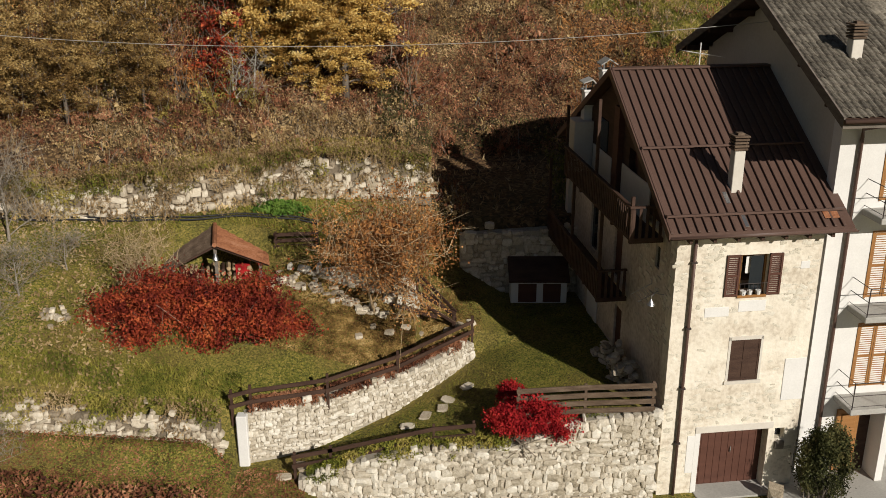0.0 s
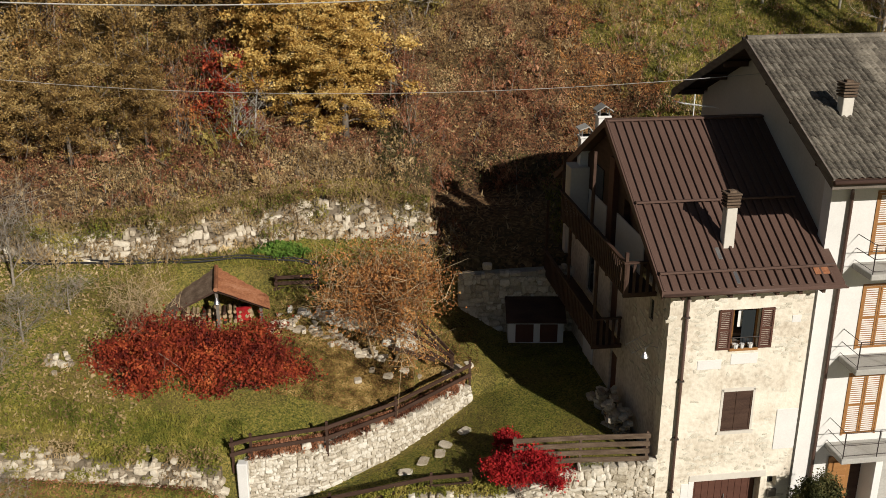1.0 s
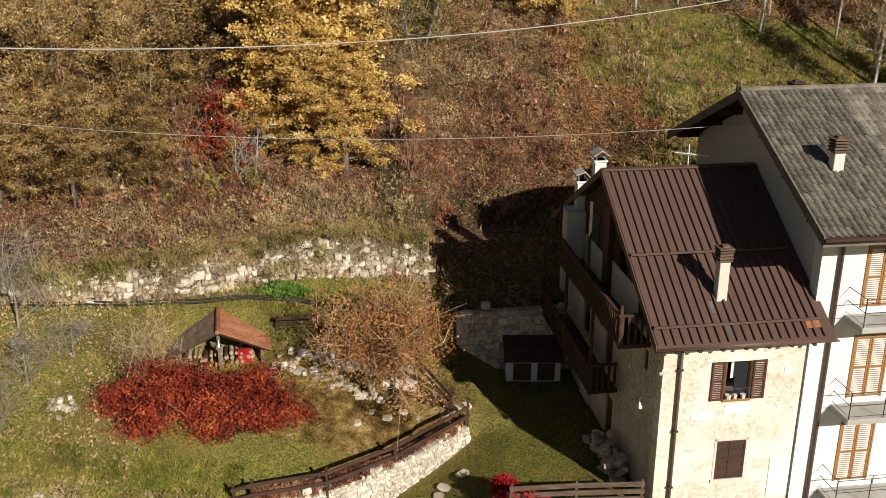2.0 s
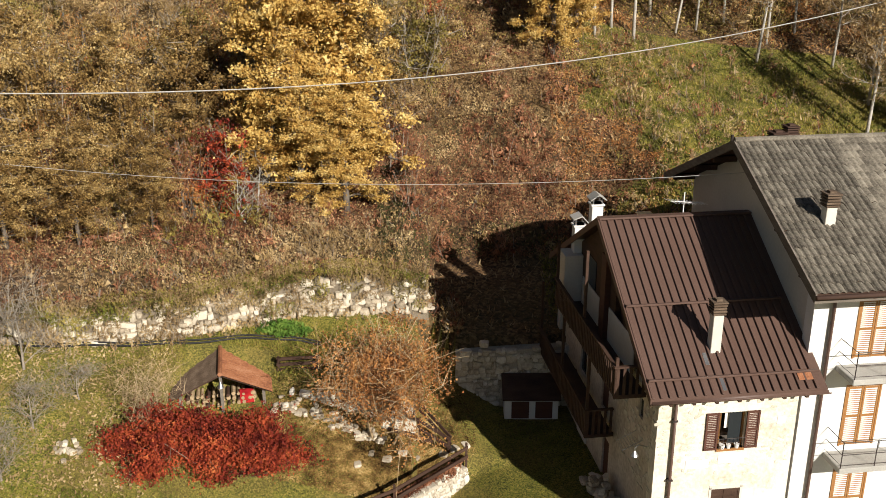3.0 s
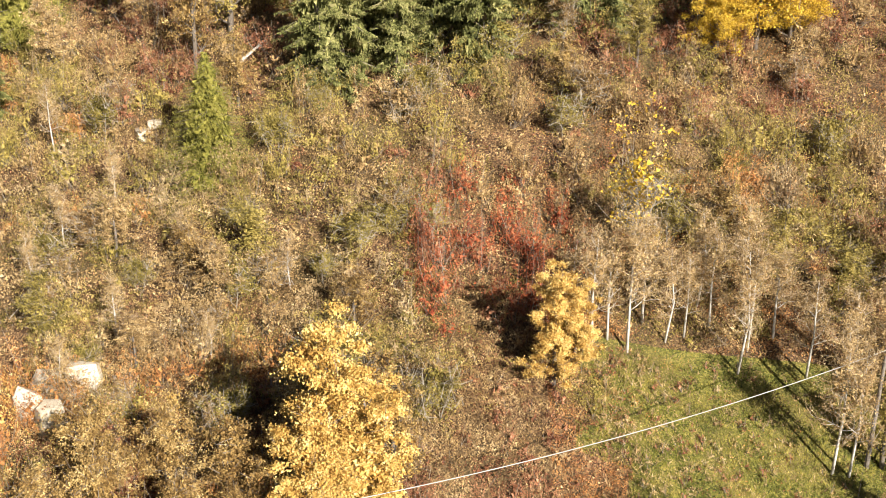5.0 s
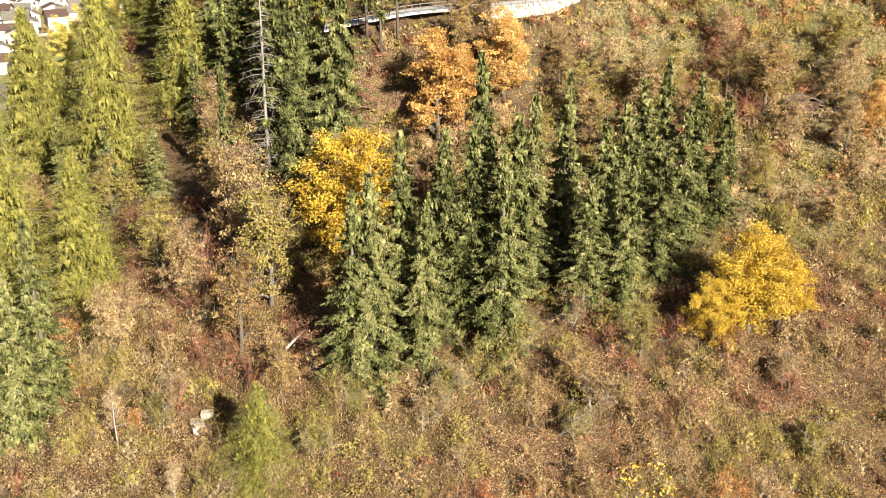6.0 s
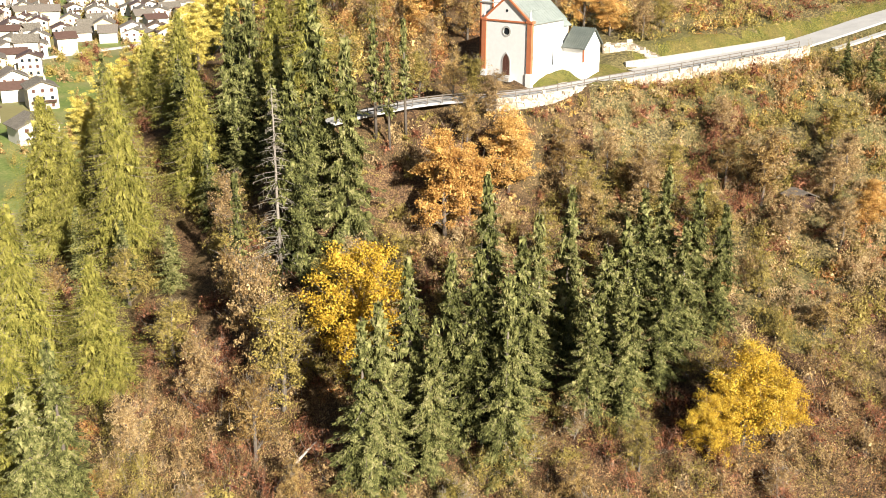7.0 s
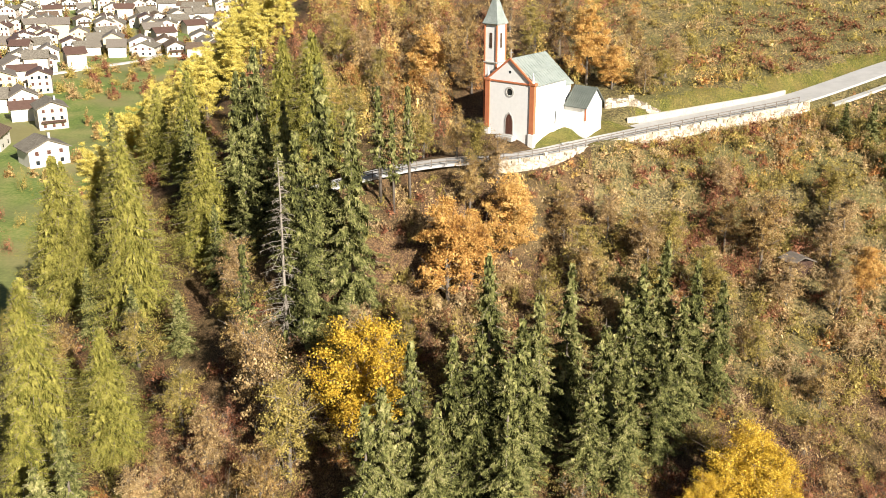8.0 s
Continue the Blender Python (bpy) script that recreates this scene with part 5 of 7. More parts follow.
    # lower window, shut
    w = part("lower_window", boxes((2.12, 2.2, -0.015, 0.2, 2.25, 3.85), (3.2, 3.28, -0.015, 0.2, 2.25, 3.85), (2.12, 3.28, -0.015, 0.2, 3.77, 3.9), (2.08, 3.32, -0.05, 0.2, 2.22, 2.33)), "cream", h, "window with closed dark shutters")
    shutter("shutter", w, 2.2, 2.7, 0.05, 2.33, 3.77, "dark_wood", 0)
    shutter("shutter", w, 2.7, 3.2, 0.05, 2.33, 3.77, "dark_wood", 0)
    # garage
    g = part("garage_door", boxes((1.49, 3.84, 0.42, 0.46, -1.75, 0.42)), "brown_wood", h, "brown boarded garage door")
    for k in range(10):
        part("board", boxes((1.49 + 0.235 * k, 1.49 + 0.235 * k + 0.228, 0.38, 0.42, -1.75, 0.4), bevel=0.006), "brown_wood", g)
    part("handle", tubes(([(2.75, 0.36, -0.55), (2.75, 0.33, -0.45), (2.75, 0.36, -0.35)], 0.02), n=6), "zinc", g)
    part("lintel", boxes((1.3, 4.0, -0.03, 0.3, 0.47, 0.72), bevel=0.015), "cream", h)
    part("jamb", boxes((1.3, 1.49, -0.02, 0.3, -1.8, 0.47), bevel=0.01), "white", h)
    part("threshold", boxes((1.4, 3.95, -0.5, 0.4, -1.85, -1.74), bevel=0.02), "concrete", h)
    part("niche_back", boxes((4.07, 4.4, 0.25, 0.3, 0.06, 0.45)), "black", h)
    part("meter_box", boxes((4.1, 4.42, -0.08, 0.02, -0.32, -0.02), bevel=0.015), "grey_wood", h)
    # drainpipe
    p = part("downpipe", tubes(([(0.68, -0.1, 7.35), (0.68, -0.09, 4.2), (0.68, -0.09, -1.75)], 0.055), n=8), "brown_metal", h, smooth=True)
    for z in (6.5, 4.3, 2.2, 0.2):
        part("bracket", boxes((0.6, 0.76, -0.16, 0.01, z, z + 0.05)), "rail", p)
    # roof: sheet, ribs, bars, gutter
    roof = part("roof", gable_roof(7.62, 7.62, 11.4, -0.6, 6.0, 12.6, -0.35, 5.45, 0.12), "brown_metal", h)
    rib = boxes((-0.04, 0.04, 0, 7.58, 0.0, 0.07), bevel=0.012)
    rib_me = bpy.data.meshes.new("rib")
    rib.to_mesh(rib_me)
    rib.free()
    rib_me.materials.append(M["brown_metal"])
    slope = math.atan(0.5727)
    for k in range(20):
        u = -0.31 + 0.285 * k
        o = new("rib", rib_me)
        o.parent = roof
        o.matrix_local = Matrix.Translation((u, -0.58, 7.63)) @ Matrix.Rotation(slope, 4, "X")
        o = new("rib", rib_me)
        o.parent = roof
        o.matrix_local = Matrix.Translation((u, 12.58, 7.63)) @ Matrix.Rotation(math.pi, 4, "Z") @ Matrix.Rotation(slope, 4, "X")
    for v, u1 in ((-0.1, 5.35), (2.45, 5.1)):
        z = roof_z(v) + 0.09
        part("snow_bar", boxes((-0.34, u1, v - 0.05, v + 0.05, z, z + 0.07), (-0.34, -0.3, v - 0.05, v + 0.08, z - 0.1, z + 0.07), bevel=0.01), "brown_metal", roof)
    part("ridge_cap", boxes((-0.37, 5.4, 5.83, 6.17, 11.37, 11.45), bevel=0.03), "brown_metal", roof)
    part("verge_board", prism(bmesh.new(), [(-0.62, 7.66), (6.0, 11.46), (12.62, 7.66), (12.62, 7.4), (6.0, 11.18), (-0.62, 7.4)], -0.4, -0.355, FLIP), "brown_metal", roof)
    bm = bmesh.new()
    for k in range(10):
        a = math.pi + math.pi * k / 10
        b = math.pi + math.pi * (k + 1) / 10
        q = [bm.verts.new((u, -0.68 + 0.075 * math.cos(t), 7.56 + 0.075 * math.sin(t))) for u, t in ((-0.36, a), (5.5, a), (5.5, b), (-0.36, b))]
        bm.faces.new(q)
    bmesh.ops.remove_doubles(bm, verts=bm.verts, dist=0.001)
    bmesh.ops.solidify(bm, geom=bm.faces[:], thickness=0.012)
    part("gutter", bm, "brown_metal", roof, smooth=True)
    for k in range(7):
        u = 0.3 + 0.75 * k
        part("rafter_end", boxes((u, u + 0.1, -0.5, 0.05, 7.28, 7.42)), "dark_wood", roof)
    part("orange_patch", patch(4.6, 5.12, -0.33, 0.0, roof_z), "rust", roof, "orange-red repair sheet")
    part("patch_sheet", patch(1.72, 1.85, 0.35, 0.75, roof_z), "zinc", roof)
    part("patch_sheet", patch(2.0, 2.12, -0.5, -0.1, roof_z), "zinc", roof)
    chimney(h, 2.2, 0.95, 7.9, 9.72, 0.34, "cream", "worn_wood")
    hooded_chimney(h, 0.75, 9.9, 8.6, 10.75, 0.46)
    hooded_chimney(h, -0.1, 9.3, 8.8, 10.1, 0.44, 0.25)
    s = part("roof_hatch", boxes((2.55, 3.05, 9.6, 10.1, 8.6, 10.15), bevel=0.02), "white", h)
    part("hatch_lid", boxes((2.48, 3.12, 9.52, 10.18, 10.15, 10.22), bevel=0.02), "zinc", s)
    a = part("antenna", tubes(([(2.9, 6.2, 11.3), (2.9, 6.2, 12.2)], 0.022), n=6), "white", h)
    part("boom", tubes(([(2.3, 6.0, 11.95), (3.8, 6.5, 11.65)], 0.016), n=5), "white", a)
    for k in range(11):
        f = k / 10
        c = Vector((2.3, 6.0, 11.95)).lerp(Vector((3.8, 6.5, 11.65)), f)
        part("rod", tubes(([c + Vector((0.1, -0.3, 0)) * (1.1 - 0.4 * f), c - Vector((0.1, -0.3, 0)) * (1.1 - 0.4 * f)], 0.01), n=4), "white", a)
    # balconies along the side
    for z, v0, v1 in ((7.0, 0.95, 8.9), (3.75, 3.95, 11.2)):
        b = part("balcony", boxes((-1.05, 0.02, v0, v1, z - 0.08, z)), "dark_wood", h, "dark wooden balcony with upright boards")
        n = int((v1 - v0) / 0.19)
        for k in range(n):
            v = v0 + 0.06 + (v1 - v0 - 0.12) * k / (n - 1)
            part("board", boxes((-1.05, -1.025, v - 0.05, v + 0.05, z - 0.05, z + 0.98)), "dark_wood", b)
        for k in range(5):
            u = -0.95 + 0.22 * k
            part("board", boxes((u - 0.05, u + 0.05, v0, v0 + 0.025, z - 0.05, z + 0.98)), "dark_wood", b)
        part("top_rail", boxes((-1.1, -0.98, v0 - 0.04, v1 + 0.04, z + 0.98, z + 1.05), (-1.1, 0, v0 - 0.05, v0 + 0.07, z + 0.985, z + 1.045)), "dark_wood", b)
        for k in range(5):
            v = v0 + 0.2 + (v1 - v0 - 0.4) * k / 4
            part("joist", boxes((-1.0, 0.1, v - 0.06, v + 0.06, z - 0.22, z - 0.08)), "dark_wood", b)
        for v in (v0 + 0.06, (v0 + v1) / 2, v1 - 0.06):
            part("post", boxes((-1.04, -0.94, v - 0.05, v + 0.05, z, (roof_z(v) - 0.2) if z > 5 else 6.95)), "dark_wood", b)
    part("timber_beam", boxes((-0.2, 0.02, 5.2, 5.75, 7.0, 10.2)), "brown_wood", h)
    for v0, v1, z1 in ((2.2, 5.1, 8.3), (6.3, 8.6, 8.15)):
        part("parapet_panel", boxes((-0.05, -0.005, v0, v1, 7.0, z1), bevel=0.01), "cream", h, "pale rendered panel behind the balcony")
    part("balcony_closet", boxes((-0.75, -0.005, 8.75, 9.7, 7.0, 8.95), bevel=0.015), "cream", h, "pale closet at the end of the balcony")
    part("attic_window", boxes((-0.04, -0.005, 6.9, 7.9, 8.2, 9.35), bevel=0.01), "glass", h)
    part("cellar_door", boxes((0.09, 0.137, 7.5, 8.8, 1.1, 2.9), bevel=0.01), "white", h, "white cellar door")
    rack = part("drying_rack", tubes(([(0.15, 1.2, 5.1), (-0.55, 1.2, 4.75), (-0.55, 1.85, 4.75), (0.15, 1.85, 5.1)], 0.012), n=5), "zinc", h)
    for k in range(6):
        part("wire", tubes(([(-0.5 + 0.08 * k, 1.2, 4.78 + 0.05 * k), (-0.5 + 0.08 * k, 1.85, 4.78 + 0.05 * k)], 0.008), n=5), "zinc", rack)
    lamp = part("wall_lamp", tubes(([(0.16, 0.68, 5.15), (-0.18, 0.68, 5.25), (-0.3, 0.68, 5.15), (-0.3, 0.68, 5.02)], 0.018), n=6), "zinc", h)
    part("lamp_shade", tubes(([(-0.3, 0.68, 5.04), (-0.3, 0.68, 4.93), (-0.3, 0.68, 4.86)], [0.03, 0.1, 0.14]), n=12), "zinc", lamp)


def patch(u0, u1, v0, v1, roof_z):
    bm = bmesh.new()
    vs = [bm.verts.new((u, v, roof_z(v) + o)) for o in (0.06, 0.075) for u, v in ((u0, v0), (u1, v0), (u1, v1), (u0, v1))]
    for q in ((3, 2, 1, 0), (4, 5, 6, 7), (0, 1, 5, 4), (1, 2, 6, 5), (2, 3, 7, 6), (3, 0, 4, 7)):
        bm.faces.new([vs[k] for k in q])
    return bm


def stone_mesh(rng, material="stone"):
    """A rough squared stone, a metre each way about its middle."""
    bm = bmesh.new()
    for d in itertools.product((-1, 0, 1), repeat=3):
        edges = abs(d[0]) + abs(d[1]) + abs(d[2])
        if edges:
            bm.verts.new(np.array(d) * 0.5 * (1.0, 0.95, 0.84)[edges - 1] * rng.uniform(0.86, 1.06, 3) + rng.normal(0, 0.035, 3))
    hull = bmesh.ops.convex_hull(bm, input=bm.verts[:])
    bmesh.ops.delete(bm, geom=list({v for v in hull["geom_interior"] + hull["geom_unused"] if isinstance(v, bmesh.types.BMVert)}), context="VERTS")
    me = bpy.data.meshes.new("stone")
    bm.to_mesh(me)
    bm.free()
    me.materials.append(M[material])
    return me


def balcony_white(h, z, v_front=-0.5, u0=6.35, u1=11.0):
    b = part("balcony", boxes((u0, u1, v_front, 0.62, z - 0.2, z), bevel=0.02), "concrete", h, "concrete balcony with a thin iron railing")
    for u in (u0 + 0.05, 7.6, 8.9, 10.2, 10.95):
        part("post", tubes(([(u, v_front + 0.04, z), (u, v_front + 0.04, z + 0.98)], 0.018), n=6), "rail", b)
    for dz in (0.5, 0.96):
        part("rail", tubes(([(u0 + 0.05, 0.6, z + dz), (u0 + 0.05, v_front + 0.04, z + dz), (u1, v_front + 0.04, z + dz)], 0.014), n=5), "rail", b)
    part("rail", tubes(([(u0 + 0.05, 0.6, z + 0.1), (u0 + 0.05, v_front + 0.04, z + 0.1), (u1, v_front + 0.04, z + 0.1)], 0.01), n=5), "rail", b)


def shutter_door(h, u0, u1, z0, z1):
    d = part("balcony_door", boxes((u0 - 0.06, u0, 0.57, 0.7, z0, z1), (u1, u1 + 0.06, 0.57, 0.7, z0, z1), (u0 - 0.06, u1 + 0.06, 0.57, 0.7, z1, z1 + 0.06), (u0, u1, 0.66, 0.7, z0, z1)), "honey_wood", h, "honey-coloured wooden shutter door")
    mid = (u0 + u1) / 2
    for a, b in ((u0 + 0.01, mid - 0.01), (mid + 0.01, u1 - 0.01)):
        s = shutter("door_leaf", d, a, b, 0.63, z0 + 0.03, z1 - 0.02, "honey_wood", 26)


def grey_house():
    h = thing("white_house", "tall white rendered house with a grey tiled roof and balconies", "house", HOUSE)
    rz = lambda v: 10.99 + 0.46 * (v + 0.87) if v < 5.9 else 14.104 - 0.46 * (v - 5.9)
    part("front_wall", boxes((5.3, 18, 0.6, 1.1, -2.2, 11.4)), "white", h)
    bm = boxes((5.4, 5.8, 1.1, 11.0, -2.2, 10.6))
    prism(bm, [(1.1, 10.6), (11.0, 10.6), (11.0, rz(11.0) - 0.28), (5.9, rz(5.9) - 0.28), (1.1, rz(1.1) - 0.28)], 5.4, 5.8, FLIP)
    part("gable_wall", bm, "cream", h, "grey-cream rendered gable wall")
    part("back_wall", boxes((5.4, 18, 11.0, 11.4, -2.2, 11.3)), "cream", h)
    roof = part("roof", gable_roof(rz(12.35), rz(-0.87), rz(5.9), -0.87, 5.9, 12.35, 4.47, 18, 0.16), "dark_wood", h, "grey tiled gable roof")
    part("verge_board", prism(bmesh.new(), [(-0.89, rz(-0.87) + 0.05), (5.9, rz(5.9) + 0.06), (12.37, rz(12.35) + 0.05), (12.37, rz(12.35) - 0.28), (5.9, rz(5.9) - 0.28), (-0.89, rz(-0.87) - 0.28)], 4.41, 4.465, FLIP), "grey_wood", roof)
    part("ridge_cap", tubes(([(4.45, 5.9, rz(5.9) + 0.04), (18, 5.9, rz(5.9) + 0.04)], 0.12), n=8), "tiles", roof)
    part("gutter", tubes(([(4.42, -0.96, 10.93), (18, -0.96, 10.93)], 0.08), n=8), "brown_metal", roof, smooth=True)
    part("fascia", boxes((4.48, 18, -0.85, -0.81, 10.7, 10.97)), "grey_wood", roof)
    for v in (0.3, 2.2, 4.1, 7.6, 9.3, 11.4):
        part("purlin_end", boxes((4.48, 5.42, v - 0.08, v + 0.08, rz(v) - 0.42, rz(v) - 0.2)), "dark_wood", roof)
    # wavy tiles
    slope = math.atan(0.46)
    length = 6.77 / math.cos(slope)
    rows, cols = 19, 58
    rng = np.random.default_rng(33)
    bm = bmesh.new()
    prof = [(-0.125, 0.0), (-0.09, 0.01), (-0.05, 0.045), (0.0, 0.06), (0.05, 0.045), (0.09, 0.01), (0.125, 0.0)]
    top = [[bm.verts.new((x, y, z + dz)) for x, z in prof] for y, dz in ((0, 0.03), (0.42, 0.0))]
    low = [bm.verts.new((x, 0, z + 0.005)) for x, z in prof]
    for k in range(6):
        bm.faces.new((top[0][k], top[0][k + 1], top[1][k + 1], top[1][k]))
        bm.faces.new((low[k], low[k + 1], top[0][k + 1], top[0][k]))
    tile_me = bpy.data.meshes.new("tile")
    bm.to_mesh(tile_me)
    bm.free()
    tile_me.materials.append(M["tile"])
    nv, nq = np.zeros(len(tile_me.vertices) * 3), []
    tile_me.vertices.foreach_get("co", nv)
    nv = nv.reshape(-1, 3)
    nq = np.array([list(p.vertices) for p in tile_me.polygons])
    rest = []
    for side in (0, 1):
        for r in range(rows):
            for c in range(cols):
                s = r * length / rows
                u = 4.6 + 0.235 * c
                if side == 0:
                    m = Matrix.Translation((u, -0.87 + s * math.cos(slope), 10.99 + s * math.sin(slope) + 0.012)) @ Matrix.Rotation(slope, 4, "X")
                else:
                    m = Matrix.Translation((u, 12.35 - s * 0.953 * math.cos(slope), rz(12.35) + s * 0.953 * math.sin(slope) + 0.012)) @ Matrix.Rotation(math.pi, 4, "Z") @ Matrix.Rotation(slope, 4, "X") 
                m = m @ Matrix.Rotation(rng.normal(0, 0.035), 4, "Z") @ Matrix.Translation((rng.normal(0, 0.01), rng.normal(0, 0.018), abs(rng.normal(0, 0.008))))
                if side == 0 and c < 15 and r < 19:
                    o = new("tile", tile_me)
                    o.parent = roof
                    o.matrix_local = m
                else:
                    a = np.array(m)
                    rest.append((nv @ a[:3, :3].T + a[:3, 3], nq))
    v, q = joined(rest)
    part_mesh("tiles", array_mesh("tiles", v, q), "tiles", roof)["kind"] = "stuff"
    chimney(h, 6.12, 1.95, 11.4, 12.85, 0.36, "cream", "worn_wood")
    chimney(h, 9.05, 10.7, 11.7, 13.0, 0.42, "worn_wood", "dark_wood")
    chimney(h, 8.3, 10.3, 11.9, 12.85, 0.5, "worn_wood", "dark_wood")
    part("vent_pipe", tubes(([(5.0, 7.3, 13.3), (5.0, 7.3, 14.0)], 0.06), n=8), "rail", h)
    part("downpipe", tubes(([(6.4, -0.9, 10.85), (5.8, 0.3, 10.4), (5.93, 0.5, 10.1), (5.93, 0.5, 0.4), (5.9, 0.48, -1.8)], 0.06), n=8), "brown_metal", h, smooth=True)
    for z in (7.78, 4.5, 1.2):
        balcony_white(h, z)
    for z0, z1 in ((8.0, 10.1), (4.7, 6.95), (1.45, 3.75)):
        shutter_door(h, 6.9, 8.05, z0, z1)
    d = part("entrance_door", boxes((6.55, 7.35, 0.5, 0.57, -1.75, 0.65)), "honey_wood", h, "honey-coloured panelled door")
    for k in range(4):
        part("panel", boxes((6.7, 7.2, 0.46, 0.51, -1.6 + 0.56 * k, -1.2 + 0.56 * k), bevel=0.02), "honey_wood", d)
    part("pillar", boxes((7.75, 8.0, -0.3, 0.6, -1.8, 0.98)), "white", h)
    # flat dark panel on the solid wall, standing in for a passage's shade
    part("dark_passage", boxes((7.35, 7.75, 0.5, 0.56, -1.75, 0.7)), "dark_wood", h)
    part("green_panel", boxes((8.0, 10.5, 0.52, 0.58, -1.75, 0.8)), "concrete", h)


brown_house()
grey_house()


# ---------------------------------------------------------------- dry stone walls
def stone_wall(name, label, line, size, limit, seed, thick=0.6, proud=0.05, material="stone", batter=0.06, ragged=0.08, loose=0.0, core="pale_mortar"):
    """A wall along (x, y, foot, top): a core of mortar and earth, and courses of separate stones on its outer face."""
    rng = np.random.default_rng(seed)
    pts = np.array(line, float)
    seg = np.hypot(*np.diff(pts[:, :2], axis=0).T)
    dist = np.concatenate([[0], np.cumsum(seg)])
    at = lambda d: [float(np.interp(d, dist, pts[:, k])) for k in range(4)]
    bm = bmesh.new()
    rows = []
    for d in np.linspace(0, dist[-1], max(2, int(dist[-1] / 0.5))):
        x, y, z0, z1 = at(d)
        x2, y2, _, _ = at(min(d + 0.05, dist[-1]))
        x1, y1, _, _ = at(max(d - 0.05, 0))
        t = Vector((x2 - x1, y2 - y1, 0)).normalized()
        n = Vector((t.y, -t.x, 0))
        c = Vector((x, y, 0))
        rows.append([bm.verts.new(c + o * n + Vector((0, 0, z))) for o, z in ((0.0, z0 - 0.4), (-batter, z1 - 0.03), (-thick, z1 - 0.03), (-thick, z0 - 0.4))])
    for a, b in zip(rows, rows[1:]):
        for k in range(4):
            bm.faces.new((a[k], a[(k + 1) % 4], b[(k + 1) % 4], b[k]))
    bm.faces.new(rows[0])
    bm.faces.new(rows[-1][::-1])
    bmesh.ops.recalc_face_normals(bm, faces=bm.faces)
    wall = part(name, bm, core)
    tagged(wall, label, "wall", kind="structure")
    protos = [stone_mesh(rng, material) for k in range(8)]
    spots = []
    zmin, zmax = pts[:, 2].min(), pts[:, 3].max()
    z = zmin
    while z < zmax + 0.05:
        hgt = size * rng.choice([0.45, 0.6, 0.8, 1.05])
        d = rng.uniform(0, 0.2)
        while d < dist[-1]:
            w = size * rng.uniform(0.4, 1.0) * (1 + 1.7 * rng.random() ** 3)
            x, y, z0, z1 = at(d + w / 2)
            if z0 - 0.1 < z + hgt * 0.5 < z1 + ragged * rng.normal() and rng.random() >= loose * (0.35 + 1.3 * (z - z0) / max(0.3, z1 - z0)):
                spots.append((d + w / 2, z + hgt / 2 + 0.2 * size * rng.normal() + 0.07 * math.sin(d * 1.7), w, hgt * rng.uniform(0.75, 1.4)))
            d += w
        z += hgt
    order = rng.permutation(len(spots))
    rest = []
    for rank, k in enumerate(order):
        d, zc, w, hgt = spots[k]
        x, y, z0, z1 = at(d)
        x2, y2, _, _ = at(min(d + 0.1, dist[-1]))
        x1, y1, _, _ = at(max(d - 0.1, 0))
        ang = math.atan2(y2 - y1, x2 - x1)
        f = (zc - z0) / max(0.3, z1 - z0)
        m = (Matrix.Translation((x, y, zc)) @ Matrix.Rotation(ang, 4, "Z") @ Matrix.Translation((0, 0.13 + batter * f - proud * rng.uniform(0.7, 1.3), 0))
             @ Matrix.Rotation(rng.normal(0, 0.11 + loose * 0.6), 4, "Y") @ Matrix.Rotation(rng.normal(0, 0.04 + loose * 0.6), 4, "Z") @ Matrix.Diagonal((w * rng.uniform(0.98, 1.1), 0.34, hgt * rng.uniform(1.0, 1.2), 1)))
        me = protos[k % 8]
        if rank < limit:
            o = new("stone", me)
            o.parent = wall
            o.matrix_local = m
        else:
            rest.append((me, m))
    if rest:
        bm = bmesh.new()
        for me, m in rest:
            n0 = len(bm.verts)
            bm.from_mesh(me)
            bm.verts.ensure_lookup_table()
            bmesh.ops.transform(bm, matrix=m, verts=bm.verts[n0:])
        ob = part("stones", bm, "field_stones" if material == "field_stone" else "stones", wall)
        ob["kind"] = "stuff"
    return wall


stone_wall("retaining_wall", "pale dry stone retaining wall below the garden path", [(-4.75, 27.35, -1.8, -1.05), (-4.2, 27.4, -1.9, -0.85), (-1.55, 27.42, -2.0, -0.02), (2.2, 27.45, -2.0, 0.12), (3.6, 27.5, -2.0, 0.75), (4.6, 27.52, -2.0, 1.1), (6.95, 27.55, -1.95, 1.3)], 0.25, 300, 41, proud=0.03)
stone_wall("curved_wall", "curved pale stone retaining wall of the upper garden", [(-6.6, 28.42, -0.95, 0.85), (-4.3, 28.97, -0.6, 0.9), (-1.65, 30.57, -0.2, 1.0), (1.15, 33.27, 0.35, 1.15)], 0.18, 300, 42, proud=0.015)
stone_wall("low_wall", "low tumbled stone wall at the edge of the meadow", [(-22, 28.0, 0.5, 1.5), (-14.3, 28.1, 0.35, 1.3), (-10.5, 28.2, -0.1, 0.85), (-7.4, 28.25, -0.5, 0.62)], 0.2, 200, 43, proud=0.07, ragged=0.25, loose=0.2, material="field_stone", core="mortar")
stone_wall("terrace_wall", "sunlit tumbled terrace wall at the foot of the slope", [(-24, 34.8, 4.75, 6.0), (-14, 36.25, 4.85, 6.25), (-10.9, 37.05, 4.95, 6.35), (-5.75, 39.1, 5.1, 6.6), (-3.2, 39.9, 5.0, 6.4), (-0.5, 40.2, 4.8, 6.05)], 0.27, 300, 44, thick=0.8, proud=0.1, ragged=0.3, batter=0.22, loose=0.14, material="field_stone", core="mortar")
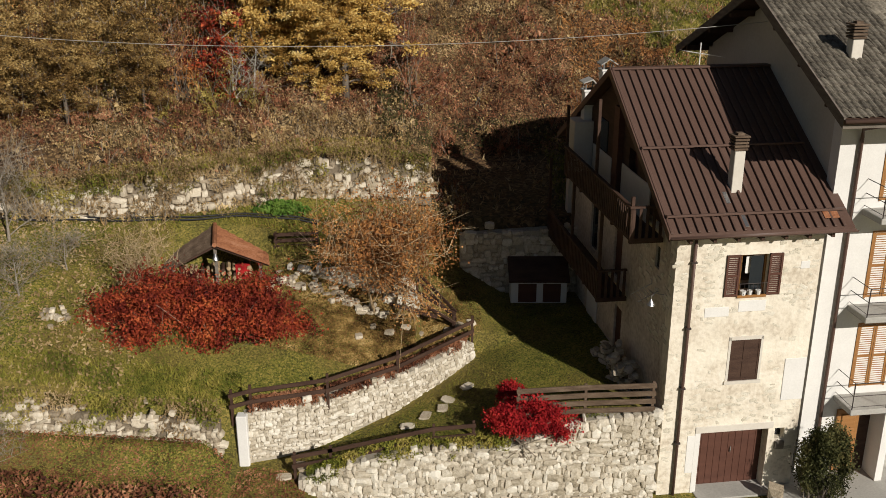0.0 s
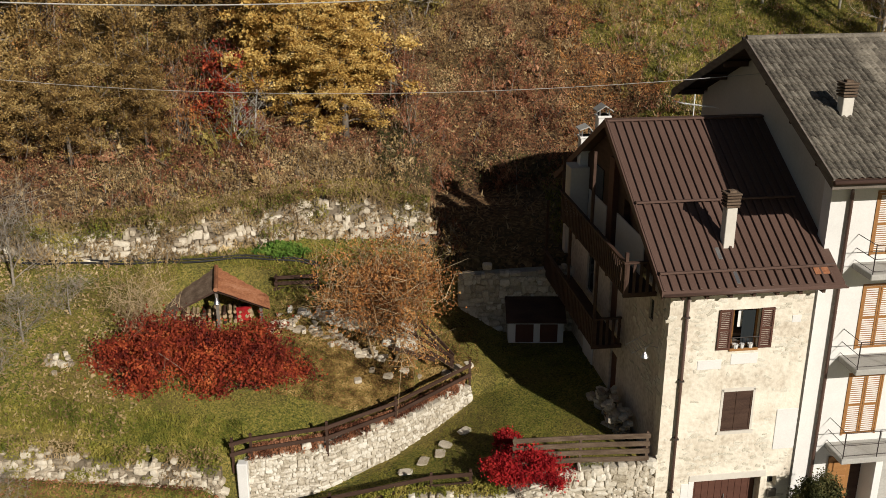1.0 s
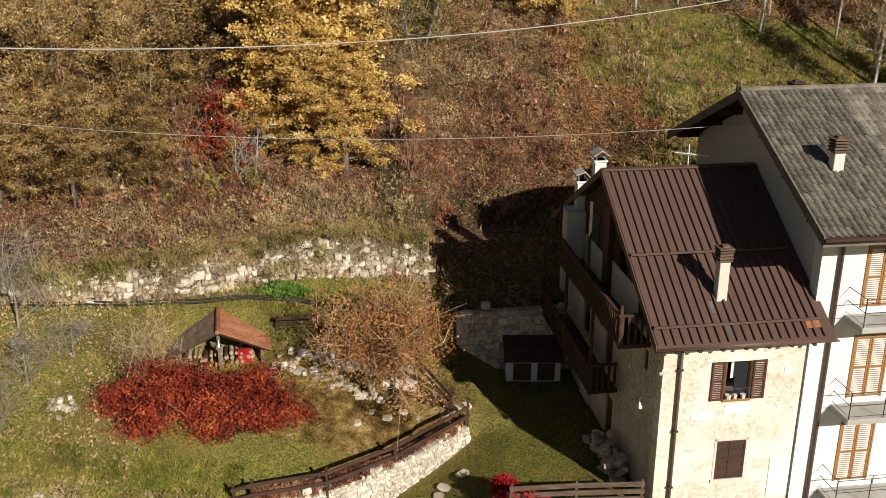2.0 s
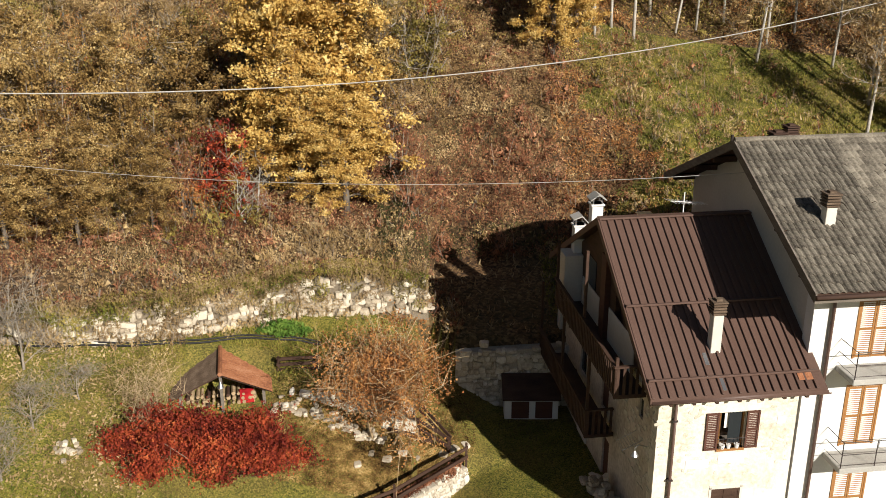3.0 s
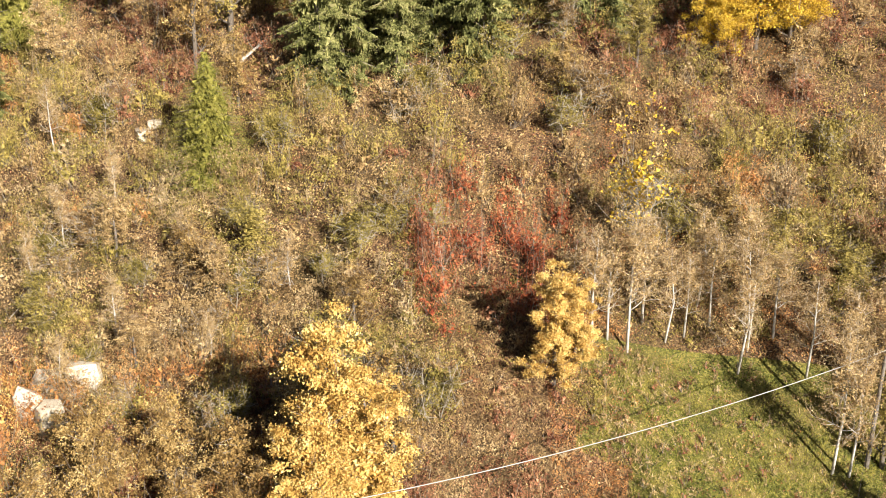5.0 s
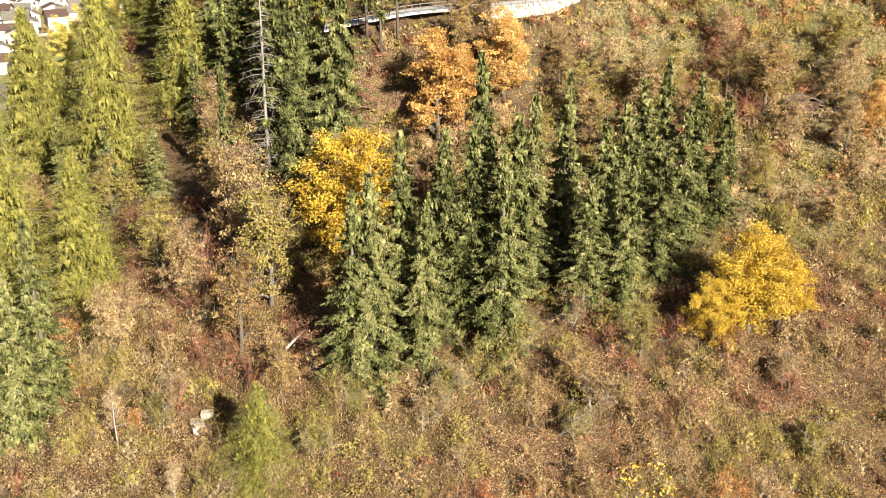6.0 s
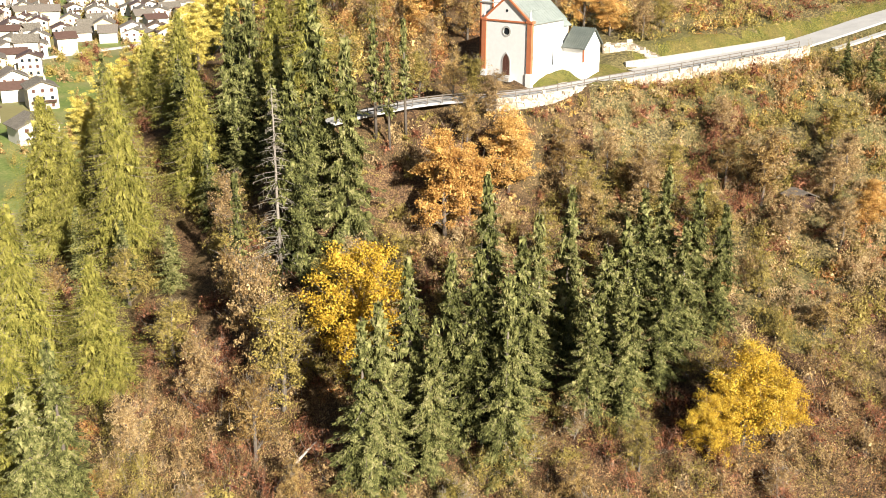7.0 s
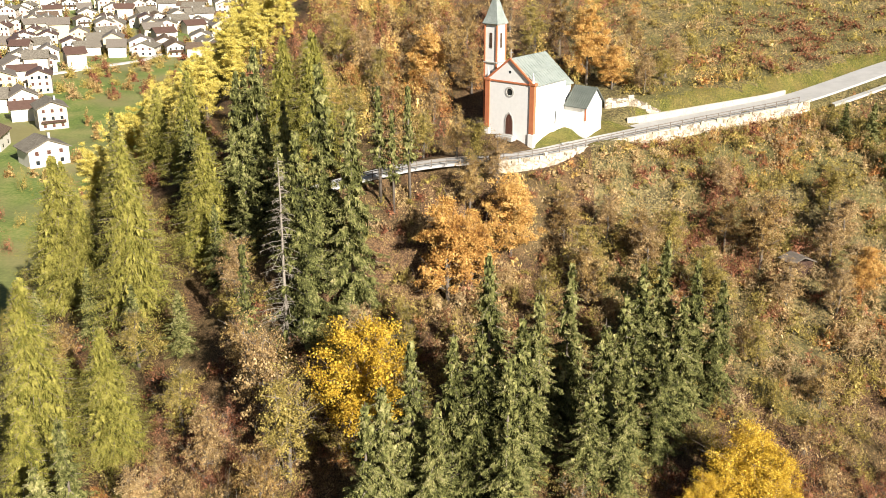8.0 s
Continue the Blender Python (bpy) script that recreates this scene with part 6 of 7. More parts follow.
stone_wall("garden_wall", "pale stone wall beside the garden shed", [(-6.3, 35.0, 2.3, 3.35), (-3.4, 34.75, 2.3, 3.4), (-1.2, 34.9, 2.1, 2.9)], 0.25, 100, 45)
stone_wall("yard_wall", "grey stone wall at the back of the shaded yard", [(0.7, 38.2, 1.1, 3.7), (3.5, 38.2, 1.1, 3.9), (6.9, 38.25, 1.1, 4.1)], 0.32, 150, 46)
def wall_weeds(line, n, material, label, seed, cut, over=0.35):
    """Weeds and grass that grow out of a wall's joints and hang over its top, in patches."""
    rng = np.random.default_rng(seed)
    pts = np.array(line, float)
    dist = np.concatenate([[0], np.cumsum(np.hypot(*np.diff(pts[:, :2], axis=0).T))])
    d = rng.uniform(0, dist[-1], n)
    x, y, z0, z1 = (np.interp(d, dist, pts[:, k]) for k in range(4))
    f = rng.random(n) ** 0.7 * (1 + over)
    patch_at = np.array([noise.noise(Vector((a * 0.8, b * 1.6, seed))) for a, b in zip(d, f)]) + 0.5 * (f - 0.6)
    keep = patch_at > cut
    p = np.stack([x, y - 0.12 + rng.normal(0, 0.08, n) + 0.3 * np.clip(f, 0, 1), z0 + (z1 - z0) * f], 1)[keep]
    v, q = joined([leaves(rng, p, 0.06, upright=0.4), sprigs(rng, p[::3], 0.28, 0.02)])
    tagged(part_mesh("wall_weeds", array_mesh("wall_weeds", v, q), material), label, "weeds", kind="stuff")


TERRACE_FACE = [(-24, 34.62, 4.75, 6.05), (-14, 36.07, 4.85, 6.3), (-10.9, 36.87, 4.95, 6.4), (-5.75, 38.92, 5.1, 6.7), (-3.2, 39.72, 5.0, 6.55), (-0.5, 40.02, 4.8, 6.2)]
LOW_FACE = [(-22, 27.95, 0.5, 1.6), (-14.3, 28.05, 0.35, 1.5), (-10.5, 28.15, -0.1, 1.1), (-7.4, 28.2, -0.5, 0.9)]
wall_weeds(TERRACE_FACE, 22000, "straw", "dry grass growing over the tumbled terrace wall", 71, 0.06, 0.5)
wall_weeds(TERRACE_FACE, 14000, "olive", "olive weeds growing over the tumbled terrace wall", 72, 0.12, 0.6)
wall_weeds(TERRACE_FACE, 12000, "blades", "green weeds in the terrace wall", 73, 0.22)
wall_weeds(LOW_FACE, 14000, "blades", "grass growing over the low garden wall", 74, 0.12)
wall_weeds(LOW_FACE, 8000, "straw", "dry grass growing over the low garden wall", 75, 0.15)
wall_weeds([(-6.5, 28.6, 0.85, 1.15), (-4.3, 29.15, 0.9, 1.2), (-1.65, 30.75, 1.0, 1.3), (1.15, 33.4, 1.15, 1.4)], 9000, "russet", "brown dry plants along the top of the curved wall", 76, -0.1)
wall_weeds([(-4.5, 27.45, -1.2, -0.8), (-1.55, 27.5, -0.25, 0.2), (2.2, 27.5, -0.1, 0.35)], 5000, "blades", "grass along the top of the retaining wall", 77, -0.1)
pier = part("wall_pier", boxes((-6.86, -6.5, 28.25, 28.6, -1.1, 0.82), bevel=0.03), "white")
tagged(pier, "white plastered end pier of the curved wall", "pier")


# ---------------------------------------------------------------- fences
def rail_between(bm, a, b, w, hgt):
    """A plank from a to b, on edge."""
    a, b = Vector(a), Vector(b)
    d = b - a
    m = Matrix.Translation(a) @ d.to_track_quat("X", "Z").to_matrix().to_4x4()
    box(bm, -0.08, d.length + 0.08, -w / 2, w / 2, -hgt / 2, hgt / 2, m)
    return bm


def fence(name, label, posts, heights, material, plank=0.14, post_h=1.05, post_w=0.09):
    f = thing(name, label, "fence")
    for x, y, z in posts:
        part("post", boxes((x - post_w / 2, x + post_w / 2, y - post_w / 2, y + post_w / 2, z - 0.3, z + post_h), bevel=0.008), material, f)
    for dz in heights:
        for (xa, ya, za), (xb, yb, zb) in zip(posts, posts[1:]):
            part("plank", rail_between(bmesh.new(), (xa, ya - 0.07, za + dz), (xb, yb - 0.07, zb + dz), 0.04, plank), material, f)
    return f


fence("garden_fence", "dark two-rail wooden fence along the curved wall", [(-7.0, 28.5, 0.65), (-6.4, 28.65, 0.75), (-3.9, 29.25, 0.85), (-1.6, 30.8, 0.95), (1.1, 33.45, 1.1)], (0.45, 0.85), "dark_wood")
fence("path_fence", "dark two-rail wooden fence along the garden path", [(-4.9, 27.75, -1.1), (-3.7, 27.75, -0.85), (-0.3, 27.75, -0.05), (1.0, 27.8, 0.05)], (0.4, 0.75), "dark_wood", post_h=0.9)
fence("board_fence", "weathered four-board wooden fence beside the house", [(2.45, 27.85, 0.98), (4.6, 27.85, 1.12), (6.75, 27.75, 1.25)], (0.2, 0.48, 0.76, 1.04), "worn_wood", plank=0.17, post_h=1.15)
fence("stair_rail", "broken dark wooden handrail beside the garden steps", [(-1.95, 34.75, 2.4), (-0.8, 34.4, 1.95), (0.4, 34.0, 1.35)], (0.35, 0.7), "dark_wood", post_h=0.75)
fence("stair_rail", "broken dark wooden handrail beside the garden steps", [(-1.0, 35.2, 2.5), (0.45, 34.1, 1.35)], (0.45, 0.75), "dark_wood", post_h=0.75)
fence("shed_fence", "short dark plank fence behind the shed", [(-6.6, 36.2, 3.7), (-5.0, 36.4, 3.7)], (0.25, 0.5, 0.75), "dark_wood", post_h=0.85)
steps = thing("plank_step", "fallen plank across the garden steps", "plank")
part("plank", rail_between(bmesh.new(), (-1.95, 34.3, 2.28), (-0.3, 34.1, 1.85), 0.16, 0.12), "dark_wood", steps)


# ---------------------------------------------------------------- garden things
def shed():
    s = thing("wood_shed", "small open wood shed with a rusty sheet roof", "shed")
    zf = 2.5
    x0, x1, xm, y0, y1 = -10.2, -6.95, -8.6, 34.7, 36.7
    for x, y in ((x0, y0), (x1, y0), (xm, y0), (x0, y1), (x1, y1)):
        part("post", boxes((x - 0.06, x + 0.06, y - 0.06, y + 0.06, zf, 3.75 if x != xm else 4.45)), "grey_wood", s)
    part("back_wall", boxes((x0, x1, y1 - 0.03, y1 + 0.03, zf, 4.0)), "dark_wood", s)
    part("side_wall", boxes((x0 - 0.03, x0 + 0.03, y0, y1, zf, 3.65)), "dark_wood", s)
    for side, mat_name in ((-1, "worn_wood"), (1, "rust")):
        bm = bmesh.new()
        n = 28
        run = 2.0
        top, bot = [], []
        for k in range(n + 1):
            y = 34.35 + 2.5 * k / n
            wob = 0.018 * (1 if k % 2 else -1)
            ux = xm + side * run
            top.append([bm.verts.new((xm, y, 4.67 + wob)), bm.verts.new((ux, y, 3.72 + wob))])
            bot.append([bm.verts.new((xm, y, 4.655 + wob)), bm.verts.new((ux, y, 3.705 + wob))])
        for k in range(n):
            bm.faces.new((top[k][0], top[k][1], top[k + 1][1], top[k + 1][0]))
            bm.faces.new((bot[k][1], bot[k][0], bot[k + 1][0], bot[k + 1][1]))
        part("roof_sheet", bm, mat_name, s, "rusty corrugated sheet" if side > 0 else "grey-brown corrugated sheet")
    part("ridge_cap", tubes(([(xm, 34.33, 4.66), (xm, 36.88, 4.66)], 0.09), n=8), "rust", s)
    part("beam", rail_between(bmesh.new(), (xm - 1.9, 34.5, 3.69), (xm, 34.5, 4.57), 0.06, 0.12), "dark_wood", s)
    part("beam", rail_between(bmesh.new(), (xm, 34.5, 4.57), (xm + 1.9, 34.5, 3.69), 0.06, 0.12), "dark_wood", s)
    lamp = part("lamp", tubes(([(xm, 34.42, 4.3), (xm, 34.38, 4.15), (xm, 34.36, 4.05)], [0.03, 0.1, 0.12]), n=10), "zinc", s)
    bm = boxes((-7.9, -7.35, 34.9, 35.0, 3.0, 3.6))
    part("red_cloth", bm, "scarlet", s)
    pile = thing("log_pile", "stack of split firewood inside the shed", "firewood")
    rng = np.random.default_rng(7)
    for k in range(42):
        col, row = k % 14, k // 14
        x = x0 + 0.25 + col * 0.2 + rng.normal(0, 0.02)
        z = zf + 0.55 + row * 0.2 + rng.normal(0, 0.02)
        part("log", tubes(([(x, 34.9 + rng.normal(0, 0.03), z), (x, 35.6, z)], 0.085 * rng.uniform(0.6, 1.15)), n=6), "tan_twig" if k % 4 else "dark_wood", pile)
    turn = Matrix.Translation((xm, 34.4, 0)) @ Matrix.Rotation(math.radians(12), 4, "Z") @ Matrix.Translation((-xm, -34.4, 0))
    for t in (s, pile):
        t.matrix_world = turn @ t.matrix_world


shed()


def lumpy_bush(name, label, category, centre, radii, count, leaf, material, seed, stem=14):
    rng = np.random.default_rng(seed)
    t = thing(name, label, category)
    c, r = np.array(centre), np.array(radii)
    lumps = rng.normal(size=(46, 3))
    lumps /= np.linalg.norm(lumps, axis=1, keepdims=True)
    if name != "tub_shrub":
        lumps[:, 2] = np.abs(lumps[:, 2]) * 1.3 - 0.35
    lumps = c + lumps * r * rng.uniform(0.5, 0.95, (46, 1))
    p = lumps[rng.integers(0, 46, count)] + rng.normal(0, 1, (count, 3)) * r * np.array([0.12, 0.17, 0.13])
    foot = ground(p[:, 0], p[:, 1]) if name != "tub_shrub" else np.full(count, centre[2] - radii[2])
    p[:, 2] = np.maximum(p[:, 2], foot + 0.05)
    v, q = leaves(rng, p, leaf, lengthen=1.3)
    part_mesh("foliage", array_mesh("foliage", v, q), material, t)
    a = c + rng.normal(0, 0.3, (stem * 6, 3)) * r * np.array([1, 1, 0]) - np.array([0, 0, r[2] + 0.3])
    v, q = strips(rng, a, p[rng.integers(0, count, stem * 6)], 0.035)
    part_mesh("stem_work", array_mesh("stem_work", v, q), "twig", t)["kind"] = "stuff"
    return t


lumpy_bush("barberry_bush", "broad dark red and orange autumn bush in the garden", "bush", (-8.7, 31.7, 2.9), (3.7, 1.3, 2.0), 50000, 0.078, "red", 61, 30)
lumpy_bush("scarlet_bush", "bright scarlet bush above the stone wall", "bush", (2.85, 27.75, 0.95), (1.45, 0.75, 0.85), 17000, 0.062, "scarlet", 62)
lumpy_bush("scarlet_bush", "small bright scarlet bush on the lawn", "bush", (2.3, 28.9, 1.35), (0.55, 0.4, 0.5), 3000, 0.06, "scarlet", 63)
lumpy_bush("tub_shrub", "round dark green evergreen shrub beside the doorway", "shrub", (12.35, 27.25, -0.3), (0.95, 0.85, 1.35), 17000, 0.062, "green", 64)
lumpy_bush("green_bush", "low green leafy plants below the terrace wall", "plants", (-6.6, 38.0, 4.9), (1.3, 0.5, 0.35), 3000, 0.1, "lush", 65)

hazel = broadleaf("hazel_tree", "many-stemmed bare tree with brown and orange leaves in the garden", 121, 4.9, 2.9, "russet_orange", 15000, 0.066, bark="tan_twig", crown_from=0.3, stems=4, twigs=1100, fill=0.9, slim=0.9, twig=0.016, depth=2)
hazel.matrix_world = Matrix.Translation((-2.2, 34.0, 1.9)) @ Matrix.Scale(1.1, 4)
pale = broadleaf("pale_shrub", "leafless pale shrub beside the shed", 122, 3.0, 2.0, None, 0, 0.1, bark="tan_twig", crown_from=0.15, stems=5, twigs=500, category="shrub", slim=0.6, twig=0.014, depth=2)
pale.matrix_world = Matrix.Translation((-11.1, 33.0, gz(-11.1, 33.0)))
grey = [broadleaf("bare_tree", "leafless grey fruit tree at the garden's edge", 123 + k, 4.2, 2.2, None, 0, 0.1, bark="grey_bark", crown_from=0.25, twigs=500, slim=0.6, twig=0.018, depth=2) for k in range(2)]
plant(grey, [4.2, 4.2], [(-16.4, 34.6, 4.4), (-15.6, 30.0, 2.6), (-13.9, 33.6, 2.0), (-15.2, 32.2, 2.3), (-14.6, 27.0, 1.8)], "bare fruit trees", 12)
red_small = broadleaf("red_tree", "small dark red tree on the slope", 126, 3.2, 1.4, "red", 4200, 0.085, crown_from=0.1)
plant([red_small], [3.2], [(-9.9, 43.2, 4.2)], "", 13)
snag = broadleaf("dead_tree", "dead pale tree with bare branches", 127, 5.0, 1.3, None, 0, 0.1, bark="pale_bark", crown_from=0.3, stems=3, twigs=160, slim=0.55, twig=0.025, twig_bark="grey_bark")
plant([snag], [5.0], [(-8.6, 42.6, 5.0)], "", 14)

# loose stones in the garden
rng = np.random.default_rng(71)
protos = [stone_mesh(rng, "field_stone") for k in range(6)]


def boulder(x, y, sx, sy, sz, k, label="pale loose stone lying in the grass", material=None):
    ob = new("loose_stone", protos[k % 6])
    ob.matrix_world = Matrix.Translation((x, y, gz(x, y) + sz * 0.18)) @ Matrix.Rotation(k * 1.3, 4, "Z") @ Matrix.Diagonal((sx, sy, sz, 1))
    return tagged(ob, label, "stone", "loose stones")


for k in range(26):
    boulder(-13.7 + rng.normal(0, 0.32), 31.5 + rng.normal(0, 0.18), *rng.uniform(0.08, 0.3, 2), rng.uniform(0.06, 0.2), k)
for k, (x, y) in enumerate(((-2.0, 33.0), (-1.4, 33.4), (-0.9, 33.7), (0.6, 34.2), (1.1, 34.5), (-3.1, 32.5), (-2.6, 33.1), (0.2, 33.9))):
    boulder(x, y, rng.uniform(0.25, 0.5), rng.uniform(0.2, 0.4), 0.16, k)
for k, (x, y) in enumerate(((-1.2, 29.3), (-0.6, 29.8), (0.2, 30.6), (0.9, 31.2), (-4.7, 27.9), (-5.3, 27.75), (0.0, 30.1))):
    boulder(x, y, 0.55, 0.4, 0.1, k, "flat stepping stone in the grass")
# pale rocks on the slope
for k, (x, y, sx, sz) in enumerate(((-24.9, 58.6, 2.2, 3.0), (-27.0, 57.6, 2.0, 3.2), (-27.4, 55.6, 1.9, 3.0), (-25.6, 54.4, 1.7, 2.8), (-27.0, 82.5, 2.0, 1.0), (-26.3, 83.6, 1.3, 0.8), (-24.0, 63.5, 0.8, 0.5))):
    ob = boulder(x, y, sx, sx * 0.7, sz, k, "large pale rock on the hillside")

slab = part("garden_slab", boxes((-2.3, -0.9, 34.3, 34.75, 1.7, 2.55), bevel=0.04), "pale_stone")
tagged(slab, "pale plastered block beside the garden steps", "wall block")
for k in range(60):
    f = k / 59
    boulder(-6.6 + 4.4 * f + rng.normal(0, 0.15), 34.6 - 0.9 * f + rng.normal(0, 0.2), rng.uniform(0.12, 0.42), rng.uniform(0.12, 0.32), rng.uniform(0.1, 0.28), k, "pale rubble stone on the garden bank")
# water hoses along the terrace
for off, r in ((0.0, 0.045), (0.14, 0.04)):
    xs = np.linspace(-17, -5.0, 30)
    ys = np.interp(xs, [-17, -15.5, -12.4, -10.46, -8.1, -6.3, -5], [35.6, 35.8, 36.3, 36.7, 37.3, 37.5, 37.5]) + off + 0.03 * np.sin(xs * 2.1)
    hose = part("water_hose", tubes(([(x, y, gz(x, y) + 0.1) for x, y in zip(xs, ys)], r), n=6), "black", None, smooth=True)
    tagged(hose, "black plastic water hose lying along the terrace", "hose")

# hutch and yard things
hutch = thing("hutch", "low white-framed hutch with two brown doors in the yard", "hutch")
part("body", boxes((2.8, 5.1, 37.05, 38.0, 1.1, 2.12)), "white", hutch)
for a, b in ((3.1, 3.85), (4.12, 4.85)):
    part("door", boxes((a, b, 37.02, 37.06, 1.2, 2.0)), "brown_wood", hutch)
part("roof", prism(bmesh.new(), [(36.9, 2.1), (38.1, 2.75), (38.1, 2.82), (36.9, 2.17)], 2.7, 5.2, FLIP), "dark_wood", hutch)
pile = thing("stone_pile", "rough pile of stones and logs against the house", "pile")
for k in range(110):
    v, u, z = rng.uniform(1.6, 5.0), rng.uniform(-0.75, -0.12), rng.uniform(0, 1.15)
    if z > 1.5 * (1 - abs(v - 3.1) / 2.4):
        continue
    p = HOUSE @ Vector((u, v, 1.1 + z))
    o = new("stone", protos[k % 6])
    o.parent = pile
    o.matrix_local = Matrix.Translation(p) @ Matrix.Rotation(rng.uniform(0, 6), 4, "Z") @ Matrix.Diagonal((rng.uniform(0.18, 0.5), rng.uniform(0.15, 0.3), rng.uniform(0.08, 0.2), 1))
# forecourt
court = part("pavement", boxes((3.9, 18, -9, 0.62, -1.95, -1.72), m=HOUSE), "concrete")
tagged(court, "grey concrete forecourt in front of the houses", "pavement", kind="structure")
kerb = part("kerb", boxes((3.75, 3.95, -9, -0.6, -1.9, -1.55), m=HOUSE, bevel=0.02), "concrete")
tagged(kerb, "low concrete kerb at the forecourt's edge", "kerb", kind="structure")
rock = boulder(10.95, 27.35, 0.5, 0.4, 0.9, 2, "upright boundary stone beside the garage")


# ---------------------------------------------------------------- cables
def cable(label, pts, r, material):
    c = part("power_cable", tubes((pts, r), n=5), material, None)
    tagged(c, label, "cable")


def sagging(a, b, sag, n=40):
    a, b = Vector(a), Vector(b)
    return [a.lerp(b, k / n) - Vector((0, 0, 4 * sag * (k / n) * (1 - k / n))) for k in range(n + 1)]


cable("thick pale overhead power cable", sagging((-34, 32.55, 17.04), (26.5, 54.9, 17.5), 2.84), 0.028, "concrete")
cable("thin overhead cable to the house gable", sagging((-36, 42.73, 13.6), (11.25, 34.36, 12.89), 1.68), 0.012, "concrete")
cable("thin overhead cable from the house roof", sagging((19, 40, 13.6), (32, 66, 21), 0.6), 0.01, "rail")
pole = part("utility_pole", tubes(([(26.5, 54.95, 6), (26.5, 54.95, 18.0)], [0.16, 0.11]), n=10), "grey_wood", None)
tagged(pole, "wooden utility pole at the edge of the meadow", "pole")

# ---------------------------------------------------------------- church and road
def church():
    t = thing("church", "small white hilltop church with red corner pilasters and a green roof", "church", pose(4.38 - 0.52, 148.19 - 0.36, 59.6, 0, 0, -36.87))
    holes = [(-0.62, 0.62, 0.2, 2.6), (-0.5, 0.5, 6.1, 7.1)]
    bm = holed(bmesh.new(), -4.1, 4.1, -1.5, 8.2, 0, 0.5, holes)
    prism(bm, [(-4.1, 8.2), (4.1, 8.2), (0, 11.5)], 0.0, 0.5)
    part("facade", bm, "white", t, "white gabled church front")
    part("nave_wall", boxes((3.6, 4.1, 0.5, 9.2, -1.5, 8.2), (-4.1, -3.6, 0.5, 9.2, -1.5, 8.2), (-3.6, 3.6, 8.8, 9.2, -1.5, 8.2)), "white", t)
    bm = bmesh.new()
    prism(bm, [(-4.1, 8.2), (4.1, 8.2), (0, 11.4)], 8.8, 9.2)
    part("back_gable", bm, "white", t)
    bm = bmesh.new()
    prism(bm, [(-4.5, 7.95), (0, 11.62), (4.5, 7.95), (4.5, 7.8), (0, 11.46), (-4.5, 7.8)], 0.45, 9.6)
    roof = part("roof", bm, "copper", t, "green standing-seam metal roof")
    for side in (-1, 1):
        for k in range(14):
            y = 0.7 + 0.66 * k
            bm = rail_between(bmesh.new(), (side * 0.05, y, 11.63), (side * 4.48, y, 8.0), 0.05, 0.06)
            part("seam", bm, "copper", roof)
    part("snow_bar", boxes((2.7, 2.76, 0.5, 9.5, 9.52, 9.6)), "copper", roof)
    for x in (-4.1, 4.1):
        part("pilaster", boxes((x - 0.42, x + 0.42, -0.14, 0.42, 0.7, 8.0), bevel=0.03), "red_paint", t, "orange-red pilaster")
        part("plinth", boxes((x - 0.5, x + 0.5, -0.2, 0.5, -1.5, 0.7), bevel=0.03), "white", t)
        part("pilaster_cap", boxes((x - 0.6, x + 0.6, -0.22, 0.6, 8.0, 8.35), bevel=0.04), "red_paint", t)
        part("pinnacle", tubes(([(x, 0.15, 8.35), (x, 0.15, 9.0), (x, 0.15, 9.9)], [0.22, 0.16, 0.02]), n=8), "white", t)
    for side in (-1, 1):
        part("gable_moulding", rail_between(bmesh.new(), (side * 4.3, -0.08, 8.15), (0, -0.08, 11.6), 0.3, 0.26), "red_paint", t)
    part("cornice", boxes((-4.2, 4.2, -0.12, 0.02, 7.95, 8.22), bevel=0.03), "red_paint", t)
    part("cross", boxes((-0.05, 0.05, 0.1, 0.2, 11.5, 13.0), (-0.35, 0.35, 0.1, 0.2, 12.45, 12.55)), "concrete", t)
    # doorway with a pointed head
    d = part("church_door", prism(bmesh.new(), [(-0.62, 0.15), (0.62, 0.15), (0.62, 2.2), (0.42, 2.85), (0, 3.35), (-0.42, 2.85), (-0.62, 2.2)], -0.03, 0.25), "brown_wood", t, "brown pointed church door")
    part("door_frame", prism(bmesh.new(), [(-0.8, 0.1), (-0.64, 0.1), (-0.64, 2.2), (-0.44, 2.87), (0, 3.37), (0.44, 2.87), (0.64, 2.2), (0.64, 0.1), (0.8, 0.1), (0.8, 2.25), (0.55, 3.0), (0, 3.6), (-0.55, 3.0), (-0.8, 2.25)], -0.06, 0.02), "concrete", d)
    for z in (0.6, 1.4, 2.2):
        part("door_panel", boxes((-0.5, -0.06, -0.06, -0.02, z - 0.25, z + 0.35), (0.06, 0.5, -0.06, -0.02, z - 0.25, z + 0.35)), "brown_wood", d)
    part("door_steps", boxes((-1.5, 1.5, -1.4, 0, -0.6, 0.02), (-1.2, 1.2, -0.9, 0, 0.02, 0.15)), "concrete", t)
    ring = bmesh.new()
    for k in range(20):
        a, b = 2 * math.pi * k / 20, 2 * math.pi * (k + 1) / 20
        q = [ring.verts.new((r * math.cos(x), -0.05, 6.6 + r * math.sin(x))) for r, x in ((0.55, a), (0.8, a), (0.8, b), (0.55, b))]
        ring.faces.new(q)
    bmesh.ops.remove_doubles(ring, verts=ring.verts, dist=0.001)
    bmesh.ops.solidify(ring, geom=ring.faces[:], thickness=0.1)
    w = part("round_window", ring, "concrete", t, "round window with a pale frame")
    part("pane", tubes(([(0, 0.05, 6.6), (0, 0.1, 6.6)], 0.6), n=20), "glass", w)
    part("attic_opening", tubes(([(0, -0.02, 9.6), (0, 0.1, 9.6)], 0.22), n=12), "glass", t)
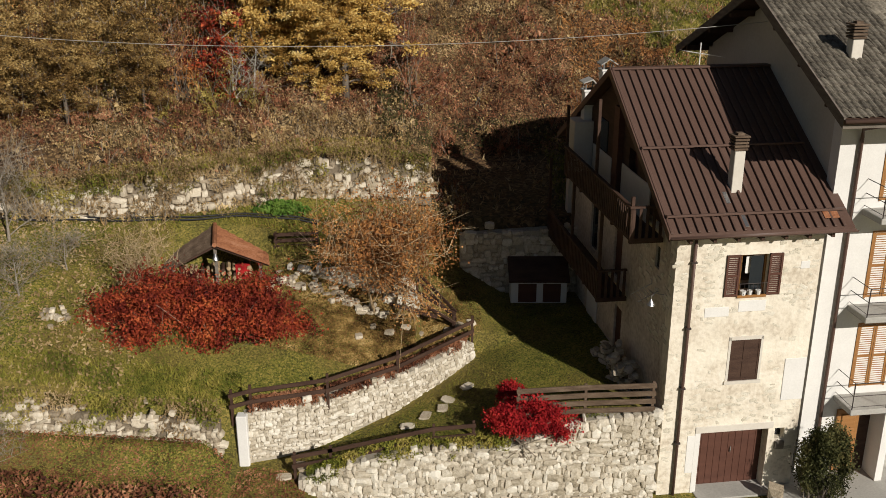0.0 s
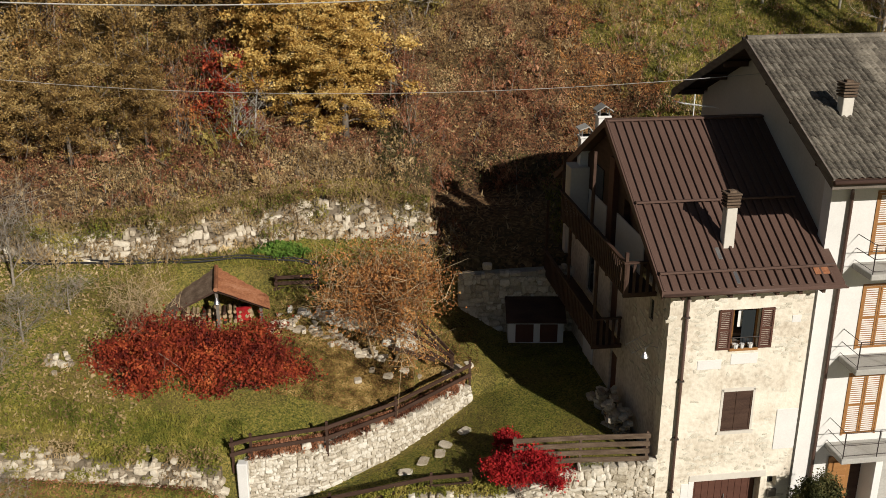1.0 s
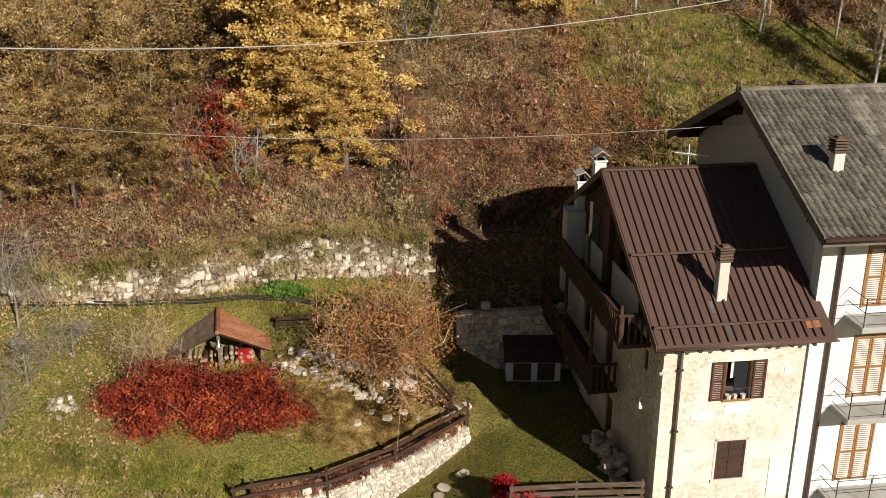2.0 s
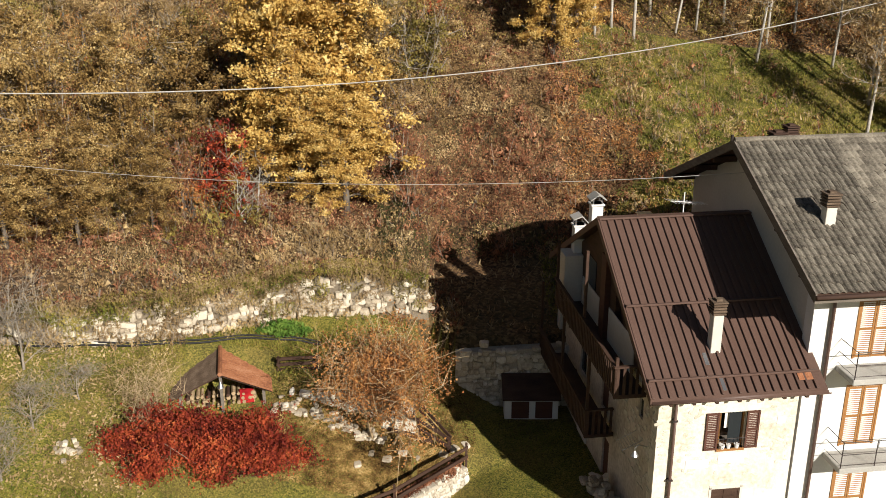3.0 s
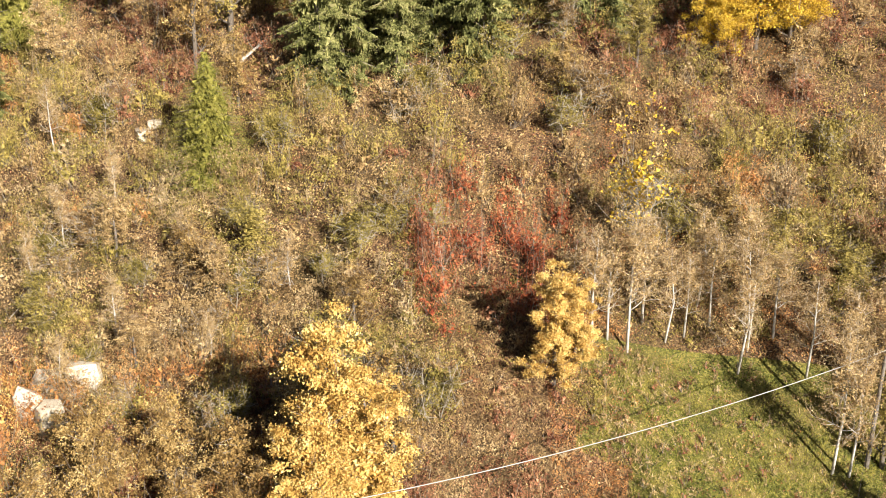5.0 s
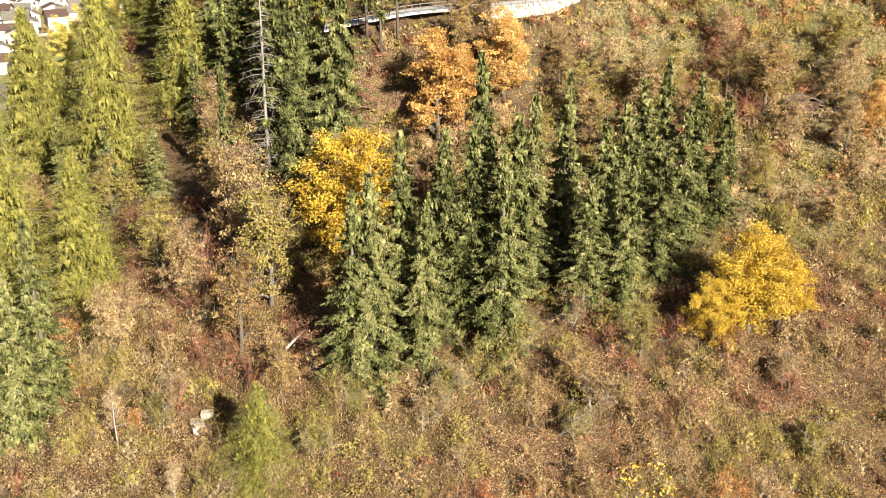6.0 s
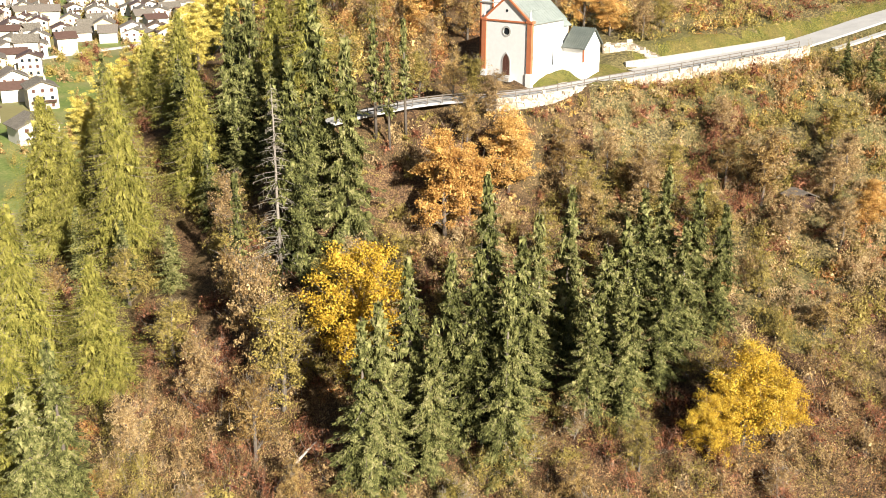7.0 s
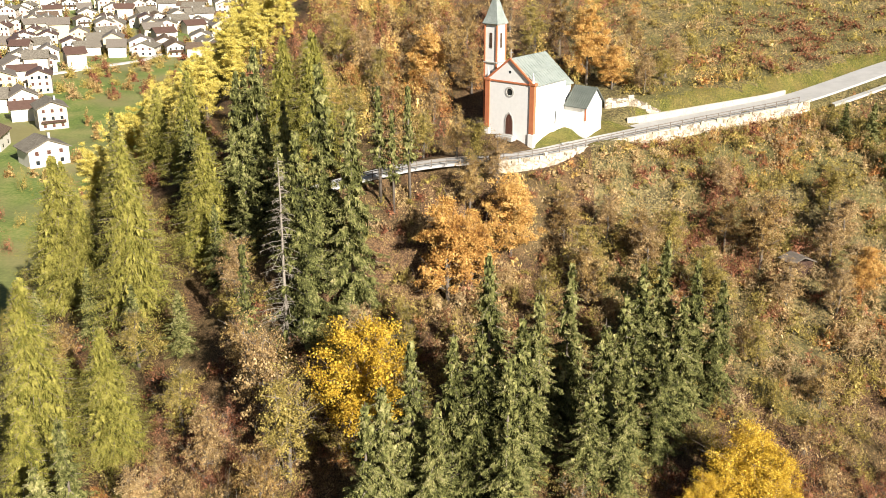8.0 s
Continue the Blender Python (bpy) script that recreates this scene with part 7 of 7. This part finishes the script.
    part("slit_window", boxes((4.06, 4.13, 6.4, 6.7, 1.2, 3.2)), "glass", t)
    # low annex beside the choir
    part("annex_wall", boxes((4.1, 8.0, 9.2, 14.0, -1.5, 3.9)), "white", t, "white annex walls")
    part("annex_cornice", boxes((4.12, 7.98, 9.15, 9.22, 3.55, 3.9)), "yellow_render", t, "pale yellow band under the eaves")
    part("annex_quoin", boxes((7.8, 8.04, 9.13, 9.25, 1.7, 3.9)), "red_paint", t)
    ridge = Matrix(((0, 1, 0, 0), (1, 0, 0, 0), (0, 0, 1, 0), (0, 0, 0, 1)))
    part("annex_gable", prism(bmesh.new(), [(9.2, 3.9), (14.0, 3.9), (11.9, 6.25)], 7.6, 8.0, ridge), "white", t)
    bm = prism(bmesh.new(), [(8.8, 3.75), (11.9, 6.55), (14.4, 3.95), (14.4, 3.8), (11.9, 6.4), (8.8, 3.6)], 4.15, 8.3, ridge)
    bmesh.ops.recalc_face_normals(bm, faces=bm.faces)
    roof2 = part("annex_roof", bm, "slate_metal", t, "grey-green metal annex roof")
    for k in range(11):
        x = 4.3 + 0.39 * k
        part("seam", rail_between(bmesh.new(), (x, 11.9, 6.57), (x, 8.8, 3.78), 0.06, 0.07), "slate_metal", roof2)
    part("choir_wall", boxes((-3.4, 3.6, 9.2, 11.6, -1.5, 7.0)), "white", t)
    part("choir_roof", prism(bmesh.new(), [(-3.8, 6.8), (0, 9.6), (3.9, 6.8), (3.9, 6.65), (0, 9.45), (-3.8, 6.65)], 9.6, 12.0), "copper", t)
    # tower
    tw = part("tower", boxes((-5.6, -3.4, 1.2, 3.4, -1.5, 16.3)), "white", t, "square white bell tower with red corner bands")
    for x, y in ((-5.6, 1.2), (-3.4, 1.2), (-3.4, 3.4), (-5.6, 3.4)):
        part("corner_band", boxes((x - 0.13, x + 0.13, y - 0.13, y + 0.13, 0.0, 16.2), bevel=0.02), "red_paint", tw)
    for z in (10.4, 16.1):
        part("string_course", boxes((-5.8, -3.2, 1.0, 3.6, z, z + 0.2), bevel=0.03), "concrete", tw)
    for (x0, x1, y0, y1) in ((-4.75, -4.25, 1.17, 1.25), (-3.45, -3.37, 2.05, 2.55), (-5.63, -5.55, 2.05, 2.55)):
        b = part("bell_opening", boxes((x0, x1, y0, y1, 12.6, 14.9)), "dark_wood", tw)
        for k in range(6):
            part("louvre", boxes((x0 - 0.02, x1 + 0.02, y0 - 0.03, y1 + 0.03, 12.7 + 0.36 * k, 12.78 + 0.36 * k)), "grey_wood", b)
    bm = bmesh.new()
    base = [bm.verts.new(p) for p in ((-5.95, 0.85, 16.3), (-3.05, 0.85, 16.3), (-3.05, 3.75, 16.3), (-5.95, 3.75, 16.3))]
    mid = [bm.verts.new(p) for p in ((-5.55, 1.25, 17.3), (-3.45, 1.25, 17.3), (-3.45, 3.35, 17.3), (-5.55, 3.35, 17.3))]
    tip = bm.verts.new((-4.5, 2.3, 21.2))
    bm.faces.new(base[::-1])
    for k in range(4):
        bm.faces.new((base[k], base[(k + 1) % 4], mid[(k + 1) % 4], mid[k]))
        bm.faces.new((mid[k], mid[(k + 1) % 4], tip))
    part("spire", bm, "copper", tw, "green pyramid spire")


church()
bench = thing("garden_bench", "small stone bench on the grass beside the church", "bench", pose(12.4, 146.0, gz(12.4, 146.0), 0, 0, 40))
part("seat", boxes((-0.9, 0.9, -0.2, 0.2, 0.38, 0.48), bevel=0.02), "concrete", bench)
for x in (-0.7, 0.7):
    part("leg", boxes((x - 0.1, x + 0.1, -0.18, 0.18, -0.1, 0.38)), "concrete", bench)

xs = np.linspace(-24, 130, 150)
ys, zs = np.interp(xs, ROAD_X, ROAD_Y), np.interp(xs, ROAD_X, ROAD_Z)
ks = np.ones(9) / 9
ys = np.convolve(np.pad(ys, 4, "edge"), ks, "valid")
zs = np.convolve(np.pad(zs, 4, "edge"), ks, "valid")
tx, ty = np.gradient(xs), np.gradient(ys)
ln = np.hypot(tx, ty)
nx_, ny_ = -ty / ln, tx / ln


mid_k = int(np.argmin(np.abs(xs - 27)))
end_k = int(np.argmin(np.abs(xs - 56)))


def ribbon(name, profile, material, first=0, last=None, taper=1.0):
    """A strip along the road with the cross-section given as (offset to the uphill side, height)."""
    last = last or len(xs)
    bm = bmesh.new()
    rows = [[bm.verts.new((xs[k] + o * nx_[k], ys[k] + o * ny_[k], zs[k] + z * (1 + (taper - 1) * (k - first) / (last - first) if z > 0 else 1))) for o, z in profile] for k in range(first, last)]
    for a, b in zip(rows, rows[1:]):
        for j in range(len(profile) - 1):
            bm.faces.new((a[j], b[j], b[j + 1], a[j + 1]))
    bmesh.ops.recalc_face_normals(bm, faces=bm.faces)
    return part(name, bm, material)


tagged(ribbon("road", [(0.35, -0.3), (0.35, 0.06), (3.9, 0.1), (3.9, -0.3)], "asphalt", 0, mid_k + 1), "narrow pale asphalt road past the church", "road", kind="structure")
tagged(ribbon("road", [(0.35, -0.3), (0.35, 0.06), (5.7, 0.14), (5.7, -0.3)], "asphalt", mid_k), "wider pale asphalt road climbing past the church", "road", kind="structure")
tagged(ribbon("embankment_wall", [(0.35, 0.16), (-0.1, 0.16), (-0.3, -1.5), (0.3, -1.5)], "limewash", int(np.argmin(np.abs(xs - 1.0))), end_k), "pale stone retaining wall below the road", "wall", kind="structure")
low_k = int(np.argmin(np.abs(xs - 1.0)))
stone_wall("embankment_stones", "rough pale stone facing below the road", [(xs[k] - 0.4 * nx_[k], ys[k] - 0.4 * ny_[k], zs[k] - 1.7, zs[k] - 0.05) for k in range(low_k, end_k, 3)], 0.55, 0, 47, thick=0.35, batter=0.15, proud=0.15, ragged=0.2, loose=0.15, material="field_stone")
stone_wall("old_wall", "old grey stone wall between the church and the road", [(x, y, gz(x, y) - 0.2, gz(x, y) + 1.5) for x, y in ((20.0, 161.3), (24.5, 161.8), (29.4, 161.6))], 0.45, 0, 48, batter=0.1, ragged=0.2, loose=0.1, material="field_stone", core="mortar")
tagged(ribbon("roadside_wall", [(5.75, -0.3), (5.95, 1.3), (6.25, 1.33), (6.35, -0.3)], "limewash", mid_k, end_k, 0.6), "white wall along the uphill side of the road", "wall", kind="structure")
rail = thing("road_railing", "grey wooden railing along the road edge", "railing")
k = 4
posts = []
while k < end_k - 1:
    posts.append(Vector((xs[k], ys[k], zs[k] + 0.16)))
    k += 2
post_me = bpy.data.meshes.new("post")
bm = boxes((-0.06, 0.06, -0.06, 0.06, -0.1, 1.05), bevel=0.01)
bm.to_mesh(post_me)
bm.free()
post_me.materials.append(M["grey_wood"])
for p in posts:
    o = new("post", post_me)
    o.parent = rail
    o.matrix_local = Matrix.Translation(p)
for a, b in zip(posts, posts[1:]):
    for dz in (0.5, 0.95):
        part("rail", rail_between(bmesh.new(), a + Vector((0, 0, dz)), b + Vector((0, 0, dz)), 0.07, 0.12), "grey_wood", rail)
tagged(ribbon("side_road", [(-3.4, -0.9), (-3.4, -0.5), (-2.4, -0.45), (-2.4, -0.9)], "concrete", end_k + 1), "pale track below the road", "road", kind="structure")
hut = thing("field_hut", "small dark-roofed field hut among the bushes", "hut", pose(43.0, 128.0, gz(43, 128) - 0.1, 0, 0, 20))
part("wall", boxes((-1.6, 1.6, -1.3, 1.3, -0.5, 1.9)), "dark_wood", hut)
part("roof", prism(bmesh.new(), [(-2.0, 1.8), (0, 2.6), (2.0, 1.8), (2.0, 1.7), (0, 2.5), (-2.0, 1.7)], -1.6, 1.6), "grey_wood", hut)


# ---------------------------------------------------------------- village in the valley
def village_house(k, rng, wall, roof, w, d, storeys):
    h = storeys * 2.9
    tone = {"cream": "cream", "old_render": "grey-brown", "yellow_render": "pale yellow"}[wall]
    roof_tone = {"tiles": "grey", "brown_metal": "brown", "worn_wood": "red-brown", "grey_wood": "weathered grey"}[roof]
    t = thing("village_house", "distant " + tone + " village house with a " + roof_tone + " gable roof", "house", group="houses of the village")
    part("wall", prism(boxes((-w / 2, w / 2, -d / 2, d / 2, -2, h)), [(-w / 2, h), (w / 2, h), (0, h + w * 0.24)], -d / 2 + 0.02, d / 2 - 0.02), wall, t)
    e = 0.8
    r = part("roof", prism(bmesh.new(), [(-w / 2 - e, h - 0.3), (0, h + w * 0.26), (w / 2 + e, h - 0.3), (w / 2 + e, h - 0.55), (0, h + w * 0.26 - 0.3), (-w / 2 - e, h - 0.55)], -d / 2 - e, d / 2 + e), roof, t)
    part("chimney", boxes((w * 0.15, w * 0.15 + 0.7, -0.4, 0.4, h, h + w * 0.28 + 0.6)), "concrete", r)
    for f in range(storeys):
        for x in (-w * 0.3, 0.0, w * 0.3):
            part("window", boxes((x - 0.5, x + 0.5, -d / 2 - 0.06, -d / 2 + 0.02, f * 2.9 + 0.9, f * 2.9 + 2.2)), "brown_wood" if (f + k) % 2 else "glass", t)
        for y in (-d * 0.25, d * 0.25):
            part("window", boxes((w / 2 - 0.02, w / 2 + 0.06, y - 0.5, y + 0.5, f * 2.9 + 0.9, f * 2.9 + 2.2)), "glass", t)
    if k % 2:
        part("balcony", boxes((-w * 0.42, w * 0.42, -d / 2 - 1.1, -d / 2, 2.8, 2.95), (-w * 0.42, w * 0.42, -d / 2 - 1.1, -d / 2 - 1.04, 2.95, 3.8)), "dark_wood", t)
    return t


rng = np.random.default_rng(81)
kinds = [village_house(k, rng, wall, roof, w, d, st) for k, (wall, roof, w, d, st) in enumerate((
    ("cream", "tiles", 11, 12, 2), ("old_render", "tiles", 10, 11, 3), ("cream", "grey_wood", 12, 10, 2), ("cream", "brown_metal", 9, 13, 2), ("old_render", "tiles", 12, 14, 2),
    ("cream", "worn_wood", 10, 13, 2), ("old_render", "brown_metal", 9, 10, 3), ("yellow_render", "grey_wood", 11, 13, 3)))]
spots = []
near_houses = [(-172, 372), (-196, 437), (-228, 478), (-214, 452), (-240, 470), (-205, 395)]
spots += near_houses
while len(spots) < 208:
    y = 520 + 560 * rng.random() ** 1.3
    x = rng.uniform(-0.56 * y, -0.2 * y)
    if 560 < y < 640 and x > -0.44 * y and rng.random() < 0.9:
        continue
    if y < 560 and x > -0.45 * y:
        continue
    if all(math.hypot(x - a, y - b) > 15 for a, b in spots):
        spots.append((x, y))
places = []
for n, (x, y) in enumerate(spots):
    m = Matrix.Translation((x, y, gz(x, y))) @ Matrix.Rotation(rng.choice([0.3, 0.5, 1.9, 2.1, 0.4]) + rng.normal(0, 0.12), 4, "Z") @ Matrix.Diagonal((*rng.uniform(1.05, 1.45, 2), rng.uniform(1.05, 1.35), 1))
    places.append((n % 8, m))
last = {j: n for n, (j, m) in enumerate(places)}
for n, (j, m) in enumerate(places):
    if last[j] != n:
        copy_thing(kinds[j], m)
for j, n in last.items():
    kinds[j].matrix_world = places[n][1]
lane = part("village_lane", tubes(([(-330, 545, -4.7), (-262, 560, -4.7), (-215, 625, -4.6), (-205, 690, -4.4)], 1.6), n=4), "asphalt")
tagged(lane, "pale lane through the valley meadow", "road", kind="structure")
spots = [(rng.uniform(-0.54 * y, -0.2 * y), y, rng.uniform(2.5, 5), rng.uniform(4, 10)) for y in 500 + 520 * rng.random(560)]
spots += [(x, y, rng.uniform(2, 4), rng.uniform(3, 8)) for x, y in ((-168, 352), (-160, 345), (-176, 350), (-150, 340), (-185, 385), (-180, 440), (-172, 430), (-165, 410), (-205, 520), (-190, 500), (-196, 512), (-158, 372), (-150, 390))]
for kind, some in (("olive", spots[:260]), ("russet", spots[260:390]), ("tan", spots[390:500]), ("oak", spots[500:])):
    brush("village_trees", {"olive": "olive green", "tan": "tan", "oak": "golden brown", "russet": "russet brown"}[kind] + " trees between the village houses", kind, rng, some, 0.55, 16)
